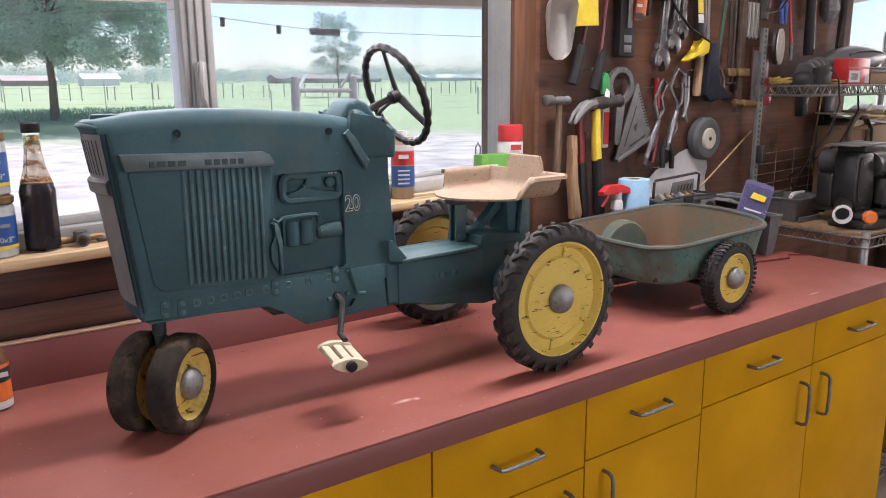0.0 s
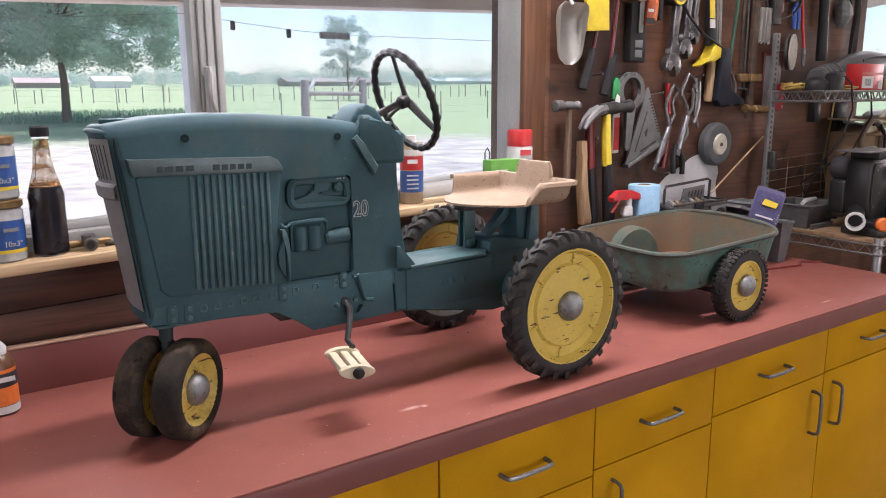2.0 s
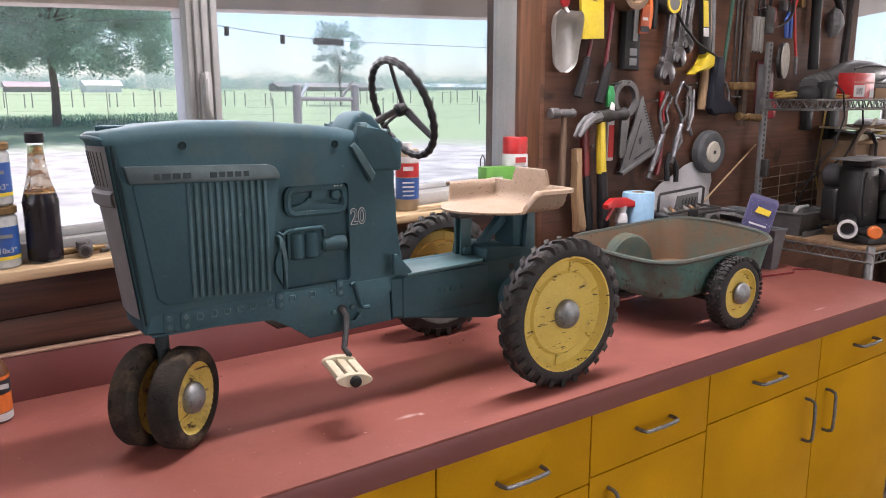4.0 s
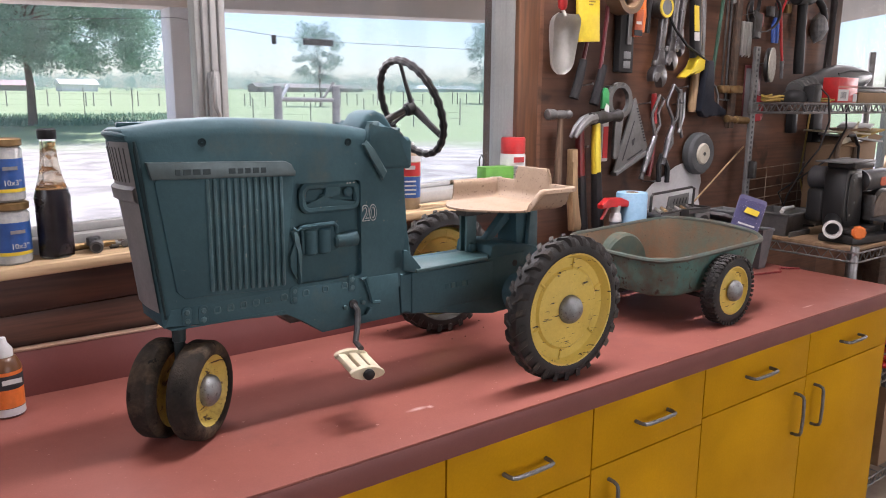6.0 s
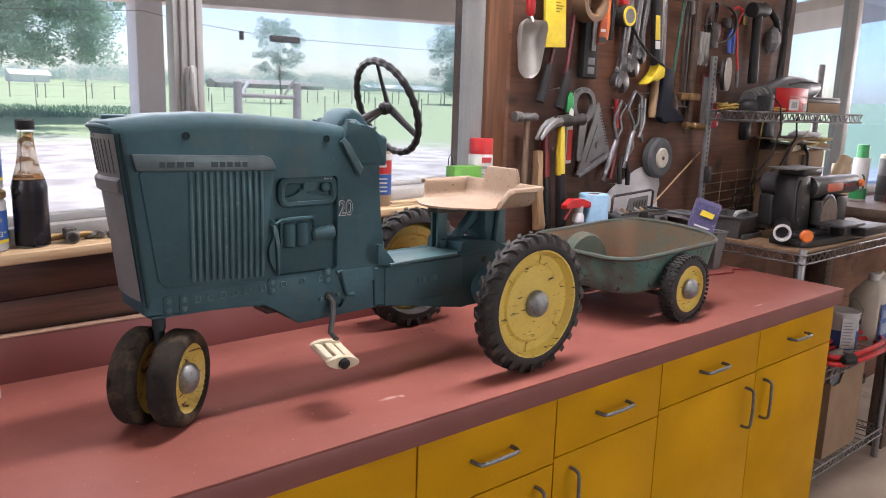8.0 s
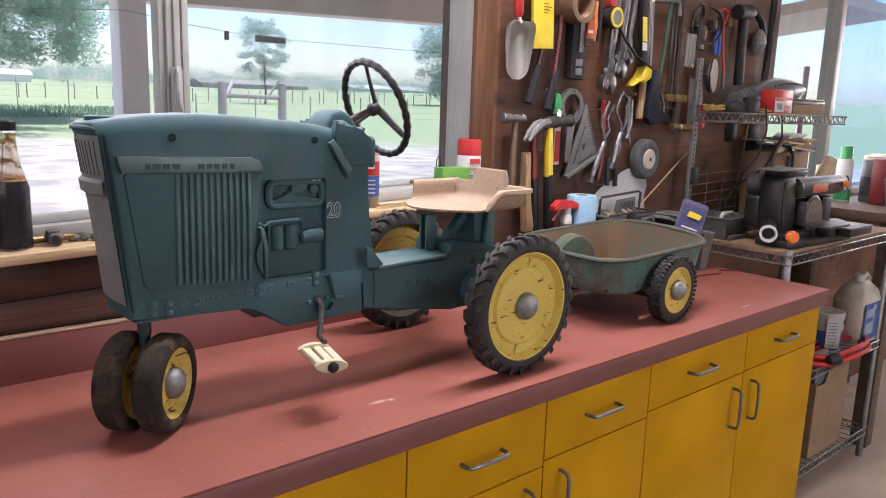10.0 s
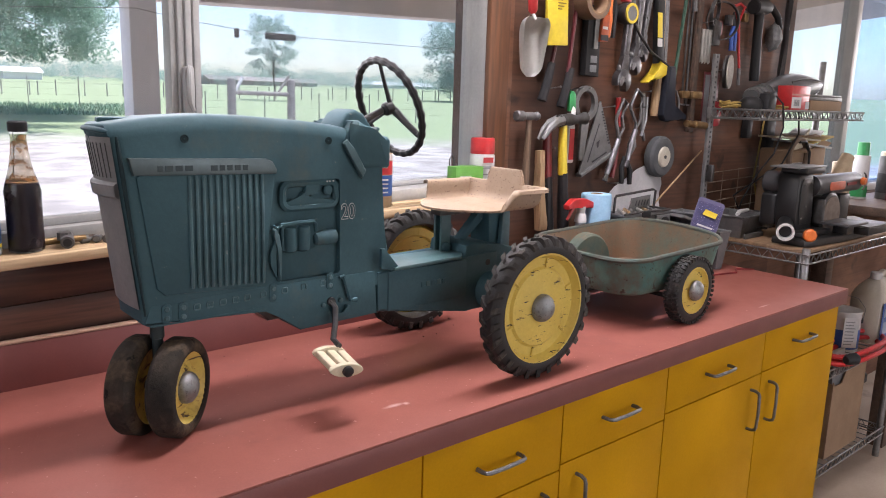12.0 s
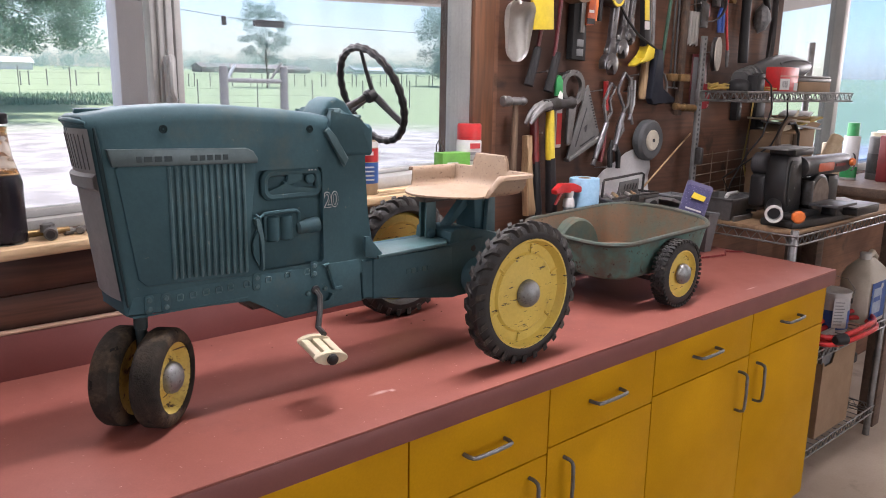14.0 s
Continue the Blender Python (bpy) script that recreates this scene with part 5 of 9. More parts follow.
part("core", lathe(B(), (1.762, WF - 0.0755, 1.738), (0, 1, 0), [(0, 0.0365), (0, 0.0415), (0.051, 0.0415), (0.051, 0.0365), (0, 0.0365)], 32, cap=False), CARD, t, "cardboard core")
nail(1.762, 1.775, t)

# square with a black handle
t = tool("combination_square", 1.80, 1.62, "steel rule in a black plastic holder", "square")
part("holder", slab(B(), [(1.775, 1.53), (1.838, 1.527), (1.832, 1.73), (1.776, 1.73)], WF - 0.03, WF - 0.006, 0.003), BLACK_PLASTIC, t)
part("rule", slab(B(), [(1.800, 1.607), (1.818, 1.607), (1.822, 1.85), (1.804, 1.85)], WF - 0.036, WF - 0.0305, 0.001), STEEL, t)
for z0 in (1.54, 1.567):
    part("panel", box(B(), 1.793, 1.823, WF - 0.0318, WF - 0.0295, z0, z0 + 0.02, 0.001), GREY_PLASTIC, t)

# hook pack, screwdriver pack
t = tool("blade_pack", 1.85, 1.66, "small black and orange hanging blade pack", "packet")
part("card", slab(B(), [(1.821, 1.628), (1.858, 1.630), (1.862, 1.706), (1.832, 1.706)], WF - 0.04, WF - 0.028, 0.002), mat("pack_orange", (0.42, 0.085, 0.022), 0.4, second=(0.30, 0.06, 0.02), scale=60), t)
part("foot_band", box(B(), 1.823, 1.857, WF - 0.0412, WF - 0.039, 1.632, 1.648), INK_AND_HOLE, t)
part("print_bar", box(B(), 1.830, 1.852, WF - 0.0412, WF - 0.039, 1.664, 1.672), PAPER, t)
t = tool("pliers", 1.88, 1.72, "pliers with orange and black grips", "pliers")
part("jaws", slab(B(), [(1.872, 1.76), (1.884, 1.80), (1.896, 1.80), (1.906, 1.76)], WF - 0.03, WF - 0.015, 0.003), DARK_STEEL, t)
for s in (-1, 1):
    part("grip", tube(B(), [(1.889 + s * 0.004, WF - 0.022, 1.765), (1.889 + s * 0.014, WF - 0.024, 1.73), (1.889 + s * 0.010, WF - 0.024, 1.69), (1.889 + s * 0.012, WF - 0.022, 1.645)], [0.006, 0.009, 0.009, 0.008], 8), ORANGE if s < 0 else BLACK_PLASTIC, t)

# tape measure
t = tool("tape_measure", 1.95, 1.72, "round yellow and black tape measure", "tape measure")
part("case", lathe(B(), (1.952, WF - 0.05, 1.719), (0, 1, 0), [(0, 0.026), (0.003, 0.032), (0.018, 0.033), (0.042, 0.028)], 24), DARK_STEEL, t)
part("ring", lathe(B(), (1.952, WF - 0.052, 1.719), (0, 1, 0), [(0, 0.022), (0, 0.030), (0.004, 0.030)], 24, cap=False), YELLOW, t)
part("badge", lathe(B(), (1.952, WF - 0.0515, 1.719), (0, 1, 0), [(0, 0.0215), (0.003, 0.0215)], 20), GREY_PLASTIC, t)
part("tab", box(B(), 1.93, 1.96, WF - 0.04, WF - 0.02, 1.752, 1.79, 0.003), RED, t)


def open_wrench(x0, z0, x1, z1, w, head, label, turn):
    """An adjustable wrench; its jaw is at the second end."""
    t = tool("adjustable_wrench", (x0 + x1) / 2, (z0 + z1) / 2, label, "wrench")
    d = Vector((x1 - x0, 0, z1 - z0)).normalized()
    n = Vector((d.z, 0, -d.x))
    a, b = Vector((x0, WF - 0.03, z0)), Vector((x1, WF - 0.03, z1))

    def P(p, k, s):
        q = p + d * k + n * s
        return (q.x, q.z)
    part("handle", slab(B(), [P(a, 0, -w * 0.6), P(a, -w * 0.8, 0), P(a, 0, w * 0.6), P(b, -head * 1.1, w * 0.55), P(b, -head * 1.1, -w * 0.55)], WF - 0.038, WF - 0.022, 0.003), CHROME, t)
    part("groove", slab(B(), [P(a, 0.03, -w * 0.25), P(a, 0.03, w * 0.25), P(b, -head * 1.5, w * 0.22), P(b, -head * 1.5, -w * 0.22)], WF - 0.0395, WF - 0.037, 0.0005), DULL_STEEL, t)
    def H(*kk):
        return [P(b, head * k, head * s_) for k, s_ in kk]
    rim = [(-0.12 + 0.54 * math.cos(radians(a)), 0.54 * math.sin(radians(a))) for a in range(60, 331, 18)]
    part("head", slab(B(), H(*rim, (0.26, -0.16), (-0.08, -0.12), (-0.16, 0.0), (-0.08, 0.10), (0.10, 0.20)), WF - 0.044, WF - 0.018, 0.003), CHROME, t)
    part("neck", slab(B(), H((-1.35, -0.19), (-0.55, -0.34), (-0.55, 0.34), (-1.35, 0.19)), WF - 0.041, WF - 0.021, 0.003), CHROME, t)
    part("jaw", slab(B(), H((-0.02, 0.13), (0.14, 0.22), (0.16, 0.36), (0.02, 0.46), (-0.16, 0.44), (-0.30, 0.30), (-0.26, 0.14)), WF - 0.048, WF - 0.040, 0.002), DULL_STEEL, t)
    q = b - d * head * 0.72 + n * head * 0.28
    part("screw", lathe(B(), q - d * 0.008, d, [(0, 0.006), (0.003, 0.008), (0.013, 0.008), (0.016, 0.006)], 12), DULL_STEEL, t)
    return t


open_wrench(1.975, 1.80, 1.948, 1.512, 0.024, 0.064, "large chrome adjustable wrench", 0)
open_wrench(2.028, 1.84, 2.000, 1.56, 0.021, 0.056, "medium chrome adjustable wrench", 0)
open_wrench(2.072, 1.84, 2.035, 1.60, 0.017, 0.048, "smaller chrome adjustable wrench", 0)

t = tool("rubber_strap", 2.08, 1.6, "black rubber strap hanging across the tools", "strap")
part("band", tube(B(), [(1.962, WF - 0.055, 1.69), (1.99, WF - 0.055, 1.66), (2.06, WF - 0.05, 1.615), (2.14, WF - 0.05, 1.585), (2.222, WF - 0.04, 1.556)], 0.0042, 8), BLACK_PLASTIC, t)

# hatchet with a yellow sheath
t = tool("hatchet", 2.11, 1.65, "hatchet with yellow and black grip and yellow blade cover", "hatchet")
h = part("handle", slab(B(), [(2.083, 1.84), (2.122, 1.84), (2.150, 1.585), (2.112, 1.58)], WF - 0.045, WF - 0.022, 0.006), BLACK_PLASTIC, t)
part("label_strip", slab(B(), [(2.092, 1.735), (2.114, 1.735), (2.125, 1.66), (2.101, 1.66)], WF - 0.047, WF - 0.044, 0.001), YELLOW, h)
part("label_print", slab(B(), [(2.101, 1.657), (2.125, 1.657), (2.128, 1.632), (2.104, 1.632)], WF - 0.047, WF - 0.044, 0.001), PAPER, h)
part("blade_cover", slab(B(), [(2.124, 1.588), (2.150, 1.590), (2.166, 1.580), (2.163, 1.545), (2.132, 1.535), (2.066, 1.517), (2.062, 1.521), (2.112, 1.545)], WF - 0.05, WF - 0.015, 0.006), YELLOW, t)

# bare wooden handle behind it
t = tool("axe_handle", 2.15, 1.6, "long bare wooden tool handle", "handle")
part("shaft", tube(B(), [(2.158, WF - 0.02, 1.86), (2.160, WF - 0.02, 1.70), (2.158, WF - 0.02, 1.55), (2.148, WF - 0.022, 1.43), (2.147, WF - 0.022, 1.415)], [0.014, 0.013, 0.013, 0.016, 0.012], 10), HANDLE_WOOD, t)

# hacksaw
t = tool("hacksaw", 2.24, 1.65, "hacksaw with green frame and dark pistol grip", "saw")
part("frame_bar", tube(B(), [(2.172, WF - 0.03, 1.56), (2.158, WF - 0.03, 1.78), (2.168, WF - 0.03, 1.798), (2.30, WF - 0.03, 1.806), (2.316, WF - 0.03, 1.798), (2.322, WF - 0.03, 1.76)], 0.0085, 8), DULL_STEEL, t)
part("spine", tube(B(), [(2.268, WF - 0.03, 1.80), (2.250, WF - 0.03, 1.66), (2.232, WF - 0.03, 1.52)], 0.006, 8), mat("dark_green_paint", (0.018, 0.075, 0.04), 0.5), t, "green steel spine")
part("blade", box(B(), 2.298, 2.308, WF - 0.022, WF - 0.020, 1.50, 1.82), DARK_STEEL, t, smooth=0)
part("wing_nut", box(B(), 2.285, 2.325, WF - 0.04, WF - 0.015, 1.475, 1.50, 0.004), BRASS, t)

# pipe wrench
t = tool("saw_grip", 2.25, 1.43, "navy saw grip with a brown threaded rod beside it", "saw grip")
part("head", slab(B(), [(2.163, 1.575), (2.198, 1.575), (2.209, 1.505), (2.195, 1.485), (2.204, 1.442), (2.258, 1.433), (2.284, 1.420), (2.286, 1.407), (2.262, 1.399), (2.214, 1.411), (2.186, 1.396), (2.162, 1.400), (2.147, 1.418), (2.147, 1.445), (2.157, 1.495)], WF - 0.060, WF - 0.032, 0.008), mat("navy_grip", (0.007, 0.009, 0.016), 0.55, spec=0.2, second=(0.018, 0.021, 0.03), scale=30, bump=0.1), t)
part("guard", tube(B(), [(2.203, WF - 0.045, 1.510), (2.232, WF - 0.045, 1.495), (2.250, WF - 0.045, 1.468), (2.252, WF - 0.045, 1.436)], 0.004, 8), DULL_STEEL, t)
part("jaw_rod", lathe(B(), (2.30, WF - 0.05, 1.392), (1, 0, -0.06), [(0, 0.012), (0.02, 0.012), (0.022, 0.009), (0.05, 0.009), (0.052, 0.0125), (0.125, 0.0125), (0.128, 0.010), (0.15, 0.010)], 14), BRASS, t, "brown threaded rod")

# pipes and clamps
t = tool("bar_clamp", 2.36, 1.65, "brown steel bar clamp with brass shoe", "clamp")
part("bar", box(B(), 2.352, 2.378, WF - 0.03, WF - 0.014, 1.36, 1.90, 0.002), RUST, t)
part("shoe", box(B(), 2.335, 2.395, WF - 0.045, WF - 0.012, 1.475, 1.50, 0.004), BRASS, t)
t = tool("clamp_screw", 2.32, 1.60, "thin clamp screw with sliding bar", "clamp")
part("screw", rod(B(), (2.325, WF - 0.02, 1.82), (2.33, WF - 0.02, 1.45), 0.004), DARK_STEEL, t)
part("tee", rod(B(), (2.30, WF - 0.02, 1.455), (2.365, WF - 0.02, 1.452), 0.003), STEEL, t)

# corrugated metal strips
t = tool("corrugated_strip", 2.42, 1.66, "bunch of ribbed galvanised metal strips", "metal strip")
bm = B()
rows = []
for i in range(25):
    k = i / 24
    rows.append([(2.378 + 0.078 * k, WF - 0.022 - 0.006 * math.sin(k * 8 * math.pi), z + (0.006 * math.sin(k * 8 * math.pi) if z < 1.65 else 0)) for z in (1.60, 1.71)])
loft(bm, rows, close=False, caps=False)
bmesh.ops.solidify(bm, geom=bm.faces[:], thickness=0.0015)
part("sheet", bm, ALU, t, smooth=60)
nail(2.415, 1.73, t)
# handled coil and tin rings
t = tool("hose_clamps", 2.49, 1.74, "steel hose clamps and bands on a hook", "clamp")
part("band", lathe(B(), (2.50, WF - 0.035, 1.745), (0.5, 1, 0), [(0, 0.062), (0, 0.065), (0.014, 0.065), (0.014, 0.062), (0, 0.062)], 28, cap=False), DARK_STEEL, t)
part("band", lathe(B(), (2.46, WF - 0.03, 1.77), (-0.3, 1, 0.1), [(0, 0.042), (0, 0.045), (0.012, 0.045), (0.012, 0.042), (0, 0.042)], 24, cap=False), DARK_STEEL, t)
part("tag", box(B(), 2.49, 2.525, WF - 0.02, WF - 0.008, 1.70, 1.745, 0.003), RED_DARK, t)
t = tool("dark_pouch", 2.455, 1.69, "small dark tool pouch", "pouch")
part("pouch", slab(B(), [(2.46, 1.66), (2.50, 1.66), (2.505, 1.74), (2.455, 1.75)], WF - 0.03, WF - 0.004, 0.006), DARK_STEEL, t)

# little red rake, blue pliers
t = tool("hand_rake", 2.61, 1.68, "small red hand rake with grey tip", "rake")
part("shaft", tube(B(), [(2.610, WF - 0.03, 1.755), (2.630, WF - 0.03, 1.65), (2.645, WF - 0.03, 1.59)], 0.0048, 8), RED, t)
part("tip", tube(B(), [(2.645, WF - 0.03, 1.59), (2.65, WF - 0.03, 1.53)], [0.0075, 0.0055], 8), DULL_STEEL, t)
for x0, x1 in ((2.575, 2.607), (2.640, 2.612)):
    part("tine", tube(B(), [(x0, WF - 0.03, 1.80), ((x0 + x1) / 2, WF - 0.03, 1.775), (x1, WF - 0.03, 1.75)], 0.004, 6), RED, t)
part("head", tube(B(), [(2.57, WF - 0.03, 1.80), (2.61, WF - 0.03, 1.812), (2.645, WF - 0.03, 1.802)], 0.0055, 6), RED, t)
t = tool("blue_pliers", 2.595, 1.68, "pliers with bright blue grips", "pliers")
for s in (-1, 1):
    part("grip", tube(B(), [(2.60 + s * 0.003, WF - 0.018, 1.735), (2.60 + s * 0.013, WF - 0.02, 1.71), (2.603 + s * 0.011, WF - 0.02, 1.65)], [0.005, 0.008, 0.007], 8), mat("blue_grip", (0.03, 0.10, 0.45), 0.4) if s < 0 else bpy.data.materials["blue_grip"], t)
part("jaws", slab(B(), [(2.59, 1.735), (2.61, 1.735), (2.604, 1.785), (2.596, 1.785)], WF - 0.024, WF - 0.012, 0.002), DARK_STEEL, t)
t = tool("padlock", 2.56, 1.76, "small brass and steel padlocks", "padlock")
part("body", box(B(), 2.655, 2.68, WF - 0.03, WF - 0.01, 1.755, 1.785, 0.003), BRASS, t)
part("shackle", tube(B(), arc((2.667, WF - 0.02, 1.785), 0.009, 0, 180, 8), 0.003, 6), STEEL, t)
part("body", box(B(), 2.545, 2.575, WF - 0.03, WF - 0.01, 1.735, 1.77, 0.003), DARK_STEEL, t)

# rubber mallet
t = tool("rubber_mallet", 2.74, 1.7, "black rubber mallet with a dark shaft", "mallet")
part("head", lathe(B(), (2.675, WF - 0.045, 1.808), (1, 0, 0.06), [(0, 0.022), (0.004, 0.027), (0.05, 0.026), (0.09, 0.026), (0.105, 0.022)], 18), BLACK_PLASTIC, t)
part("shaft", tube(B(), [(2.728, WF - 0.042, 1.80), (2.735, WF - 0.04, 1.70), (2.742, WF - 0.04, 1.57), (2.743, WF - 0.04, 1.548)], [0.018, 0.017, 0.019, 0.018], 12), BLACK_PLASTIC, t)
# shop vac nozzle, bag and tag beside the window
t = tool("plastic_bag", 2.87, 1.73, "crumpled clear plastic bag on a nail", "bag")
bm = lathe(B(), (2.875, WF - 0.03, 1.66), (0.1, 0, 1), [(0, 0.006), (0.02, 0.020), (0.05, 0.032), (0.08, 0.026), (0.11, 0.010), (0.13, 0.014)], 14)
for v in bm.verts:
    v.co += Vector((noise.noise(v.co * 40), noise.noise(v.co * 37 + Vector((3, 1, 2))) * 0.6, noise.noise(v.co * 33 + Vector((1, 5, 2))))) * 0.012
part("film", bm, mat("bag_film", (0.20, 0.205, 0.21), 0.45, second=(0.12, 0.125, 0.13), scale=60, spec=0.4), t, smooth=20)
t = tool("dark_hose_end", 2.86, 1.80, "black hose nozzle hung by the window", "nozzle")
part("nozzle", tube(B(), [(2.79, WF - 0.03, 1.84), (2.82, WF - 0.04, 1.82), (2.86, WF - 0.045, 1.79), (2.90, WF - 0.04, 1.75)], [0.008, 0.012, 0.013, 0.010], 12), BLACK_PLASTIC, t)
t = tool("yellow_tag", 2.80, 1.65, "small yellow tag on a string", "tag")
part("tag", slab(B(), [(2.788, 1.64), (2.818, 1.64), (2.82, 1.66), (2.805, 1.672), (2.79, 1.662)], WF - 0.012, WF - 0.008, 0.001), mat("tag_yellow", (0.55, 0.36, 0.06), 0.6), t)
part("string", tube(B(), [(2.805, WF - 0.010, 1.67), (2.795, WF - 0.012, 1.70), (2.79, WF - 0.012, 1.745)], 0.0015, 5), INK_AND_HOLE, t)
t = tool("shop_towel", 2.98, 1.7, "grey cloth strip hanging beside the window", "cloth")
bm = B()
loft(bm, [[(2.985 + 0.035 * k - 0.03 * (1 - z) + 0.004 * math.sin(9 * k + 5 * z), WF - 0.02 - 0.012 * math.sin(7 * k + 3 * z), 1.50 + 0.42 * z) for k in (0, 0.25, 0.5, 0.75, 1)] for z in (0, 0.2, 0.4, 0.6, 0.8, 1.0)], close=False, caps=False)
bmesh.ops.solidify(bm, geom=bm.faces[:], thickness=0.003)
part("cloth", bm, mat("grey_cloth", (0.16, 0.15, 0.15), 0.9, second=(0.10, 0.095, 0.095), scale=20), t, smooth=60)

# hammers
t = tool("ball_hammer", 1.535, 1.34, "old ball hammer with a dark worn handle", "hammer")
part("handle", tube(B(), [(1.545, WF - 0.03, 1.42), (1.546, WF - 0.03, 1.36), (1.543, WF - 0.03, 1.25), (1.542, WF - 0.03, 1.18)], [0.008, 0.009, 0.012, 0.012], 10), HANDLE_DARK, t)
part("head", lathe(B(), (1.492, WF - 0.032, 1.410), (1, 0, 0), [(0, 0.012), (0.003, 0.015), (0.026, 0.014), (0.034, 0.009), (0.045, 0.0115), (0.064, 0.0115), (0.07, 0.009), (0.082, 0.0125), (0.092, 0.008)], 16), DULL_STEEL, t)


def claw_hammer(x, z, mat_top, mat_low, label, y):
    t = tool("claw_hammer", x, z, label, "hammer")
    h = part("handle", tube(B(), [(x - 0.002, y, z + 0.01), (x, y, z - 0.05), (x + 0.006, y, z - 0.13), (x + 0.008, y, z - 0.14)], [0.014, 0.0165, 0.0175, 0.0175], 12, flat=0.8), mat_top, t)
    part("grip", tube(B(), [(x + 0.008, y, z - 0.135), (x + 0.014, y, z - 0.20), (x + 0.022, y, z - 0.28), (x + 0.026, y, z - 0.31)], [0.018, 0.0195, 0.022, 0.020], 12, flat=0.8), mat_low, h, "rubber grip")
    return t


t = claw_hammer(1.664, 1.385, YELLOW, GRIP, "big claw hammer with yellow and grey handle", WF - 0.055)
part("head", tube(B(), [(1.64, WF - 0.055, 1.397), (1.69, WF - 0.055, 1.402), (1.715, WF - 0.055, 1.402), (1.73, WF - 0.055, 1.404), (1.755, WF - 0.055, 1.406)], [0.018, 0.018, 0.013, 0.013, 0.019], 12), DARK_STEEL, t)
for dy in (0.0, 0.018):
    part("claw", tube(B(), [(1.65, WF - 0.060 + dy, 1.400), (1.62, WF - 0.062 + dy, 1.393), (1.595, WF - 0.062 + dy, 1.375), (1.575, WF - 0.060 + dy, 1.348)], [0.015, 0.013, 0.010, 0.005], 8), STEEL, t)
claw_hammer(1.626, 1.375, RED_DARK, BLACK_PLASTIC, "hammer with red and black handle", WF - 0.03)

# wire brush
t = tool("wire_brush", 1.60, 1.2, "wooden handled wire brush hung by its end", "brush")
part("handle", slab(B(), [(1.578, 1.315), (1.600, 1.316), (1.604, 1.27), (1.597, 1.235), (1.606, 1.19), (1.628, 1.10), (1.624, 1.085), (1.592, 1.085), (1.588, 1.15), (1.578, 1.21), (1.588, 1.25), (1.578, 1.28)], WF - 0.05, WF - 0.026, 0.005), HANDLE_WOOD, t)
rng = random.Random(4)
bm = B()
for i in range(26):
    for k in range(3):
        z = 1.092 + i * 0.0058
        x = 1.610 + k * 0.008
        rod(bm, (x - 0.004, WF - 0.038, z), (x + 0.028 + rng.uniform(-0.003, 0.003), WF - 0.036 + rng.uniform(-0.006, 0.006), z + rng.uniform(-0.003, 0.003)), 0.0007, seg=4)
part("bristles", bm, DARK_STEEL, t)

# utility knife in a flat folded green and white card
t = tool("green_card", 1.73, 1.37, "folded green and white card with a red label", "marker")
part("cap", slab(B(), [(1.708, 1.425), (1.738, 1.425), (1.736, 1.468), (1.728, 1.482), (1.716, 1.484), (1.706, 1.470)], WF - 0.036, WF - 0.024, 0.004), TGREEN, t)
part("cap_print", slab(B(), [(1.714, 1.400), (1.736, 1.400), (1.734, 1.432), (1.722, 1.440), (1.716, 1.428)], WF - 0.0375, WF - 0.0355, 0.0005), WHITE, t)
part("barrel", box(B(), 1.712, 1.74, WF - 0.035, WF - 0.02, 1.275, 1.42, 0.004, m=None), PAPER, t)
part("label", box(B(), 1.716, 1.736, WF - 0.0365, WF - 0.034, 1.285, 1.375), RED, t)

# oil filter wrench
t = tool("filter_wrench", 1.78, 1.40, "cast grey ring wrench with straight handle", "wrench")
GREY_METAL = mat("grey_casting", (0.17, 0.17, 0.168), 0.5, metal=0.4, second=(0.13, 0.13, 0.128), scale=30, bump=0.15)
part("ring", lathe(B(), (1.786, WF - 0.035, 1.448), (0, 1, 0), [(0, 0.037), (0, 0.052), (0.014, 0.052), (0.014, 0.037), (0, 0.037)], 30, cap=False), GREY_METAL, t)
part("handle", slab(B(), [(1.770, 1.402), (1.806, 1.402), (1.790, 1.29), (1.784, 1.280), (1.772, 1.280), (1.766, 1.29)], WF - 0.034, WF - 0.022, 0.003), GREY_METAL, t)
nail(1.786, 1.487, t)

# speed square
t = tool("speed_square", 1.87, 1.33, "grey aluminium rafter square with slots", "square")
bm = slab(B(), [(1.872, 1.457), (1.940, 1.306), (1.945, 1.297), (1.790, 1.232), (1.787, 1.238), (1.866, 1.450)], WF - 0.02, WF - 0.013, 0.001)
sq = part("plate", bm, GREY_METAL, t)
part("fence", slab(B(), [(1.787, 1.238), (1.790, 1.229), (1.947, 1.296), (1.942, 1.306)], WF - 0.030, WF - 0.006, 0.001), GREY_METAL, t)
part("slot", slab(B(), [(1.868, 1.39), (1.871, 1.388), (1.826, 1.272), (1.822, 1.274)], WF - 0.0208, WF - 0.0195), INK_AND_HOLE, sq, smooth=0)
part("slot", slab(B(), [(1.845, 1.275), (1.848, 1.271), (1.915, 1.300), (1.913, 1.304)], WF - 0.0208, WF - 0.0195), INK_AND_HOLE, sq, smooth=0)
part("slot", slab(B(), [(1.862, 1.332), (1.876, 1.34), (1.872, 1.318), (1.866, 1.316)], WF - 0.0208, WF - 0.0195), INK_AND_HOLE, sq, smooth=0)
for i in range(12):
    k = i / 11
    x, z = 1.882 + 0.043 * k, 1.425 - 0.095 * k
    part("notch", box(B(), x - 0.006, x + 0.002, WF - 0.0208, WF - 0.0195, z - 0.0022, z + 0.0022), INK_AND_HOLE, sq, smooth=0)


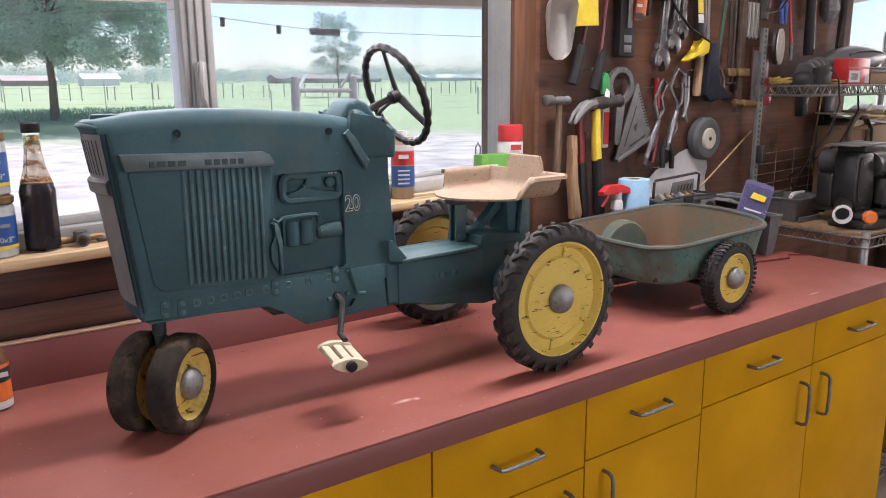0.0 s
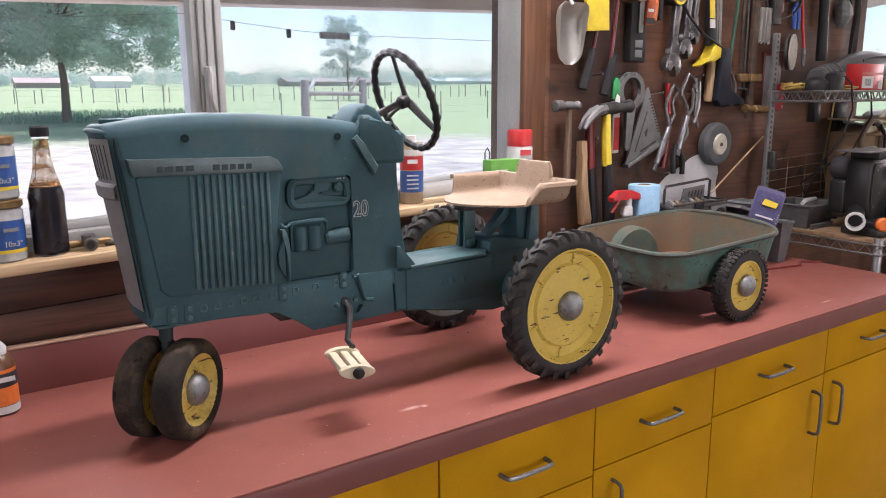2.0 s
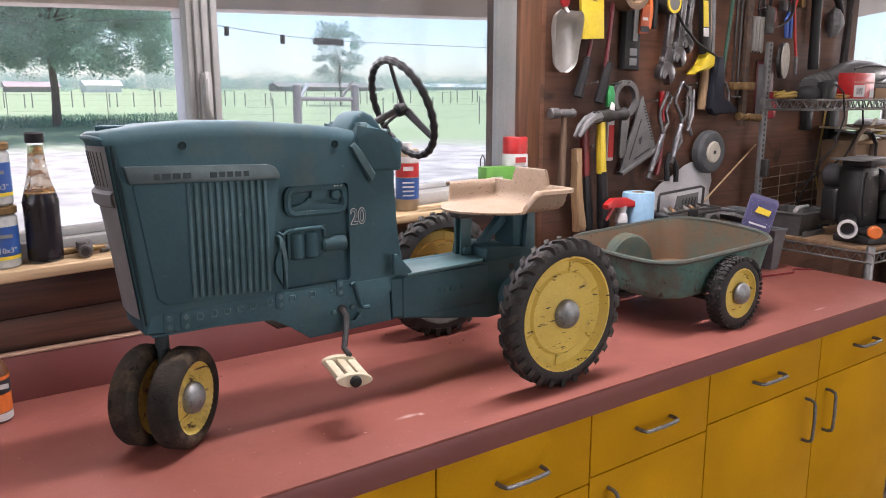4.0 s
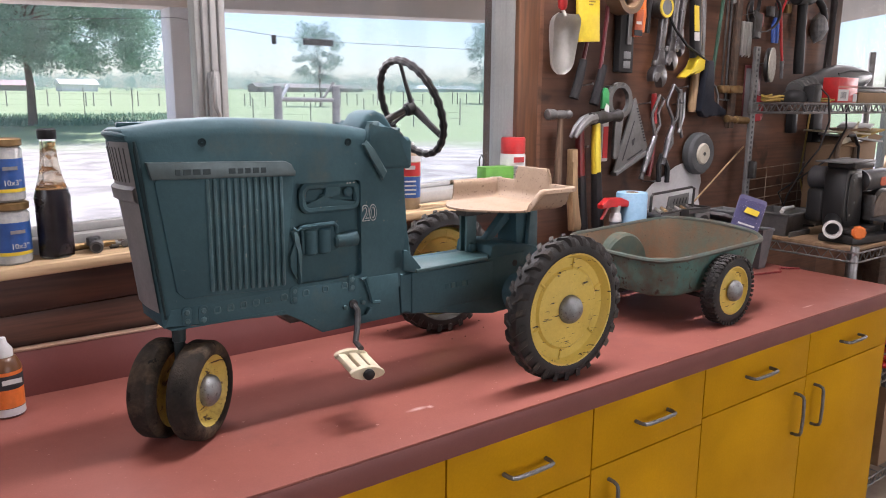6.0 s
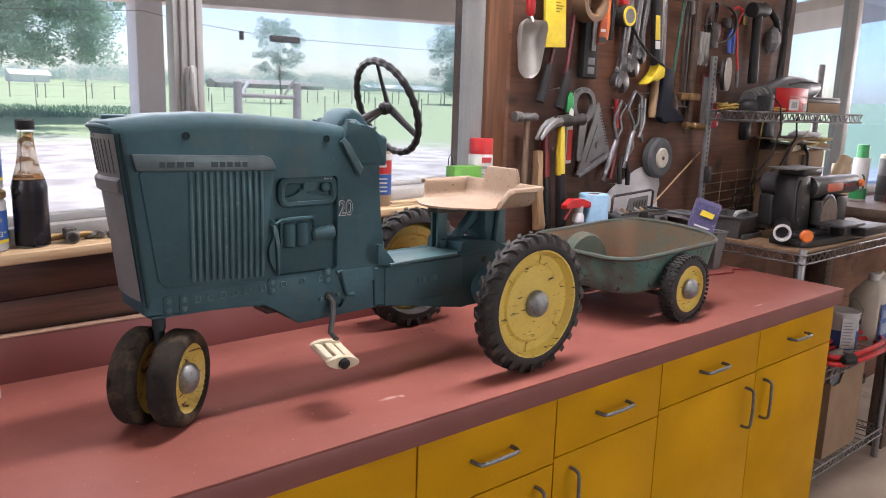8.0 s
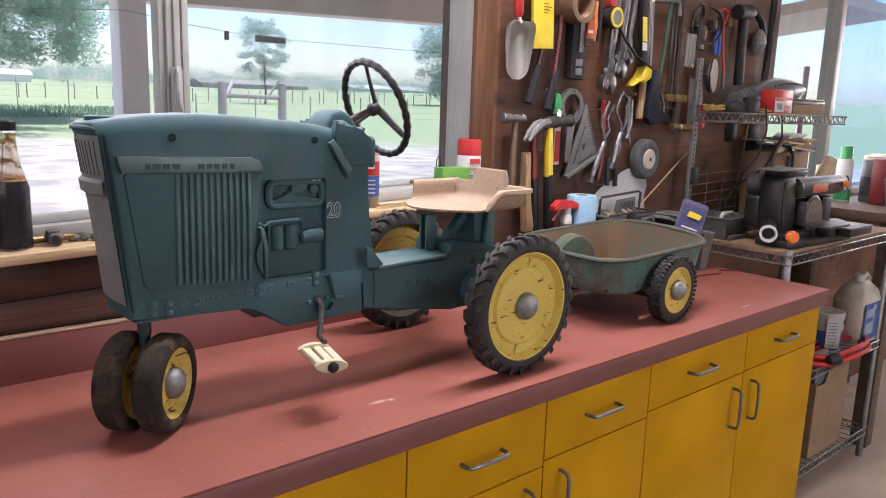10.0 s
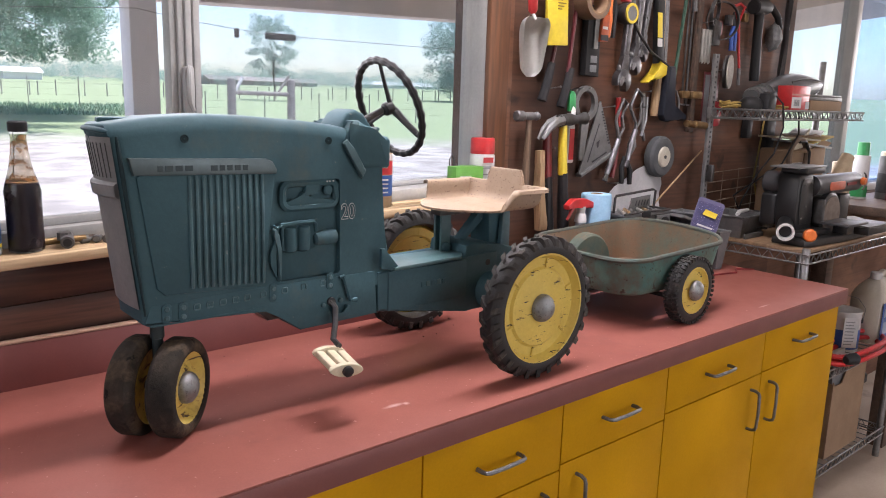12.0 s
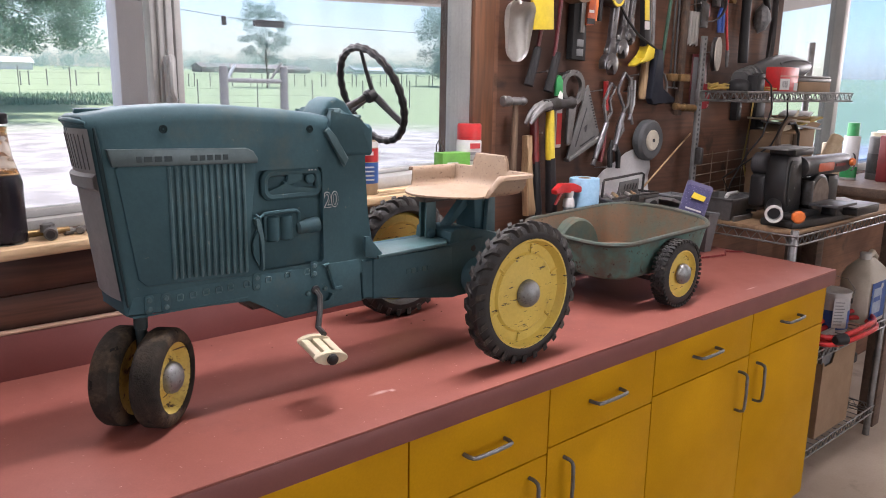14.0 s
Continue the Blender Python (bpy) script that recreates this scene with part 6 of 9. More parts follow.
# locking pliers and welding clamps
def lock_pliers(bar, arm, fixed, grip, label):
    """bar: the body up from its screw; arm and fixed: the two bent jaws."""
    t = tool("locking_pliers", bar[0][0], bar[0][1], label, "pliers")
    def T3(pts, d=0.03):
        return [(x, WF - d, z) for x, z in pts]
    part("body", tube(B(), T3(bar), [0.0085] + [0.0105] * (len(bar) - 2) + [0.008], 10), CHROME, t)
    part("screw", tube(B(), T3([(bar[0][0] - 0.008, bar[0][1] - 0.022), bar[0]]), [0.009, 0.006], 10), DARK_STEEL, t)
    part("fixed_jaw", tube(B(), T3(arm), [0.008] + [0.0075] * (len(arm) - 2) + [0.005], 8, flat=0.7), DULL_STEEL, t)
    part("moving_jaw", tube(B(), T3(fixed, 0.026), [0.007] * (len(fixed) - 1) + [0.005], 8, flat=0.7), DULL_STEEL, t)
    b0, b1 = bar[0], bar[-1]
    part("release", tube(B(), T3([(b1[0] + 0.004, b1[1] - 0.02), ((b0[0] + b1[0]) / 2 + 0.026, (b0[1] + b1[1]) / 2 - 0.005), (b0[0] + 0.020, b0[1] + 0.012)], 0.022), [0.006, 0.008, 0.005], 8), grip, t)
    return t


lock_pliers([(1.910, 1.235), (1.932, 1.285), (1.960, 1.345)], [(1.958, 1.345), (1.940, 1.395), (1.940, 1.412), (1.970, 1.464), (1.990, 1.452), (1.980, 1.43)], [(1.962, 1.345), (1.985, 1.375), (1.972, 1.41), (1.982, 1.43)], RED_DARK, "locking clamp pliers with red lever")
lock_pliers([(2.011, 1.275), (2.024, 1.326), (2.043, 1.372)], [(2.042, 1.372), (2.040, 1.395), (2.010, 1.435), (2.010, 1.450), (2.036, 1.496), (2.068, 1.476), (2.066, 1.455)], [(2.045, 1.372), (2.068, 1.395), (2.070, 1.43), (2.066, 1.455)], DULL_STEEL, "long steel locking clamp pliers")
t = tool("steel_clamp", 2.09, 1.42, "slim steel clamp arms on a nail", "clamp")
part("arm", tube(B(), [(2.086, WF - 0.02, 1.485), (2.090, WF - 0.02, 1.42), (2.088, WF - 0.02, 1.375), (2.108, WF - 0.02, 1.335)], [0.006, 0.007, 0.007, 0.005], 8), DULL_STEEL, t)
part("arm", tube(B(), [(2.102, WF - 0.022, 1.475), (2.104, WF - 0.022, 1.40), (2.085, WF - 0.022, 1.35)], [0.005, 0.006, 0.005], 8), STEEL, t)
t = tool("red_pliers", 1.962, 1.42, "pliers with red grips behind the clamps", "pliers")
part("grip", tube(B(), [(1.962, WF - 0.015, 1.47), (1.968, WF - 0.015, 1.42), (1.972, WF - 0.015, 1.38)], [0.008, 0.010, 0.008], 8), RED, t)
part("grip", tube(B(), [(1.975, WF - 0.015, 1.30), (1.965, WF - 0.015, 1.26), (1.955, WF - 0.015, 1.22)], [0.006, 0.009, 0.008], 8), RED_DARK, t)
t = tool("black_pliers", 2.02, 1.23, "black handled pliers on a nail", "pliers")
part("grip", tube(B(), [(2.01, WF - 0.02, 1.285), (1.995, WF - 0.022, 1.25), (2.0, WF - 0.022, 1.20)], [0.007, 0.009, 0.008], 8), BLACK_PLASTIC, t)
part("grip", tube(B(), [(2.015, WF - 0.02, 1.285), (2.04, WF - 0.022, 1.24), (2.042, WF - 0.022, 1.195)], [0.007, 0.009, 0.008], 8), BLACK_PLASTIC, t)

# small rubber wheel on a nail
t = tool("spare_wheel", 2.19, 1.28, "small grey rubber wheel with cream hub", "wheel")
part("tyre", lathe(B(), (2.192, WF - 0.048, 1.281), (0, 1, 0), [(0.004, 0.034), (0.0, 0.045), (0.003, 0.060), (0.012, 0.068), (0.032, 0.068), (0.042, 0.058), (0.044, 0.034)], 36), mat("grey_rubber", (0.07, 0.075, 0.08), 0.7, scale=20), t)
part("hub", lathe(B(), (2.192, WF - 0.050, 1.281), (0, 1, 0), [(0.0, 0.030), (0.004, 0.0345), (0.01, 0.0345)], 26), mat("cream_hub", (0.48, 0.45, 0.37), 0.5, dirt=(0.2, 0.17, 0.12), dirt_amount=0.2, scale=20), t)
part("bore", lathe(B(), (2.192, WF - 0.052, 1.281), (0, 1, 0), [(0.0, 0.006), (0.004, 0.006)], 12), INK_AND_HOLE, t)
nail(2.192, 1.287, t)

# abrasive discs by the shelf post
t = tool("abrasive_discs", 2.53, 1.56, "stack of pale abrasive discs on a nail", "discs")
part("disc", lathe(B(), (2.535, WF - 0.06, 1.572), (-0.35, 1, 0), [(0, 0.006), (0.0, 0.058), (0.004, 0.058), (0.004, 0.006)], 32), mat("abrasive", (0.48, 0.45, 0.40), 0.9, second=(0.33, 0.31, 0.27), scale=90, bump=0.5), t)
part("disc", lathe(B(), (2.545, WF - 0.045, 1.572), (-0.35, 1, 0), [(0, 0.006), (0.0, 0.058), (0.01, 0.058), (0.01, 0.006)], 32), DARK_STEEL, t)
nail(2.535, 1.576, t)
t = tool("red_blister_pack", 2.47, 1.49, "red and clear hanging blister pack", "packet")
part("card", box(B(), 2.45, 2.55, WF - 0.012, WF - 0.008, 1.38, 1.57, 0.002), MAROON, t)
part("blister", slab(B(), rounded(2.49, 2.555, 1.38, 1.47, 0.02), WF - 0.03, WF - 0.0125, 0.006), mat("blister_red", (0.42, 0.05, 0.06), 0.25), t)
part("print_panel", box(B(), 2.455, 2.485, WF - 0.0135, WF - 0.011, 1.39, 1.56), GREY_PLASTIC, t)

# crumpled paper and a thin rod behind the toolbox
t = tool("paper_sheet", 2.08, 1.16, "crumpled white paper sheet against the wall", "paper")
bm = B()
rows = []
for i in range(9):
    u = i / 8
    row = []
    for j in range(9):
        w = j / 8
        top = 1.17 + 0.08 * min(1, u * 1.8)
        x, z = 1.935 + 0.275 * u + 0.01 * w, 1.0 + (top - 1.0) * w
        row.append((x, WF - 0.015 - 0.03 * (1 - w) + 0.014 * noise.noise(Vector((x * 18, z * 18, 2.0))), z + 0.008 * noise.noise(Vector((x * 25, 1, 3)))))
    rows.append(row)
loft(bm, rows, close=False, caps=False)
bmesh.ops.solidify(bm, geom=bm.faces[:], thickness=0.0012)
part("sheet", bm, mat("sheet_white", (0.74, 0.74, 0.74), 0.8, second=(0.66, 0.66, 0.67), scale=12, bump=0.05), t, smooth=25)
t = tool("welding_rod", 2.34, 1.22, "thin pale rod leaning on the wall", "rod")
part("rod", rod(B(), (2.14, WF - 0.05, 1.12), (2.475, WF - 0.012, 1.294), 0.0028, seg=8), HANDLE_WOOD, t)
# wire rack panel
RACK = mat("rack_wire", (0.40, 0.34, 0.27), 0.6, metal=0.3, second=(0.2, 0.13, 0.08), scale=30, bump=0.1)
t = thing("wire_rack", (2.75, WF, 1.0), "rusty wire grid panel leaning on the wall", "rack")
for i in range(7):
    z = 1.005 + i * 0.036
    part("wire", tube(B(), [(2.50, WF - 0.012, z - 0.012), (2.75, WF - 0.014, z - 0.003), (3.0, WF - 0.012, z + 0.004)], 0.0019, 5), RACK, t)
for i in range(5):
    x = 2.52 + i * 0.115
    part("wire", rod(B(), (x, WF - 0.015, 0.985), (x, WF - 0.015, 1.225), 0.0015, seg=5), RACK, t)
t = thing("electric_cables", (2.7, WF, 1.2), "yellow and black electric cables hanging down the wall", "cable")
part("cable", tube(B(), [(2.90, WF - 0.02, 1.43), (2.88, WF - 0.02, 1.30), (2.86, WF - 0.02, 1.18), (2.90, WF - 0.03, 1.06), (2.95, WF - 0.05, 1.0)], 0.0035, 6), mat("cable_yellow", (0.36, 0.24, 0.05), 0.6), t, "yellow cable")
part("cable", tube(B(), [(2.76, 1.45, 1.44), (2.80, 1.46, 1.36), (2.78, 1.5, 1.25), (2.70, WF - 0.03, 1.12), (2.74, WF - 0.06, 1.02), (2.83, 1.5, 0.99)], 0.0032, 6), BLACK_PLASTIC, t, "black cable")
part("cable", tube(B(), [(2.93, WF - 0.02, 1.20), (2.90, WF - 0.04, 1.10), (2.95, WF - 0.05, 1.04), (2.91, WF - 0.07, 1.0)], 0.003, 6), bpy.data.materials["cable_yellow"], t)
for x0, x1, z0, z1 in ((2.752, 2.790, 1.335, 1.42), (2.905, 2.975, 1.29, 1.42)):
    o = thing("power_adapter", ((x0 + x1) / 2, WF, z0), "black power adapter hung under the shelf", "adapter")
    part("body", box(B(), x0, x1, WF - 0.032, WF - 0.003, z0, z1, 0.005), BLACK_PLASTIC, o)

# ---- on the window sill ----
def zs(x):
    return 1.178 + 0.0332 * (x - 0.75)


b = Vector((0.285, 1.655, zs(0.285)))
bottle = thing("glass_bottle", b, "clear glass bottle half full of dark liquid with black cap", "bottle")
prof = [(0.0, 0.025), (0.003, 0.0295), (0.010, 0.0305), (0.095, 0.0303), (0.108, 0.0312), (0.125, 0.0268), (0.147, 0.0198), (0.176, 0.0150), (0.202, 0.0130), (0.206, 0.0142), (0.211, 0.0130), (0.216, 0.0130)]
BOTTLE = bpy.data.materials.new("bottle_glass")
BOTTLE.use_nodes = True
_p = BOTTLE.node_tree.nodes["Principled BSDF"]
_p.inputs["Base Color"].default_value = (0.92, 0.93, 0.90, 1)
_p.inputs["Transmission Weight"].default_value, _p.inputs["Roughness"].default_value, _p.inputs["IOR"].default_value = 1.0, 0.02, 1.2
o = part("glass", lathe(B(), b, (0, 0, 1), prof, 10), BOTTLE, bottle, smooth=60)
o.visible_shadow = False
part("liquid", lathe(B(), b + Vector((0, 0, 0.004)), (0, 0, 1), [(0, 0.022), (0.004, 0.0285), (0.09, 0.0288), (0.104, 0.0296), (0.119, 0.0262), (0.1195, 0.001)], 24), mat("dark_syrup", (0.016, 0.011, 0.016), 0.25, scale=20, bump=0), bottle, "dark purple-brown liquid")
part("liquid_rim", lathe(B(), b + Vector((0, 0, 0.1225)), (0, 0, 1), [(0, 0.0245), (0.0018, 0.0262), (0.0036, 0.0245)], 24, cap=False), mat("syrup_amber", (0.30, 0.17, 0.07), 0.3, scale=40), bottle, "amber line at the liquid's edge")
FILM = glass("syrup_film", (0.97, 0.95, 0.90), 0.0)
_N, _L = FILM.node_tree.nodes, FILM.node_tree.links
_d, _m, _t, _n, _r = _N.new("ShaderNodeBsdfDiffuse"), _N.new("ShaderNodeMixShader"), _N.new("ShaderNodeTexCoord"), _N.new("ShaderNodeTexNoise"), _N.new("ShaderNodeMapRange")
_d.inputs[0].default_value = (0.30, 0.15, 0.06, 1)
_n.inputs["Scale"].default_value, _n.inputs["Detail"].default_value = 60, 6
_L.new(_t.outputs["Object"], _n.inputs["Vector"])
_r.inputs["From Min"].default_value, _r.inputs["From Max"].default_value, _r.inputs["To Min"].default_value, _r.inputs["To Max"].default_value = 0.42, 0.66, 0.18, 0.95
_L.new(_n.outputs[0], _r.inputs["Value"])
_old = _N["Material Output"].inputs[0].links[0].from_socket
_L.new(_r.outputs[0], _m.inputs[0])
_L.new(_old, _m.inputs[1])
_L.new(_d.outputs[0], _m.inputs[2])
_L.new(_m.outputs[0], _N["Material Output"].inputs[0])
o = part("residue", lathe(B(), b + Vector((0, 0, 0.126)), (0, 0, 1), [(0, 0.0242), (0.020, 0.0182), (0.049, 0.0135), (0.080, 0.0115)], 24, cap=False), FILM, bottle, "brown dried film in the neck")
o.visible_shadow = False
part("cap", lathe(B(), b + Vector((0, 0, 0.211)), (0, 0, 1), [(0, 0.0150), (0.003, 0.0158), (0.016, 0.0158), (0.0185, 0.0135), (0.019, 0.001)], 24), BLACK_PLASTIC, bottle, "black screw cap")


def hardware_jar(x, y, z, label):
    t = thing("hardware_jar", (x, y, z), label, "jar", "jars of screws on the sill")
    part("glass", lathe(B(), (x, y, z), (0, 0, 1), [(0, 0.029), (0.004, 0.033), (0.088, 0.033), (0.094, 0.029)], 20), mat("jar_plastic", (0.30, 0.31, 0.32), 0.2, second=(0.42, 0.42, 0.40), scale=90, fine=200, bump=0.3) if "jar_plastic" not in bpy.data.materials else bpy.data.materials["jar_plastic"], t)
    part("label", lathe(B(), (x, y, z + 0.022), (0, 0, 1), [(0, 0.0334), (0.052, 0.0334)], 24, cap=False), BLUE, t, "blue paper label")
    part("label_band", lathe(B(), (x, y, z + 0.017), (0, 0, 1), [(0, 0.0336), (0.006, 0.0336)], 24, cap=False), YELLOW, t)
    part("lid", lathe(B(), (x, y, z + 0.094), (0, 0, 1), [(0, 0.031), (0.002, 0.034), (0.012, 0.034), (0.014, 0.031)], 24), BRASS, t, "old brass-coloured lid")
    text_mesh('10x3"', 0.013, 0.0003, pose(x + 0.010, y - 0.0338, z + 0.033, 90, 0, 15), PAPER, "print", t)
    part("print_bar", box(B(), -0.012, 0.012, -0.0006, 0.0, 0.0, 0.006, m=pose(x + 0.008, y - 0.0336, z + 0.055, 0, 0, 14)), GREY_INK, t, smooth=0)
    return t


hardware_jar(0.213, 1.655, zs(0.213), "clear jar of screws with blue label")
hardware_jar(0.211, 1.656, zs(0.213) + 0.109, "clear jar of screws stacked on another")

# brass valve and odd fittings
t = thing("hose_valve", (0.34, 1.645, zs(0.34)), "old brass and steel pipe valve on the sill", "valve")
zz = zs(0.34)
part("body", lathe(B(), (0.345, 1.625, zz + 0.012), (0.25, 1, 0.1), [(0, 0.011), (0.003, 0.012), (0.02, 0.012), (0.022, 0.009), (0.04, 0.010), (0.05, 0.010)], 14), DULL_STEEL, t)
part("bore", lathe(B(), (0.3445, 1.624, zz + 0.012), (0.25, 1, 0.1), [(0, 0.0075), (0.003, 0.0075)], 14), INK_AND_HOLE, t)
part("stem", rod(B(), (0.31, 1.655, zz + 0.012), (0.385, 1.66, zz + 0.012), 0.006), BRASS, t)
part("nut", lathe(B(), (0.345, 1.645, zz + 0.014), (0, 0, 1), [(0, 0.012), (0.014, 0.012), (0.016, 0.008)], 6), DULL_STEEL, t)
t = thing("pipe_fittings", (0.40, 1.65, zs(0.4)), "loose bolts and pipe fittings on the sill", "fittings")
for x, y, a in ((0.375, 1.66, 0.2), (0.400, 1.65, 1.0), (0.413, 1.64, 0.6), (0.43, 1.655, 0.1), (0.46, 1.65, 1.2)):
    part("fitting", lathe(B(), (x, y, zs(x) + 0.0075), (math.cos(a), math.sin(a), 0), [(0, 0.005), (0.002, 0.0075), (0.016, 0.0075), (0.018, 0.004), (0.032, 0.004)], 8), DULL_STEEL, t)
t = thing("twig_strip", (0.33, 1.675, zs(0.33)), "dark bent strip lying along the sill", "strip")
part("strip", tube(B(), [(0.31, 1.68, zs(0.31) + 0.006), (0.36, 1.685, zs(0.36) + 0.007), (0.41, 1.68, zs(0.41) + 0.006)], 0.006, 6), RUST, t)


# cleaner can behind the steering column
def can(name, x, y, z, r, h, body, label, category, bands, top=None, top_label=""):
    t = thing(name, (x, y, z), label, category)
    part("body", lathe(B(), (x, y, z), (0, 0, 1), [(0, r * 0.96), (0.003, r), (h - 0.004, r), (h, r * 0.93)], 28), body, t)
    for z0, z1, m in bands:
        part("label_band", lathe(B(), (x, y, z + z0), (0, 0, 1), [(0, r + 0.0004), (z1 - z0, r + 0.0004)], 28, cap=False), m, t)
    if top:
        tz, tr, th, tm = top
        part("cap", lathe(B(), (x, y, z + tz), (0, 0, 1), [(0, tr), (th - 0.004, tr), (th, tr * 0.92), (th + 0.0005, 0.001)], 24), tm, t, top_label)
    return t


t = can("cleaner_bottle", 1.062, 1.66, zs(1.06), 0.0275, 0.145, mat("amber_plastic", (0.36, 0.27, 0.17), 0.35, scale=20), "plastic cleaner bottle with red and blue label", "bottle", ((0.028, 0.078, BLUE), (0.080, 0.112, RED), (0.114, 0.128, PAPER)), (0.145, 0.012, 0.014, PAPER), "white cap")
for i in range(4):
    part("print_bar", box(B(), -0.014, 0.014, -0.0006, 0.0, 0.0, 0.0035, m=pose(1.058 - 0.01, 1.66 - 0.0265, zs(1.06) + 0.036 + i * 0.010, 0, 0, -22)), PAPER, t, smooth=0)
part("print_bar", box(B(), -0.012, 0.012, -0.0006, 0.0, 0.0, 0.009, m=pose(1.048, 1.6335, zs(1.06) + 0.096, 0, 0, -22)), PAPER, t, smooth=0)
t = can("spray_can", 1.392, 1.655, zs(1.39), 0.0335, 0.110, PAPER, "white spray paint can with red cap", "spray can", ((0.004, 0.02, PAPER),), (0.110, 0.0325, 0.042, RED), "red plastic cap")
for i, (a, w, h, z0, m) in enumerate(((-14, 0.030, 0.014, 0.088, RED), (-14, 0.036, 0.007, 0.072, GREY_INK), (-14, 0.03, 0.004, 0.055, GREY_INK))):
    part("print_bar", box(B(), -w / 2, w / 2, -0.001, 0.0, 0, h, m=pose(1.392 + 0.0338 * math.sin(radians(a)), 1.655 - 0.0338 * math.cos(radians(a)), zs(1.39) + z0, 0, 0, a)), m, t, smooth=0)
t = thing("green_carton", (1.325, 1.640, zs(1.32)), "small green and maroon cardboard carton", "carton")
m_ = pose(1.322, 1.643, zs(1.32), 0, 0, -6)
part("box", box(B(), -0.044, 0.044, -0.02, 0.02, 0, 0.082, 0.001, m=m_), LGREEN, t)
part("foot_band", box(B(), -0.0443, 0.0443, -0.0205, 0.0205, 0.0, 0.022, m=m_), RED_DARK, t, smooth=0)
part("print_bar", box(B(), -0.03, 0.005, -0.0208, -0.02, 0.05, 0.058, m=m_), PAPER, t, smooth=0)
t = thing("wire_hook", (1.30, 1.67, zs(1.3)), "thin bent wire hook on the sill", "hook")
part("wire", tube(B(), [(1.292, 1.67, zs(1.29)), (1.29, 1.67, zs(1.29) + 0.10), (1.297, 1.67, zs(1.29) + 0.112), (1.305, 1.67, zs(1.29) + 0.10), (1.304, 1.67, zs(1.29) + 0.06)], 0.0018, 6), DARK_STEEL, t)
t = thing("wood_scrap", (1.16, 1.64, zs(1.16)), "thin scrap of split wood on the sill", "wood scrap")
part("slat", slab(B(), [(1.06, 1.607), (1.26, 1.612), (1.255, 1.625), (1.065, 1.622)], zs(1.16) + 0.004, zs(1.16) + 0.010, 0.001, "xy"), SILL, t)

# glue bottle on the worktop
t = thing("glue_bottle", (0.172, 1.56, TOP), "brown glue bottle with orange label and white cap", "bottle")
part("body", lathe(B(), (0.172, 1.56, TOP), (0, 0, 1), [(0, 0.023), (0.003, 0.0265), (0.085, 0.0265), (0.10, 0.020), (0.104, 0.014)], 24), mat("glue_brown", (0.12, 0.05, 0.02), 0.35), t)
part("label", lathe(B(), (0.172, 1.56, TOP + 0.018), (0, 0, 1), [(0, 0.0269), (0.062, 0.0269)], 24, cap=False), ORANGE, t, "orange and black label")
part("label_band", lathe(B(), (0.172, 1.56, TOP + 0.05), (0, 0, 1), [(0, 0.0272), (0.024, 0.0272)], 24, cap=False), INK_AND_HOLE, t)
part("foot_band", lathe(B(), (0.172, 1.56, TOP + 0.004), (0, 0, 1), [(0, 0.0270), (0.013, 0.0270)], 24, cap=False), PAPER, t)
part("print_bar", box(B(), -0.014, 0.016, -0.001, 0.0, 0.0, 0.008, m=pose(0.178, 1.5325, TOP + 0.06, 0, 0, 8)), PAPER, t, smooth=0)
part("cap", lathe(B(), (0.172, 1.56, TOP + 0.102), (0, 0, 1), [(0, 0.016), (0.012, 0.016), (0.022, 0.009), (0.032, 0.007)], 18), PAPER, t, "white cap")

# ---- on the worktop behind the trailer ----
t = thing("paper_towel_roll", (1.79, 1.575, TOP), "roll of light blue shop towels", "towel roll")
part("roll", lathe(B(), (1.79, 1.575, TOP), (0, 0, 1), [(0, 0.043), (0.003, 0.045), (0.264, 0.045), (0.267, 0.043), (0.267, 0.018), (0.2, 0.018)], 36, cap=False), LBLUE, t)
part("core", lathe(B(), (1.79, 1.575, TOP + 0.1), (0, 0, 1), [(0, 0.015), (0, 0.0185), (0.168, 0.0185), (0.168, 0.015), (0, 0.015)], 20, cap=False), CARD, t)
SB = Vector((1.71, 1.565, TOP))
t = thing("spray_bottle", SB, "clear spray bottle with red trigger and white collar", "spray bottle")
part("bottle", lathe(B(), SB, (0, 0, 1), [(0, 0.027), (0.004, 0.030), (0.145, 0.030), (0.178, 0.016), (0.192, 0.014)], 20), mat("frosted_bottle", (0.30, 0.33, 0.36), 0.25), t)
part("label", lathe(B(), SB + Vector((0, 0, 0.148)), (0, 0, 1), [(0, 0.0295), (0.018, 0.0225)], 20, cap=False), BLUE, t)
part("collar", lathe(B(), SB + Vector((0, 0, 0.19)), (0, 0, 1), [(0, 0.018), (0.020, 0.016), (0.026, 0.012), (0.046, 0.014)], 16), PAPER, t, "white collar")
part("trigger_head", slab(B(), [(SB.x + u, w) for u, w in ((-0.068, 1.163), (-0.042, 1.180), (0.010, 1.178), (0.045, 1.166), (0.049, 1.149), (0.028, 1.149), (0.005, 1.156), (-0.026, 1.158), (-0.045, 1.154), (-0.066, 1.151))], SB.y - 0.012, SB.y + 0.012, 0.004), RED, t, "red trigger head")
part("trigger", tube(B(), [(SB.x - 0.034, SB.y, 1.156), (SB.x - 0.048, SB.y, 1.136), (SB.x - 0.060, SB.y, 1.121)], [0.006, 0.005, 0.004], 6), RED, t)

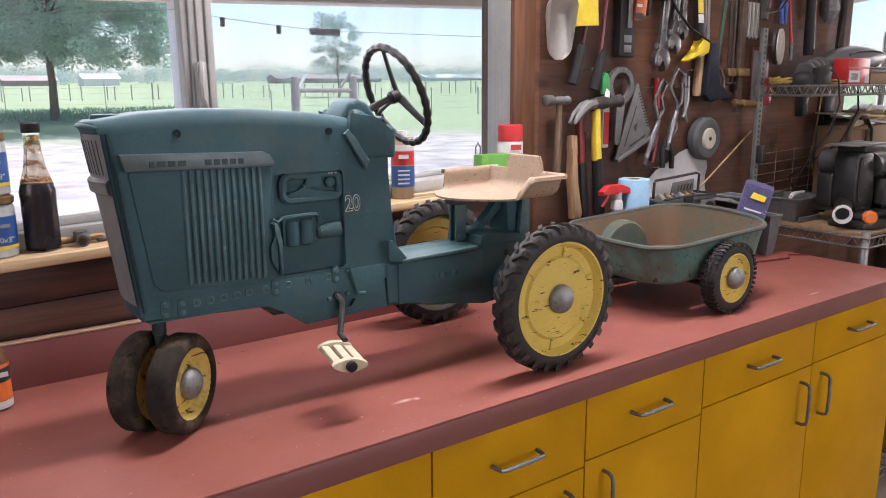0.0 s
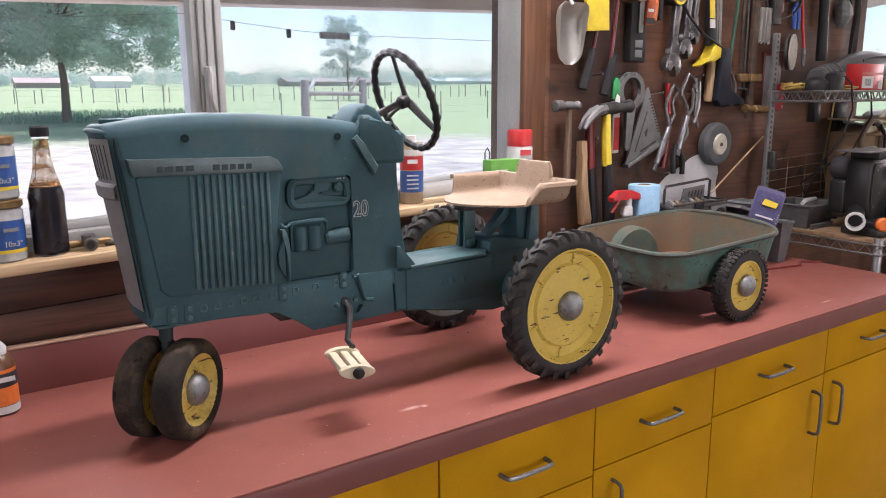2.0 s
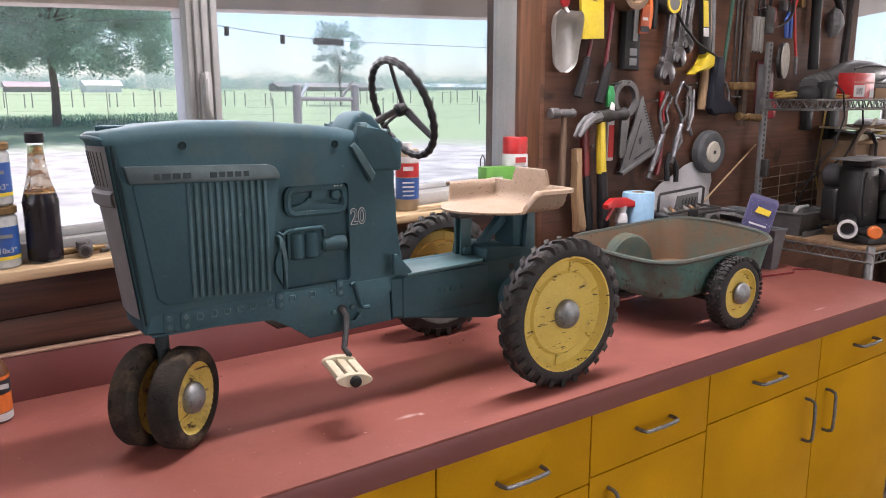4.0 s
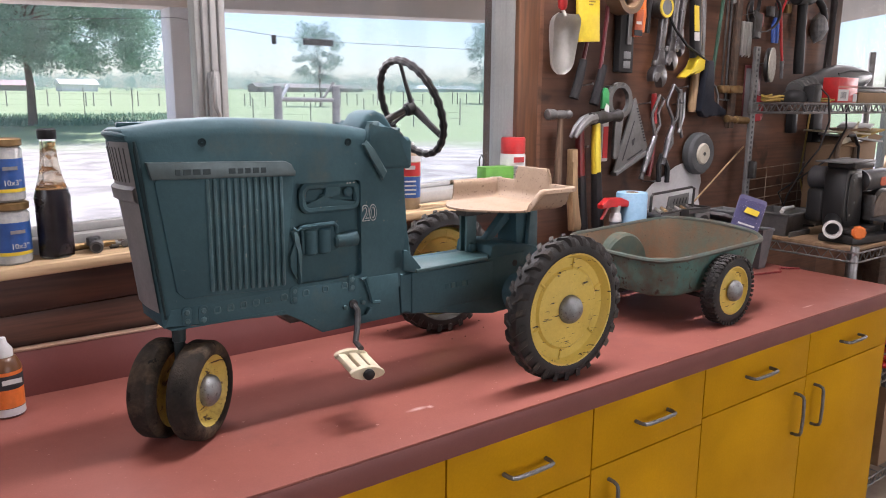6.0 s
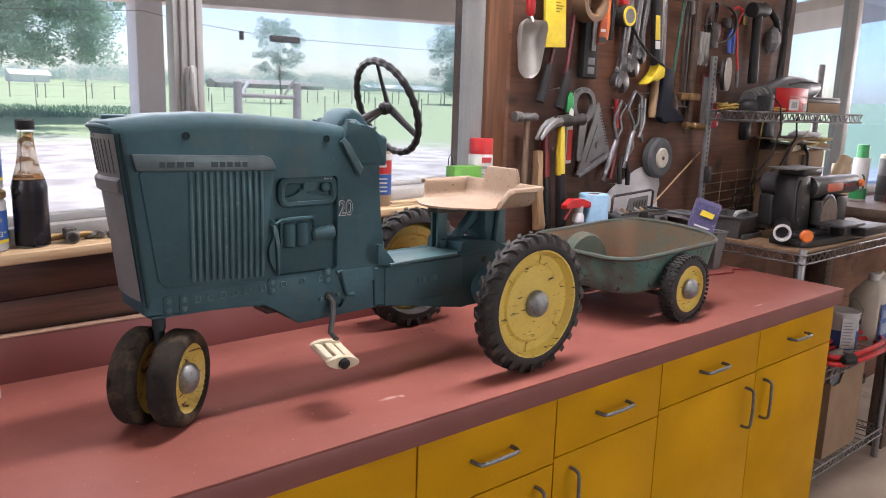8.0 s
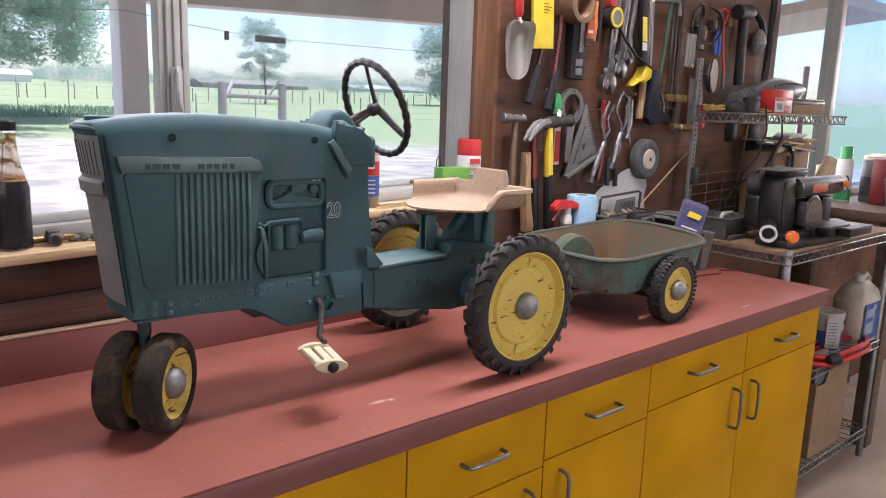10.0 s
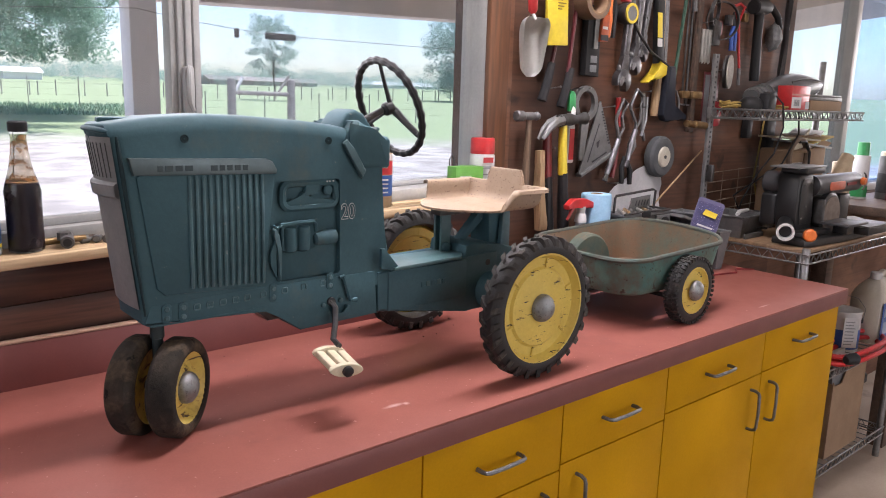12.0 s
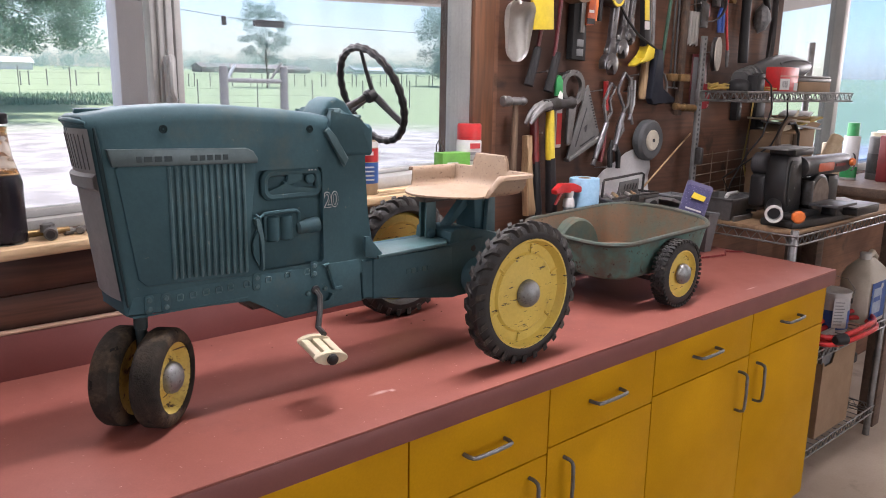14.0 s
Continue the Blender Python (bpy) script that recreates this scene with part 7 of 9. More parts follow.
CASE_DARK = mat("case_grey", (0.10, 0.095, 0.088), 0.55, second=(0.065, 0.062, 0.058), scale=20, bump=0.2, dirt=(0.16, 0.135, 0.11), dirt_amount=0.25)
t = thing("metal_case", (1.92, 1.54, TOP), "open grey metal case with tools and a folded handle", "case")
part("body", box(B(), 1.862, 2.092, 1.525, 1.604, TOP, 1.112, 0.006), CASE_DARK, t)
part("tray", box(B(), 1.858, 2.098, 1.518, 1.607, 1.1125, 1.122, 0.003), GREY_METAL, t, "scuffed pale metal tray")
part("tray_lip", tube(B(), [(1.858, 1.519, 1.125), (1.96, 1.516, 1.128), (2.096, 1.518, 1.125), (2.097, 1.60, 1.125)], 0.0035, 6), DARK_STEEL, t)
part("handle", tube(B(), [(1.866, 1.565, 1.124), (1.862, 1.56, 1.170), (1.868, 1.56, 1.177), (1.95, 1.56, 1.181), (2.055, 1.56, 1.187), (2.070, 1.56, 1.182), (2.074, 1.565, 1.124)], 0.004, 8), DARK_STEEL, t, "folded dark carrying handle")
vent = part("vent_plate", slab(B(), [(1.955, 1.125), (2.062, 1.125), (2.064, 1.168), (1.965, 1.162)], 1.572, 1.577, 0.002), GREY_METAL, t, "small slotted metal plate")
for k in range(5):
    part("vent_slot", slab(B(), [(1.982 + k * 0.015, 1.137), (1.986 + k * 0.015, 1.137), (1.992 + k * 0.015, 1.154), (1.988 + k * 0.015, 1.154)], 1.5708, 1.5716), INK_AND_HOLE, vent, smooth=0)
for k in range(6):
    x = 1.865 + k * 0.030
    part("bit", rod(B(), (x, 1.525 + 0.006 * (k % 3), 1.1275), (x + 0.05, 1.585, 1.128), 0.005, seg=8), (ALU, HANDLE_WOOD, DULL_STEEL)[k % 3], t)
part("latch", box(B(), 1.945, 1.985, 1.512, 1.520, 1.106, 1.130, 0.003), BLACK_PLASTIC, t)
part("speaker_face", box(B(), 2.024, 2.096, 1.514, 1.5245, 1.045, 1.111, 0.003), GREY_METAL, t)
part("speaker", lathe(B(), (2.062, 1.5135, 1.080), (0, -1, 0), [(0, 0.025), (0.003, 0.025), (0.004, 0.018), (0.001, 0.005)], 24), BLACK_PLASTIC, t)
t = thing("flat_carton", (2.12, 1.52, TOP), "low purple box under a grey plastic cover", "box")
part("box", box(B(), 2.10, 2.24, 1.48, 1.60, TOP, 1.06, 0.003, m=None), PURPLE, t)
part("cover", slab(B(), [(2.095, 1.105), (2.11, 1.112), (2.25, 1.066), (2.25, 1.061)], 1.47, 1.60, 0.002), GREY_METAL, t)
t = thing("blister_pack", (2.19, 1.46, TOP), "purple blister pack with yellow lettering leaning on boxes", "packet")
m_ = pose(2.183, 1.44, 1.096, -14, 17, -46) @ Matrix.Diagonal((0.86, 0.86, 0.86, 1))
bm = slab(B(), rounded(-0.05, 0.05, -0.055, 0.075, 0.010), -0.002, 0.002)
bmesh.ops.transform(bm, matrix=m_, verts=bm.verts)
part("card", bm, PURPLE, t)
bm = slab(B(), rounded(-0.047, 0.047, -0.052, 0.06, 0.010), -0.010, -0.0022, 0.003)
bmesh.ops.transform(bm, matrix=m_, verts=bm.verts)
o = part("clear_cover", bm, glass("clear_film", (0.9, 0.9, 0.95), 0.06), t)
bm = slab(B(), [(-0.022, 0.012), (0.028, 0.010), (0.032, 0.030), (-0.016, 0.034)], -0.0115, -0.0105)
bmesh.ops.transform(bm, matrix=m_, verts=bm.verts)
part("print_bar", bm, YELLOW, t, smooth=0)
bm = slab(B(), [(-0.03, -0.032), (0.03, -0.032), (0.03, -0.026), (-0.03, -0.026)], -0.0115, -0.0105)
bmesh.ops.transform(bm, matrix=m_, verts=bm.verts)
part("print_bar", bm, PAPER, t, smooth=0)


def bin_box(x0, x1, y0, y1, z0, z1, m, label, name="plastic_bin"):
    t = thing(name, ((x0 + x1) / 2, (y0 + y1) / 2, z0), label, "bin")
    w = 0.004
    bm = B()
    f = 0.012
    outer = [[(x0 + f, y0 + f, z0), (x1 - f, y0 + f, z0), (x1 - f, y1 - f, z0), (x0 + f, y1 - f, z0)], [(x0, y0, z1), (x1, y0, z1), (x1, y1, z1), (x0, y1, z1)], [(x0 + w, y0 + w, z1), (x1 - w, y0 + w, z1), (x1 - w, y1 - w, z1), (x0 + w, y1 - w, z1)], [(x0 + f + w, y0 + f + w, z0 + w), (x1 - f - w, y0 + f + w, z0 + w), (x1 - f - w, y1 - f - w, z0 + w), (x0 + f + w, y1 - f - w, z0 + w)]]
    loft(bm, outer)
    part("shell", bm, m, t, smooth=0)
    part("rim", tube(B(), outer[1], 0.005, 6, True), m, t)
    return t


bin_box(2.262, 2.325, 1.43, 1.60, TOP, 1.045, GREY_PLASTIC, "grey plastic parts bin on the worktop")
bin_box(2.25, 2.32, 1.50, 1.615, 1.05, 1.095, GREY_PLASTIC, "grey plastic parts bin stacked on another")
t = thing("power_cable", (2.2, 1.42, TOP), "thin dark cable lying on the worktop", "cable")
part("cable", tube(B(), [(2.05, 1.46, TOP + 0.004), (2.15, 1.40, TOP + 0.004), (2.28, 1.37, TOP + 0.004), (2.33, 1.40, TOP + 0.004), (2.375, 1.36, TOP + 0.004)], 0.003, 6), RED_DARK, t)

# ---- wire shelving beyond the worktop ----
SX0, SX1, SY0, SY1 = 2.455, 3.40, 1.225, 1.62
shelf = thing("wire_shelving", ((SX0 + SX1) / 2, (SY0 + SY1) / 2, 0.0), "chrome wire shelving unit crowded with shop things", "shelving")


def shelf_post(x, y, h):
    o = part("post", lathe(B(), (x, y, 0.0), (0, 0, 1), [(0, 0.014), (0.02, 0.0135), (h - 0.004, 0.0135), (h, 0.011)], 14), STEEL, shelf)
    return o


def wire_shelf(x0, x1, y0, y1, z, wires=True):
    deep = 0.030
    for (a, b) in (((x0, y0), (x1, y0)), ((x0, y1), (x1, y1)), ((x0, y0), (x0, y1)), ((x1, y0), (x1, y1))):
        A, Bv = Vector((*a, z)), Vector((*b, z))
        n = max(3, int((Bv - A).length / 0.042))
        bm = tube(B(), [A, Bv], 0.0034, 6)
        tube(bm, [A - Vector((0, 0, deep)), Bv - Vector((0, 0, deep))], 0.0034, 6)
        pts = []
        for i in range(2 * n + 1):
            q = A.lerp(Bv, i / (2 * n))
            pts.append(q - Vector((0, 0, deep if i % 2 else 0.0)))
        tube(bm, pts, 0.0024, 5)
        part("truss", bm, STEEL, shelf)
    if wires:
        k = int((x1 - x0) / 0.05)
        for i in range(1, k):
            x = x0 + (x1 - x0) * i / k
            part("shelf_wire", rod(B(), (x, y0, z), (x, y1, z), 0.0022, seg=5), STEEL, shelf)


shelf_post(SX0 + 0.012, SY0 + 0.012, 1.005)
shelf_post(SX1 - 0.012, SY0 + 0.012, 1.005)
part("slotted_post", box(B(), 2.420, 2.446, 1.600, 1.612, 0.0, 1.628, 0.001), GREY_METAL, shelf, "slotted galvanised steel post")
for i in range(38):
    part("slot", box(B(), 2.429, 2.436, 1.5990, 1.5998, 0.985 + i * 0.017, 0.993 + i * 0.017), INK_AND_HOLE, shelf, smooth=0)
shelf_post(3.262, 1.605, 1.645)
wire_shelf(SX0, SX1, SY0, SY1, 0.985, False)
wire_shelf(SX0, SX1, SY0, SY1, 0.525)
wire_shelf(SX0, SX1, SY0, SY1, 0.135)
wire_shelf(2.42, 3.27, 1.425, 1.61, 1.443)
part("board", box(B(), SX0 + 0.004, SX1 - 0.004, SY0 + 0.006, SY1 - 0.004, 0.988, 1.000, 0.002), BOARD, shelf, "brown board on the wire shelf")
part("post_clip", box(B(), 2.414, 2.452, 1.594, 1.614, 1.408, 1.448, 0.003), GREY_METAL, shelf)
part("latch_plate", box(B(), 2.425, 2.445, 1.575, 1.60, 1.19, 1.25, 0.006), DARK_STEEL, shelf)

# upper shelf load
Z = 1.447
t = thing("dust_hood", (2.80, 1.52, Z), "smoke-grey plastic dust hood with a ribbed neck on the wire shelf", "hood")
HOOD_ST = [(2.56, 1.489, 0.024, 0.030), (2.61, 1.494, 0.031, 0.034), (2.66, 1.499, 0.036, 0.038), (2.71, 1.506, 0.044, 0.044), (2.77, 1.514, 0.054, 0.052), (2.84, 1.522, 0.058, 0.056), (2.91, 1.529, 0.052, 0.056), (2.98, 1.536, 0.038, 0.050), (3.04, 1.542, 0.020, 0.036), (3.082, 1.546, 0.004, 0.012)]


def hood_loop(x, zc, h, w, grow=0.0):
    return [(x, 1.535 + (w + grow) * math.cos(a), zc + (h + grow) * math.sin(a)) for a in (2 * math.pi * k / 24 for k in range(24))]


part("shell", loft(B(), [hood_loop(*q) for q in HOOD_ST]), mat("smoke_grey", (0.045, 0.047, 0.050), 0.4, second=(0.075, 0.075, 0.078), scale=10, dirt=(0.16, 0.14, 0.11), dirt_amount=0.15), t, smooth=60)
for x, zc, h, w in ((2.575, 1.4905, 0.026, 0.031), (2.600, 1.493, 0.029, 0.033), (2.625, 1.4955, 0.032, 0.035), (2.650, 1.498, 0.035, 0.037)):
    part("neck_ring", tube(B(), hood_loop(x, zc, h, w, 0.002), 0.0035, 6, True), GREY_METAL, t)
part("mouth_edge", tube(B(), [(x, 1.5365 - w * 0.86, zc + s_ * h * 0.62) for s_, q in ((1, HOOD_ST[4:]), (-1, HOOD_ST[:3:-1])) for x, zc, h, w in q], 0.003, 6, True), BLACK_PLASTIC, t)
t = thing("red_box", (2.73, 1.46, Z), "small red cardboard box with white label", "box")
part("box", box(B(), 2.662, 2.80, 1.436, 1.490, Z, Z + 0.084, 0.002), RED, t)
part("label", box(B(), 2.664, 2.735, 1.4345, 1.4355, Z + 0.006, Z + 0.044), PAPER, t, smooth=0)
for k in range(7):
    part("print_bar", box(B(), 2.680 + k * 0.006, 2.680 + k * 0.006 + 0.002 + 0.0015 * (k % 2), 1.4335, 1.4343, Z + 0.014, Z + 0.036), GREY_INK, t, smooth=0)
part("band", box(B(), 2.661, 2.801, 1.4353, 1.4358, Z + 0.050, Z + 0.056), mat("faded_red_band", (0.42, 0.10, 0.07), 0.5), t, smooth=0)
part("side_label", box(B(), 2.77, 2.798, 1.4346, 1.4355, Z + 0.004, Z + 0.030), PAPER, t, smooth=0)
t = thing("brown_box", (2.98, 1.47, Z), "flat brown cardboard box", "box")
part("box", box(B(), 2.835, 3.105, 1.447, 1.58, Z, Z + 0.036, 0.002), CARD, t)
t = thing("drill_index", (2.98, 1.48, Z + 0.0362), "flat grey metal case on a box", "case")
part("case", box(B(), 2.825, 3.115, 1.450, 1.582, Z + 0.0365, Z + 0.050, 0.003), GREY_METAL, t)
part("lid", box(B(), 2.828, 3.112, 1.452, 1.580, Z + 0.0505, Z + 0.058, 0.003), GREY_METAL, t)
t = thing("orbital_sander", (2.50, 1.50, Z), "black rounded sanding block with yellow cable coil", "sander")
part("body", lathe(B(), (2.492, 1.495, Z), (0, 0, 1), [(0, 0.038), (0.012, 0.041), (0.028, 0.036), (0.038, 0.024), (0.042, 0.006)], 22), BLACK_PLASTIC, t)
part("cable_coil", tube(B(), [(2.455 + 0.045 * math.cos(a * 0.5), 1.545 + 0.035 * math.sin(a * 0.5), Z + 0.004 + 0.0004 * a + 0.003 * math.sin(a * 1.7)) for a in range(46)], 0.003, 6), bpy.data.materials["cable_yellow"], t, "yellow cable coil")
part("cable_coil", tube(B(), [(2.63 + 0.055 * math.cos(a * 0.5), 1.47 + 0.03 * math.sin(a * 0.5), Z + 0.004 + 0.0003 * a + 0.003 * math.sin(a * 1.3)) for a in range(34)], 0.003, 6), bpy.data.materials["cable_yellow"], t, "yellow cable coil")
t = thing("battery_charger", (2.53, 1.46, Z), "small black plastic charger with a hanging cable", "charger")
part("body", slab(B(), [(2.505, Z), (2.560, Z), (2.566, Z + 0.052), (2.552, Z + 0.060), (2.512, Z + 0.052)], 1.438, 1.478, 0.005), BLACK_PLASTIC, t)
part("cable", tube(B(), [(2.55, 1.437, Z + 0.045), (2.565, 1.418, Z + 0.02), (2.58, 1.414, Z - 0.06), (2.565, 1.43, Z - 0.15), (2.545, 1.47, Z - 0.22), (2.55, 1.52, Z - 0.32), (2.575, 1.55, Z - 0.40)], 0.0028, 6), BLACK_PLASTIC, t)
t = thing("flat_pad", (2.58, 1.55, Z), "pale flat board on the wire shelf", "board")
part("board", box(B(), 2.50, 2.74, 1.515, 1.60, Z + 0.0005, Z + 0.022, 0.003), BOARD, t)

# belt and disc sander on the shelf board
ZB = 1.0
sander = thing("belt_sander", (2.66, 1.33, ZB), "dusty black bench belt and disc sander", "sander")
SBLACK = mat("dusty_black", (0.010, 0.010, 0.011), 0.4, second=(0.016, 0.016, 0.016), scale=14, dirt=(0.085, 0.07, 0.052), dirt_amount=0.24, dirt_scale=14)
SGREY = mat("sander_grey", (0.045, 0.045, 0.048), 0.45, dirt=(0.2, 0.17, 0.13), dirt_amount=0.25, scale=20)
part("base", slab(B(), [(2.50, 1.372), (2.50, 1.262), (2.53, 1.245), (2.70, 1.235), (2.94, 1.235), (2.955, 1.25), (2.95, 1.372)], ZB, ZB + 0.026, 0.006, "xy"), SBLACK, sander)
part("base_step", box(B(), 2.52, 2.72, 1.27, 1.37, ZB + 0.0265, ZB + 0.045, 0.006), SBLACK, sander)
bm = slab(B(), [(2.555, ZB + 0.04), (2.538, ZB + 0.10), (2.540, ZB + 0.215), (2.552, ZB + 0.236), (2.635, ZB + 0.236), (2.648, ZB + 0.215), (2.662, ZB + 0.10), (2.668, ZB + 0.04)], 1.318, 1.392, 0.006, seg=2)
part("housing", bm, SBLACK, sander, "dusty black belt housing", smooth=50)
part("side_cover", slab(B(), [(2.562, ZB + 0.065), (2.552, ZB + 0.11), (2.554, ZB + 0.205), (2.563, ZB + 0.22), (2.625, ZB + 0.22), (2.636, ZB + 0.205), (2.645, ZB + 0.11), (2.648, ZB + 0.065)], 1.3135, 1.3178, 0.002), SBLACK, sander)
for x_, z_ in ((2.575, 0.20), (2.622, 0.205), (2.597, 0.125), (2.57, 0.085)):
    part("housing_screw", lathe(B(), (x_, 1.3134, ZB + z_), (0, -1, 0), [(0, 0.0045), (0.0012, 0.004), (0.0016, 0.001)], 10), DULL_STEEL, sander)
part("drum", lathe(B(), (2.595, 1.394, ZB + 0.198), (0, 1, 0), [(0, 0.034), (0.004, 0.040), (0.060, 0.040), (0.066, 0.034)], 22), SGREY, sander, "dusty drum")
part("belt_back", box(B(), 2.552, 2.63, 1.394, 1.455, ZB + 0.05, ZB + 0.165, 0.014, 3), SBLACK, sander)
part("belt_table", box(B(), 2.552, 2.690, 1.302, 1.392, ZB + 0.237, ZB + 0.2565, 0.003), SBLACK, sander)
part("belt_top", box(B(), 2.490, 2.692, 1.300, 1.402, ZB + 0.257, ZB + 0.2625, 0.001), GREY_METAL, sander)
part("belt_arm", box(B(), 2.652, 3.045, 1.302, 1.372, ZB + 0.156, ZB + 0.224, 0.026, 4), SGREY, sander, "grey belt arm")
part("arm_collar", lathe(B(), (2.655, 1.337, ZB + 0.19), (1, 0, 0), [(0, 0.030), (0.004, 0.038), (0.022, 0.038), (0.026, 0.030)], 22), SBLACK, sander)
part("arm_badge", slab(B(), rounded(2.742, 2.868, ZB + 0.172, ZB + 0.202, 0.010), 1.2990, 1.3015, 0.0008), mat("faded_orange", (0.52, 0.12, 0.06), 0.5), sander, "faded orange label")
part("print_bar", box(B(), 2.885, 2.965, 1.2995, 1.3018, ZB + 0.184, ZB + 0.194), RED_DARK, sander, smooth=0)
part("arm_knob", lathe(B(), (3.005, 1.300, ZB + 0.195), (0, -1, 0), [(0, 0.012), (0.006, 0.015), (0.016, 0.012)], 14), ORANGE, sander)
part("arm_loop", tube(B(), arc((3.045, 1.31, ZB + 0.19), 0.032, -80, 80, 10), 0.003, 6), DARK_STEEL, sander)
part("disc_guard", lathe(B(), (2.775, 1.325, ZB + 0.084), (0, -1, 0), [(0, 0.078), (0.020, 0.080), (0.024, 0.074), (0.024, 0.066)], 34), SBLACK, sander)
part("disc", lathe(B(), (2.775, 1.300, ZB + 0.084), (0, -1, 0), [(0, 0.066), (0.003, 0.066), (0.0035, 0.001)], 34), mat("sanding_disc", (0.20, 0.155, 0.12), 0.9, second=(0.14, 0.105, 0.085), scale=40, bump=0.4), sander, "worn brown sanding disc")
part("disc_arm", box(B(), 2.680, 2.700, 1.290, 1.325, ZB + 0.06, ZB + 0.145, 0.004), DARK_STEEL, sander)
part("motor", lathe(B(), (2.80, 1.327, ZB + 0.09), (0, 1, 0), [(0, 0.058), (0.11, 0.058), (0.12, 0.045)], 24), DARK_STEEL, sander)
part("switch_box", box(B(), 2.865, 2.95, 1.31, 1.36, ZB + 0.027, ZB + 0.15, 0.006), SBLACK, sander)
part("guide_plate", box(B(), 2.66, 2.825, 1.190, 1.286, ZB + 0.063, ZB + 0.072, 0.002), SGREY, sander)
part("work_table", box(B(), 2.83, 3.03, 1.188, 1.278, ZB + 0.020, ZB + 0.046, 0.003), SBLACK, sander)
part("table_top", box(B(), 2.828, 3.032, 1.186, 1.280, ZB + 0.0465, ZB + 0.052, 0.001), GREY_METAL, sander, "smooth grey table top")
part("table_leg", box(B(), 2.74, 2.80, 1.225, 1.275, ZB + 0.0265, ZB + 0.0625, 0.003), SBLACK, sander)
part("dust_port", lathe(B(), (2.488, 1.325, ZB + 0.050), (-0.88, -0.47, 0.0), [(0.0, 0.019), (0.02, 0.020), (0.022, 0.0285), (0.046, 0.0285), (0.046, 0.0215), (0.012, 0.0195)], 26, cap=False), PAPER, sander, "white plastic dust port")
part("dust_bore", lathe(B(), (2.488, 1.325, ZB + 0.050), (-0.88, -0.47, 0.0), [(0.0, 0.0195), (0.018, 0.0195)], 18), INK_AND_HOLE, sander)
part("port_pipe", tube(B(), [(2.486, 1.324, ZB + 0.050), (2.52, 1.342, ZB + 0.055), (2.57, 1.36, ZB + 0.075)], 0.026, 14), SBLACK, sander)
part("lock_knob", lathe(B(), (2.524, 1.262, ZB + 0.042), (-0.75, -0.65, 0), [(0, 0.012), (0.006, 0.021), (0.022, 0.022), (0.028, 0.016)], 9), ORANGE, sander, "orange lock knob")
part("knob_shaft", rod(B(), (2.523, 1.262, ZB + 0.042), (2.56, 1.30, ZB + 0.042), 0.009), DARK_STEEL, sander)
part("cable", tube(B(), [(2.60, 1.44, ZB + 0.03), (2.56, 1.50, ZB + 0.03), (2.50, 1.55, ZB + 0.04), (2.47, 1.56, ZB + 0.10)], 0.004, 6), BLACK_PLASTIC, sander)
t = thing("steel_tray", (2.50, 1.45, ZB), "galvanised steel parts tray", "tray")
bin_ = bin_box(2.462, 2.50 + 0.13, 1.46, 1.61, ZB + 0.001, ZB + 0.075, GREY_METAL, "dull galvanised parts bin beside the sander", "metal_bin")
part("strip", box(B(), 2.47, 2.60, 1.452, 1.458, ZB + 0.0005, ZB + 0.018, 0.001), GREY_METAL, t)
t = thing("plastic_strip", (2.53, 1.52, ZB + 0.08), "white plastic strip lying across the steel bin", "strip")
part("bar", tube(B(), [(2.47, 1.49, ZB + 0.084), (2.53, 1.515, ZB + 0.086), (2.62, 1.53, ZB + 0.084)], [0.006, 0.008, 0.006], 8), PAPER, t)
t = thing("metal_scraps", (2.70, 1.55, ZB), "bent grey sheet metal scraps behind the sander", "scrap")
part("scrap", slab(B(), [(2.64, 1.0), (2.70, 1.075), (2.82, 1.06), (2.80, 1.0)], 1.555, 1.562, 0.001), GREY_METAL, t)
part("scrap", slab(B(), [(2.68, 1.0), (2.74, 1.055), (2.84, 1.03), (2.84, 1.0)], 1.53, 1.535, 0.001), DULL_STEEL, t)
t = thing("paper_sheet", (3.0, 1.40, ZB), "white sheet of paper lying on the shelf", "paper")
part("sheet", slab(B(), [(2.93, 1.34), (3.12, 1.30), (3.20, 1.38), (3.02, 1.44)], ZB + 0.035, ZB + 0.037, plane="xy"), PAPER, t)
# clutter behind the sander by the window
t = thing("carton", (2.95, 1.55, ZB), "open brown carton with packing paper behind the sander", "carton")
part("box", box(B(), 2.84, 3.14, 1.50, 1.62, ZB, 1.30, 0.003), CARD, t)
part("flap", slab(B(), [(2.84, 1.30), (2.96, 1.30), (2.98, 1.38), (2.93, 1.345), (2.87, 1.335)], 1.50, 1.503), BONE, t)
part("flap", slab(B(), [(3.02, 1.30), (3.14, 1.30), (3.19, 1.32), (3.10, 1.335)], 1.50, 1.503), CARD, t)
part("label", box(B(), 2.85, 2.98, 1.4978, 1.499, 1.16, 1.25), PAPER, t, smooth=0)
for i in range(4):
    part("print_bar", box(B(), 2.86, 2.93 + 0.01 * i, 1.497, 1.4977, 1.172 + 0.018 * i, 1.180 + 0.018 * i), GREY_INK, t, smooth=0)
t = thing("hose_coil", (2.83, 1.48, 1.2), "brown hose coiled over the carton", "hose")
part("hose", tube(B(), arc((2.87, 1.485, 1.27), 0.07, -60, 200, 18), 0.010, 8), HANDLE_DARK, t)
part("hose", tube(B(), [(2.86, 1.48, 1.33), (2.90, 1.475, 1.33), (2.94, 1.475, 1.29), (2.945, 1.475, 1.20)], 0.006, 8), BLACK_PLASTIC, t)

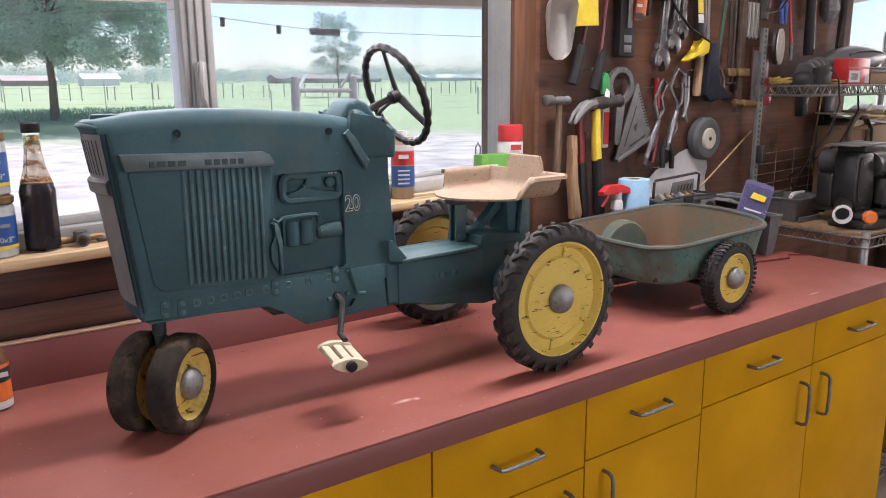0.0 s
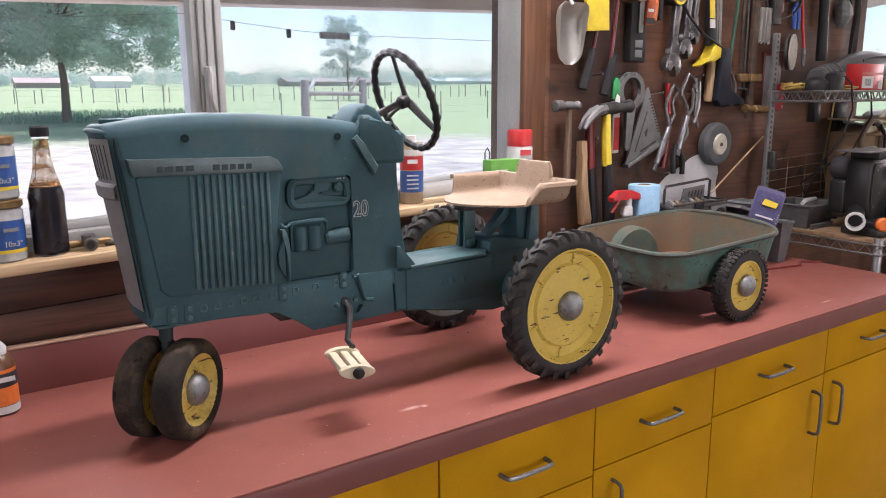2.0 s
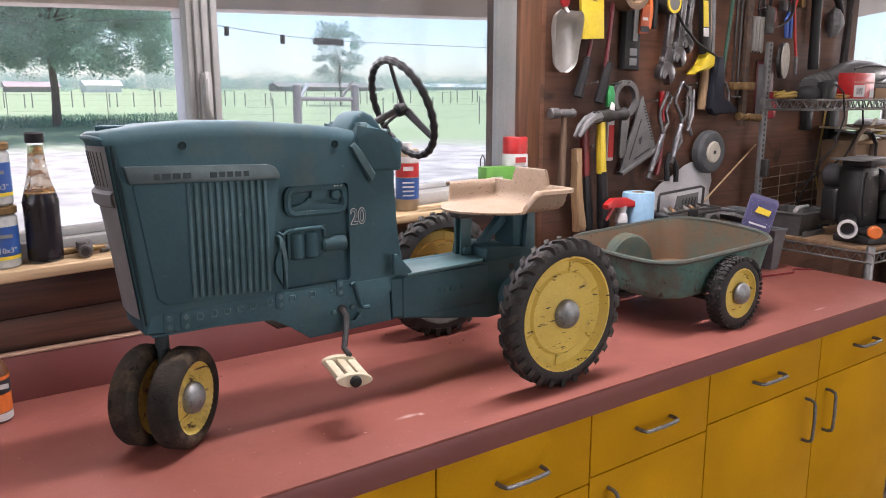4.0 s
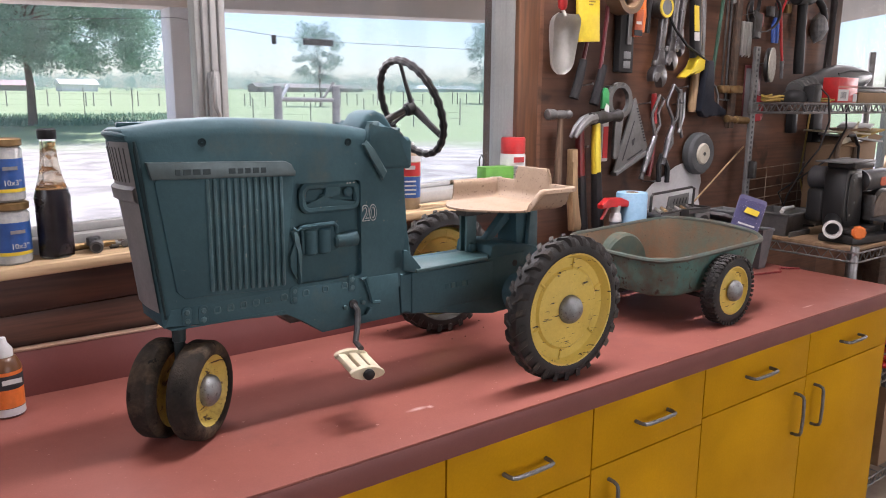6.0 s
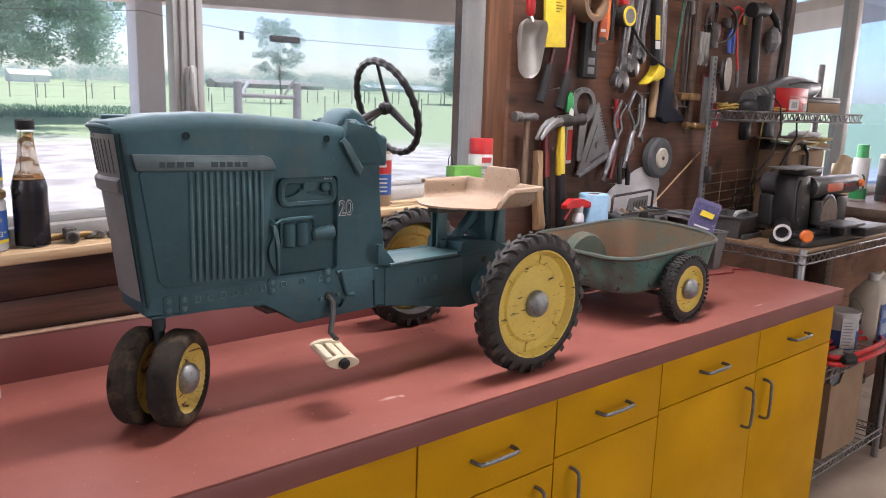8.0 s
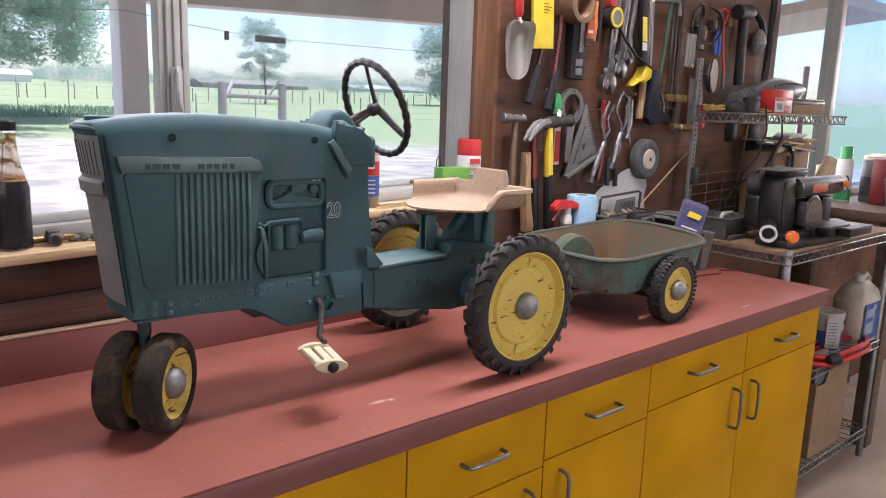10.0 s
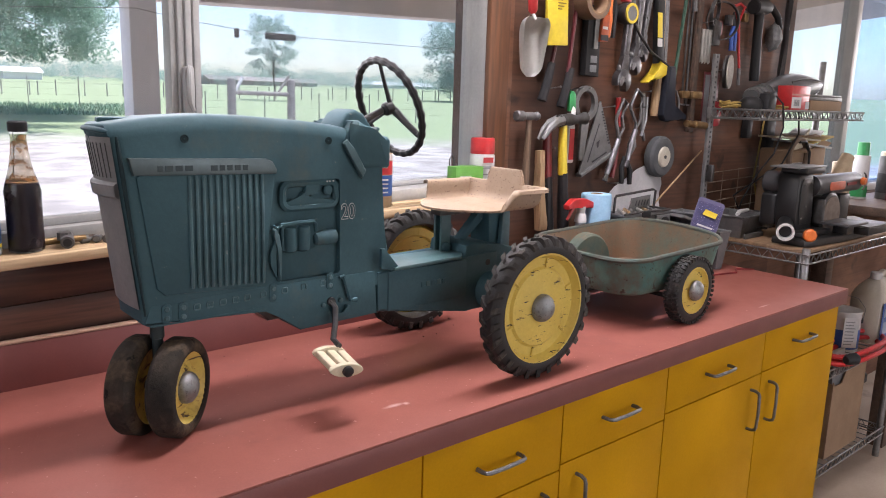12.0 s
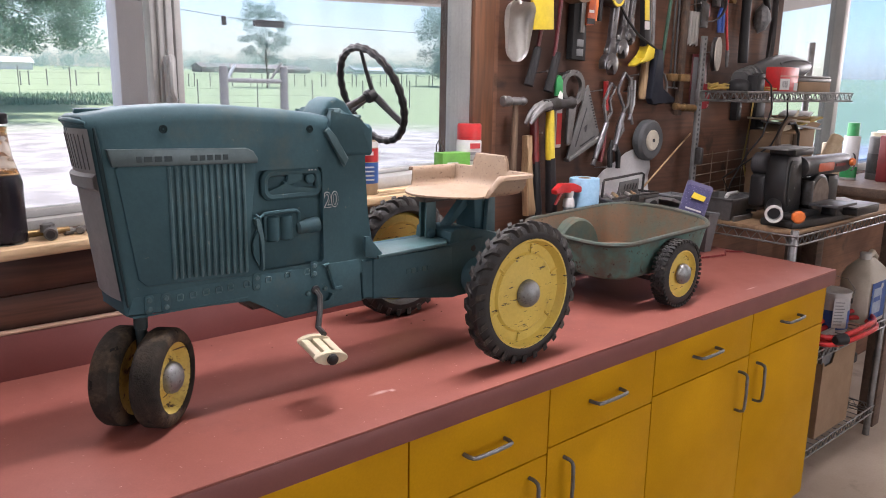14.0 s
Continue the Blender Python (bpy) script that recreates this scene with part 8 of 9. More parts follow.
t = thing("magazine_pile", (3.0, 1.50, 1.301), "slumped pile of tan and yellow papers on the carton", "papers")
rng = random.Random(9)
for k in range(6):
    m_ = pose(2.94 + 0.07 * (k % 3), 1.555 + rng.uniform(-0.01, 0.01), 1.304 + 0.0105 * k, rng.uniform(-6, 6), rng.uniform(-12, 9), rng.uniform(-40, 40))
    part("booklet", box(B(), -0.10, 0.10, -0.055, 0.055, 0, 0.007, 0.001, m=m_), (CARD, PAPER, mat("paper_yellow", (0.48, 0.34, 0.10), 0.8) if k == 2 else BONE, BONE)[k % 4], t)
t = thing("paint_brush_roll", (3.16, 1.45, 1.0), "tan paint roller sleeve leaning on cartons", "roller")
part("sleeve", lathe(B(), (3.13, 1.44, 1.19), (0.55, -0.1, 0.8), [(0, 0.020), (0.003, 0.026), (0.10, 0.026), (0.103, 0.02), (0.103, 0.012), (0.06, 0.012)], 20), mat("sleeve_tan", (0.46, 0.36, 0.24), 0.9, second=(0.38, 0.29, 0.19), scale=60, bump=0.4), t)
part("core", lathe(B(), (3.187, 1.43, 1.2725), (0.55, -0.1, 0.8), [(0, 0.0118), (0.003, 0.0118)], 14), INK_AND_HOLE, t)
part("prop", box(B(), 3.10, 3.16, 1.42, 1.47, 1.0, 1.205, 0.003), CARD, t)

# work bench under the far window
bench = thing("work_bench", (4.1, 1.45, 0.0), "dark wooden work bench under the far window", "bench")
BENCH = wood("bench_wood", (0.15, 0.10, 0.07), (0.09, 0.06, 0.045), "x", 0.6, 3.0)
part("top", box(B(), 3.46, 5.3, 1.24, 1.655, 1.01, 1.05, 0.004), BENCH, bench)
part("apron", box(B(), 3.50, 5.26, 1.27, 1.29, 0.92, 1.009, 0.002), BENCH, bench)
for x in (3.52, 5.2):
    for y in (1.28, 1.61):
        part("leg", box(B(), x - 0.035, x + 0.035, y - 0.035, y + 0.035, 0, 1.009, 0.003), BENCH, bench)
can("spray_bottle", 3.745, 1.585, 1.05, 0.035, 0.20, PAPER, "white cleaner bottle with green cap and label", "bottle", ((0.01, 0.06, TGREEN),), (0.19, 0.026, 0.07, TGREEN), "green cap")
can("paper_roll", 3.47, 1.56, 1.05, 0.04, 0.18, mat("paper_roll", (0.55, 0.43, 0.30), 0.8), "roll of tan paper standing on the bench", "paper roll", ())
for i, (x, y, m, lab) in enumerate(((4.12, 1.42, BONE, "cloudy glass jar of hardware"), (3.86, 1.50, GREY_METAL, "glass jar of bolts with metal lid"), (4.05, 1.54, GREY_METAL, "glass jar of small parts"))):
    can("storage_jar", x, y, 1.05, 0.05, 0.20, m, lab, "jar", ((0.03, 0.12, DARK_STEEL),), (0.20, 0.047, 0.018, BONE), "lid")
t = bin_box(3.72, 4.05, 1.26, 1.40, 1.05, 1.17, GREY_PLASTIC, "clear grey tub of odd parts on the bench", "parts_tub")
t = thing("red_case", (3.9, 1.45, 1.17), "red and black tool case on the bench", "case")
part("case", box(B(), 3.75, 4.1, 1.40, 1.47, 1.05, 1.26, 0.008), RED_DARK, t)

# lower shelves: tins, jug, hose, cartons
def paint_tin(x, y, z):
    t = thing("paint_tin", (x, y, z), "white and blue gallon paint tin with wire bail", "tin")
    part("body", lathe(B(), (x, y, z), (0, 0, 1), [(0, 0.078), (0.004, 0.080), (0.185, 0.080), (0.19, 0.083), (0.195, 0.080), (0.192, 0.07), (0.188, 0.001)], 32), PAPER, t)
    part("label_band", lathe(B(), (x, y, z + 0.01), (0, 0, 1), [(0, 0.0806), (0.095, 0.0806)], 32, cap=False), BLUE, t, "blue printed band")
    part("label", box(B(), -0.035, 0.035, -0.001, 0.0, 0, 0.15, m=pose(x - 0.055, y - 0.0615, z + 0.02, 0, 0, -42)), PAPER, t, smooth=0)
    for i in range(8):
        part("print_bar", box(B(), -0.028, 0.012 + 0.004 * (i % 3), -0.002, -0.0012, 0, 0.005, m=pose(x - 0.055, y - 0.0615, z + 0.035 + i * 0.016, 0, 0, -42)), GREY_INK, t, smooth=0)
    part("bail_ear", lathe(B(), (x + 0.02, y - 0.078, z + 0.15), (0.2, -1, 0), [(0, 0.015), (0.006, 0.013), (0.008, 0.001)], 16), INK_AND_HOLE, t)
    part("bail", tube(B(), [(x + 0.02, y - 0.083, z + 0.15), (x + 0.03, y - 0.085, z + 0.21), (x + 0.02, y - 0.05, z + 0.255), (x, y, z + 0.265), (x - 0.02, y + 0.05, z + 0.25)], 0.002, 6), STEEL, t)
    return t


paint_tin(3.08, 1.325, 0.527).scale = (0.8, 0.8, 0.8)
t = thing("solvent_jug", (2.98, 1.38, 0.567), "translucent cream plastic jug with blue label", "jug")
JUG = mat("jug_plastic", (0.58, 0.54, 0.46), 0.45, second=(0.50, 0.46, 0.38), scale=10)
part("body", loft(B(), [[(2.985 + u * 0.095, 1.36 + v * 0.065, 0.567 + h) for u, v in ((-s, -s * 0.8), (-s * 0.8, -s), (s * 0.8, -s), (s, -s * 0.8), (s, s * 0.8), (s * 0.8, s), (-s * 0.8, s), (-s, s * 0.8))] for h, s in ((0, 0.94), (0.006, 1), (0.185, 1), (0.22, 0.8), (0.25, 0.42), (0.26, 0.3))]), JUG, t, smooth=50)
part("handle", tube(B(), [(3.05, 1.36, 0.567 + 0.20), (3.065, 1.36, 0.567 + 0.255), (3.03, 1.36, 0.567 + 0.275), (2.995, 1.36, 0.567 + 0.262)], 0.014, 10), JUG, t)
part("cap", lathe(B(), (2.965, 1.36, 0.822), (0, 0, 1), [(0, 0.022), (0.025, 0.022), (0.028, 0.018)], 18), PAPER, t)
part("label", box(B(), 2.898, 3.068, 1.2942, 1.2955, 0.585, 0.74), BLUE, t, smooth=0)
part("label_panel", box(B(), 2.915, 3.00, 1.2932, 1.294, 0.61, 0.715), mat("pale_blue", (0.35, 0.43, 0.55), 0.5), t, smooth=0)
part("print_bar", box(B(), 2.92, 2.985, 1.2924, 1.2931, 0.66, 0.68), BLUE, t, smooth=0)
part("emblem", lathe(B(), (2.995, 1.2935, 0.72), (0, -1, 0), [(0, 0.012), (0.001, 0.012)], 16), PAPER, t)
t.location += Vector((0.325, -0.06, -0.04))
t = thing("red_hose", (2.95, 1.30, 0.567), "coil of red air hose over the shelf edge", "hose")
for k, (rx, ry, dz) in enumerate(((0.24, 0.085, 0.010), (0.225, 0.075, 0.034), (0.20, 0.06, 0.012))):
    part("coil", tube(B(), [(2.93 + rx * math.cos(2 * math.pi * i / 40), 1.275 + ry * math.sin(2 * math.pi * i / 40) - 0.02, 0.575 + dz + 0.006 * math.sin(6 * math.pi * i / 40)) for i in range(40)], 0.0095, 8, True), RED, t)
part("fitting", lathe(B(), (2.72, 1.20, 0.60), (1, -0.3, 0), [(0, 0.014), (0.01, 0.02), (0.05, 0.022), (0.06, 0.014)], 14), BLACK_PLASTIC, t)
t.location += Vector((0.10, 0.0, -0.04))
t = thing("file_carton", (2.99, 1.38, 0.137), "brown cardboard magazine carton with papers", "carton")
bm = slab(B(), [(2.86, 0.137), (3.16, 0.137), (3.16, 0.50), (2.98, 0.50), (2.94, 0.43), (2.88, 0.43), (2.86, 0.45)], 1.245, 1.249)
part("front", bm, CARD, t, smooth=0)
part("side", box(B(), 2.86, 2.864, 1.2495, 1.53, 0.137, 0.44), CARD, t, smooth=0)
part("side", box(B(), 3.156, 3.16, 1.2495, 1.53, 0.137, 0.50), CARD, t, smooth=0)
part("back", box(B(), 2.865, 3.155, 1.526, 1.53, 0.137, 0.50), CARD, t, smooth=0)
for i in range(9):
    part("paper", box(B(), 2.868 + 0.002 * (i % 3), 3.15, 1.255 + i * 0.029, 1.270 + i * 0.029, 0.140, 0.505 + 0.012 * ((i * 7) % 4)), PAPER if i % 3 else GREY_PLASTIC, t, smooth=0)
t = thing("black_speaker", (3.27, 1.40, 0.137), "dark metal fixture standing on the lowest shelf", "fixture")
part("body", lathe(B(), (3.27, 1.33, 0.137), (0, 0, 1), [(0, 0.05), (0.02, 0.05), (0.03, 0.035), (0.20, 0.035), (0.21, 0.055), (0.24, 0.055), (0.25, 0.03), (0.30, 0.025)], 18), DARK_STEEL, t)
for x0, x1, z0, z1, m, nm, lab in ((2.52, 2.76, 0.137, 0.33, BLACK_PLASTIC, "tool_case", "black plastic tool case on the lowest shelf"), (2.50, 2.66, 0.527, 0.68, GREY_PLASTIC, "parts_box", "grey parts box on the middle shelf"), (2.70, 2.94, 0.527, 0.66, RED_DARK, "parts_box", "dark red parts box on the middle shelf")):
    o = thing(nm, ((x0 + x1) / 2, 1.45, z0), lab, "box")
    part("body", box(B(), x0, x1, 1.38, 1.58, z0, z1, 0.008), m, o)
    part("lid", box(B(), x0 - 0.004, x1 + 0.004, 1.376, 1.584, z1 + 0.0005, z1 + 0.014, 0.004), m, o)
# tools lying on the shelf board's edge
t = thing("pry_bar", (2.55, 1.26, 0.527), "steel pry bar lying on the wire shelf", "pry bar")
part("bar", tube(B(), [(2.50, 1.30, 0.537), (2.58, 1.27, 0.537), (2.68, 1.25, 0.537)], 0.010, 8), STEEL, t)


# ---- outdoors ----
def ground_z(x, y):
    d = math.hypot(x, y)
    return -0.15 + max(0.0, d - 22.0) * 0.0215


gm = bpy.data.materials.new("yard_ground")
gm.use_nodes = True
N, L = gm.node_tree.nodes, gm.node_tree.links
p = N["Principled BSDF"]
p.inputs["Roughness"].default_value = 0.95
p.inputs["Specular IOR Level"].default_value = 0.1
geo = N.new("ShaderNodeTexCoord")
ln = N.new("ShaderNodeVectorMath")
ln.operation = "LENGTH"
L.new(geo.outputs["Object"], ln.inputs[0])
n1 = N.new("ShaderNodeTexNoise")
n1.inputs["Scale"].default_value, n1.inputs["Detail"].default_value = 0.35, 6
L.new(geo.outputs["Object"], n1.inputs["Vector"])
ad = N.new("ShaderNodeMath")
ad.operation = "MULTIPLY_ADD"
L.new(n1.outputs[0], ad.inputs[0])
ad.inputs[1].default_value = 8.0
L.new(ln.outputs["Value"], ad.inputs[2])
mr = N.new("ShaderNodeMapRange")
mr.inputs["From Min"].default_value, mr.inputs["From Max"].default_value = 29.0, 32.5
L.new(ad.outputs[0], mr.inputs["Value"])
n2 = N.new("ShaderNodeTexNoise")
n2.inputs["Scale"].default_value, n2.inputs["Detail"].default_value = 1.3, 10
L.new(geo.outputs["Object"], n2.inputs["Vector"])
gr = N.new("ShaderNodeMix")
gr.data_type = "RGBA"
gr.inputs[6].default_value, gr.inputs[7].default_value = (0.27, 0.25, 0.225, 1), (0.48, 0.455, 0.41, 1)
sp = N.new("ShaderNodeMapRange")
sp.inputs["From Min"].default_value, sp.inputs["From Max"].default_value = 0.34, 0.64
L.new(n2.outputs[0], sp.inputs["Value"])
L.new(sp.outputs[0], gr.inputs[0])
ga = N.new("ShaderNodeMix")
ga.data_type = "RGBA"
# grass paler than its own green: haze and glare put into the colour
ga.inputs[6].default_value, ga.inputs[7].default_value = (0.23, 0.30, 0.16, 1), (0.29, 0.35, 0.21, 1)
L.new(n1.outputs[0], ga.inputs[0])
gx = N.new("ShaderNodeMix")
gx.data_type = "RGBA"
L.new(mr.outputs[0], gx.inputs[0])
L.new(gr.outputs[2], gx.inputs[6])
L.new(ga.outputs[2], gx.inputs[7])
L.new(gx.outputs[2], p.inputs["Base Color"])

bm = B()
radii = [1.0, 2.0, 4.0, 8.0, 14.0, 20.0, 24.0, 30.0, 40.0, 55.0, 75.0, 100.0, 150.0, 230.0, 400.0, 800.0, 1800.0]
rings = []
for r in radii:
    ring = []
    for i in range(64):
        t = 2 * math.pi * i / 64
        x, y = r * math.sin(t), r * math.cos(t)
        g = ground_z(x, y) if y > 0 else -0.15
        if r > 240:
            g = ground_z(x * 240 / r, y * 240 / r) if y > 0 else -0.15
        ring.append((x, y, g))
    rings.append(ring)
loft(bm, rings, caps=False)
bm.faces.new([v for v in bm.verts][:64])
single("ground", bm, gm, "pale gravel yard and green pasture", "ground", kind="structure", smooth=0)

# both leaf colours are lightened and blued: haze put into the base colour
LEAF = mat("leaves", (0.26, 0.43, 0.33), 0.6, second=(0.33, 0.50, 0.39), scale=0.7, fine=6, bump=0, spec=0.2)
LEAF_HAZED = mat("hazed_far_leaves", (0.24, 0.37, 0.33), 0.7, second=(0.30, 0.44, 0.39), scale=0.3, fine=4, bump=0, spec=0.2)
for m in (LEAF, LEAF_HAZED):
    N, L = m.node_tree.nodes, m.node_tree.links
    p = N["Principled BSDF"]
    tl, mx = N.new("ShaderNodeBsdfTranslucent"), N.new("ShaderNodeMixShader")
    L.new(p.inputs["Base Color"].links[0].from_socket, tl.inputs[0])
    mx.inputs[0].default_value = 0.55
    L.new(p.outputs[0], mx.inputs[1])
    L.new(tl.outputs[0], mx.inputs[2])
    L.new(mx.outputs[0], N["Material Output"].inputs[0])
BARK = mat("bark", (0.16, 0.12, 0.09), 0.9, second=(0.09, 0.07, 0.055), scale=4, fine=20, bump=0.5)
GREY_WOOD = mat("weathered_wood", (0.30, 0.28, 0.25), 0.9, second=(0.22, 0.20, 0.18), scale=6, fine=40, bump=0.4)
WIRE = mat("fence_wire", (0.30, 0.30, 0.30), 0.5, metal=0.5, bump=0)


def leaf_cloud(bm, centre, radius, count, size, rng, squash=0.8):
    for _ in range(count):
        while True:
            v = Vector((rng.uniform(-1, 1), rng.uniform(-1, 1), rng.uniform(-1, 1)))
            if v.length < 1.0:
                break
        c = Vector(centre) + Vector((v.x * radius, v.y * radius, v.z * radius * squash))
        a = Vector((rng.uniform(-1, 1), rng.uniform(-1, 1), rng.uniform(-0.6, 0.6))).normalized() * size * rng.uniform(0.6, 1.3)
        b = a.orthogonal().normalized() * size * rng.uniform(0.35, 0.7)
        bm.faces.new([bm.verts.new(c - a), bm.verts.new(c + b), bm.verts.new(c + a), bm.verts.new(c - b)])


def tree(base, height, spread, trunk_r, clumps, leaves, size, seed, label, low=0.35, leaf=None, category="tree", reach=None, clump=(0.2, 0.34)):
    rng = random.Random(seed)
    b = Vector(base)
    t = thing("tree", base, label, category)
    top = b + Vector((0.1, 0, height * 0.55))
    bm = tube(B(), [b - Vector((0, 0, 0.3)), b + Vector((0.05, 0, height * 0.15)), b + Vector((-0.05, 0, height * 0.35)), top], [trunk_r * 1.3, trunk_r, trunk_r * 0.8, trunk_r * 0.35], 10)
    crown = B()
    for i in range(clumps):
        a, k = rng.uniform(0, 2 * math.pi), rng.random() ** 0.5
        h = rng.uniform(low, 0.95)
        w = spread * (1 - ((h - 0.55) / 0.6) ** 2) ** 0.5 if abs(h - 0.55) < 0.6 else 0.3 * spread
        c = b + Vector((math.cos(a) * k * w, math.sin(a) * k * w, h * height))
        if i % 3 == 0 and i < 90:
            s = b + Vector((0, 0, height * rng.uniform(0.25, 0.5)))
            tube(bm, [s, (s + c) / 2 + Vector((0, 0, 0.2)), c], [trunk_r * 0.28, trunk_r * 0.13, trunk_r * 0.04], 6)
        leaf_cloud(crown, c, spread * rng.uniform(*clump), leaves, size, rng)
    if reach:                                   # high limbs that spread out over the yard
        for i in range(46):
            k = rng.random()
            c = b + Vector((reach[0] * k + rng.uniform(-5.5, 5.5), reach[1] * k - rng.uniform(1.0, 4.0), height * rng.uniform(0.62, 0.9)))
            if i % 4 == 0:
                s = b + Vector((0, 0, height * 0.5))
                tube(bm, [s, (s + c) / 2 + Vector((0, 0, 0.8)), c], [trunk_r * 0.35, trunk_r * 0.2, trunk_r * 0.06], 6)
            leaf_cloud(crown, c, spread * rng.uniform(0.20, 0.30), 480, size * 1.5, rng)
    part("trunk", bm, BARK, t)
    part("crown", crown, leaf or LEAF, t, smooth=0)
    return t


tree((6.0, 38.5, ground_z(6, 38.5)), 11.0, 6.6, 0.17, 470, 330, 0.076, 3, "broad leafy shade tree at the pasture edge", low=0.235, reach=(-3.0, -9.5), clump=(0.07, 0.15))
tree((31.8, 60, ground_z(31.8, 60)), 7.2, 2.1, 0.06, 70, 130, 0.075, 5, "young open tree in the pasture", low=0.3, leaf=LEAF_HAZED, clump=(0.16, 0.34))
tree((53.5, 60, ground_z(53.5, 60)), 9.5, 3.9, 0.2, 80, 260, 0.11, 8, "tall tree at the pasture edge", low=0.12, leaf=LEAF_HAZED)
# far woods
bm = B()
rng = random.Random(11)
for i in range(230):
    a = radians(-5 + 70 * i / 230 + rng.uniform(-0.3, 0.3))
    d = rng.uniform(150, 230)
    x, y = d * math.sin(a), d * math.cos(a)
    h = rng.uniform(1.8, 4.2) * (1.5 if rng.random() < 0.15 else 1)
    leaf_cloud(bm, (x, y, ground_z(x, y) + h * 0.5), h * 0.75, 520, 0.14, rng)
single("far_woods", bm, LEAF_HAZED, "line of far trees along the horizon, haze painted into their leaves", "trees", kind="stuff", smooth=0)

# tall grass in the shade along the fence
bm = B()
rng = random.Random(31)
for i in range(7000):
    y = rng.uniform(37.5, 49.0)
    x = rng.uniform(-2.0, 15.0) + (y - 43) * 0.25
    h, a = rng.uniform(0.06, 0.26), rng.uniform(0, math.pi)
    z, u, v = ground_z(x, y), 0.035 * math.cos(a), 0.035 * math.sin(a)
    tip = (x + rng.uniform(-0.1, 0.1), y + rng.uniform(-0.1, 0.1), z + h)
    bm.faces.new([bm.verts.new((x - u, y - v, z - 0.02)), bm.verts.new((x + u, y + v, z - 0.02)), bm.verts.new(tip)])
single("tall_grass", bm, mat("tall_grass", (0.16, 0.27, 0.19), 0.8, second=(0.21, 0.33, 0.23), scale=0.6, fine=5, bump=0, spec=0.15), "tall dark green grass along the pasture edge", "grass", kind="stuff", smooth=0)

# pasture fence: steel posts and wires
fence = thing("pasture_fence", (10, 33, ground_z(10, 33)), "thin steel posts and wire of a pasture fence", "fence")
for count, x0, y0, dx, dy, tall in ((5, 5.1, 48.2, 2.45, -0.6, 1.6), (10, 11.0, 32.25, 2.6, -0.35, 1.35)):
    fp = []
    for i in range(count):
        x, y = x0 + dx * i, y0 + dy * i
        fp.append((x, y, ground_z(x, y)))
        part("post", box(B(), x - 0.02, x + 0.02, y - 0.02, y + 0.02, fp[-1][2] - 0.2, fp[-1][2] + tall), GREY_WOOD, fence, smooth=0)
    for h in (0.35, 0.65, 0.95, 1.25):
        part("wire", tube(B(), [(x, y, z + h) for x, y, z in fp], 0.004, 4), WIRE, fence)
far_fence = thing("far_fence", (20, 65, ground_z(20, 65)), "long row of weathered posts along the far pasture", "fence")
for i in range(56):
    x, y = -6.0 + i * 1.15 + 0.4 * math.sin(i * 2.3), 66 - 0.07 * i
    part("post", box(B(), x - 0.035, x + 0.035, y - 0.035, y + 0.035, ground_z(x, y) - 0.2, ground_z(x, y) + 1.15 + 0.12 * math.sin(i * 5.1)), GREY_WOOD, far_fence, smooth=0)
part("wire", tube(B(), [(-6.0 + i * 1.9, 66 - 0.12 * i, ground_z(-6.0 + i * 1.9, 66 - 0.12 * i) + 1.0) for i in range(34)], 0.008, 4), WIRE, far_fence)
brace = thing("fence_brace", (11.1, 22.0, ground_z(11.1, 22)), "weathered wooden H-brace of fence posts", "fence")
for x in (10.18, 12.2):
    part("post", lathe(B(), (x, 22, ground_z(x, 22) - 0.2), (0, 0, 1), [(0, 0.14), (2.0, 0.13), (2.15, 0.12)], 12), GREY_WOOD, brace)
part("rail", rod(B(), (10.25, 22, 1.45), (12.15, 22, 1.43), 0.07), GREY_WOOD, brace)
part("stay", rod(B(), (10.3, 22, 1.5), (10.55, 22.0, 1.9), 0.05), WHITE, brace)
part("stay", rod(B(), (11.75, 22, 1.5), (12.12, 22.0, 2.0), 0.04), GREY_WOOD, brace)
FADED_ROOF = mat("faded_roof", (0.42, 0.33, 0.31), 0.7, second=(0.34, 0.26, 0.245), scale=0.5, bump=0)
for x, y, w, h, lab in ((30.4, 145, 5.8, 1.2, "small white far-off shed"), (19.6, 147, 8.0, 0.9, "low far-off shed with a reddish roof"), (77.8, 150, 25.0, 0.9, "long low far-off barn"), (117, 155, 22.0, 0.7, "long low white far-off barn")):
    z = ground_z(x, y)
    b = thing("barn", (x, y, z), lab, "barn")
    part("wall", box(B(), x - w / 2, x + w / 2, y, y + 5, z - 0.3, z + h), WHITE if "white" in lab else GREY_WOOD, b, smooth=0)
    part("roof", slab(B(), [(y - 0.4, z + h), (y + 2.5, z + h + 0.9), (y + 5.4, z + h)], x - w / 2 - 0.3, x + w / 2 + 0.3, plane="yz"), WHITE if "white" in lab else FADED_ROOF if "reddish" in lab else GREY_WOOD, b, smooth=0)

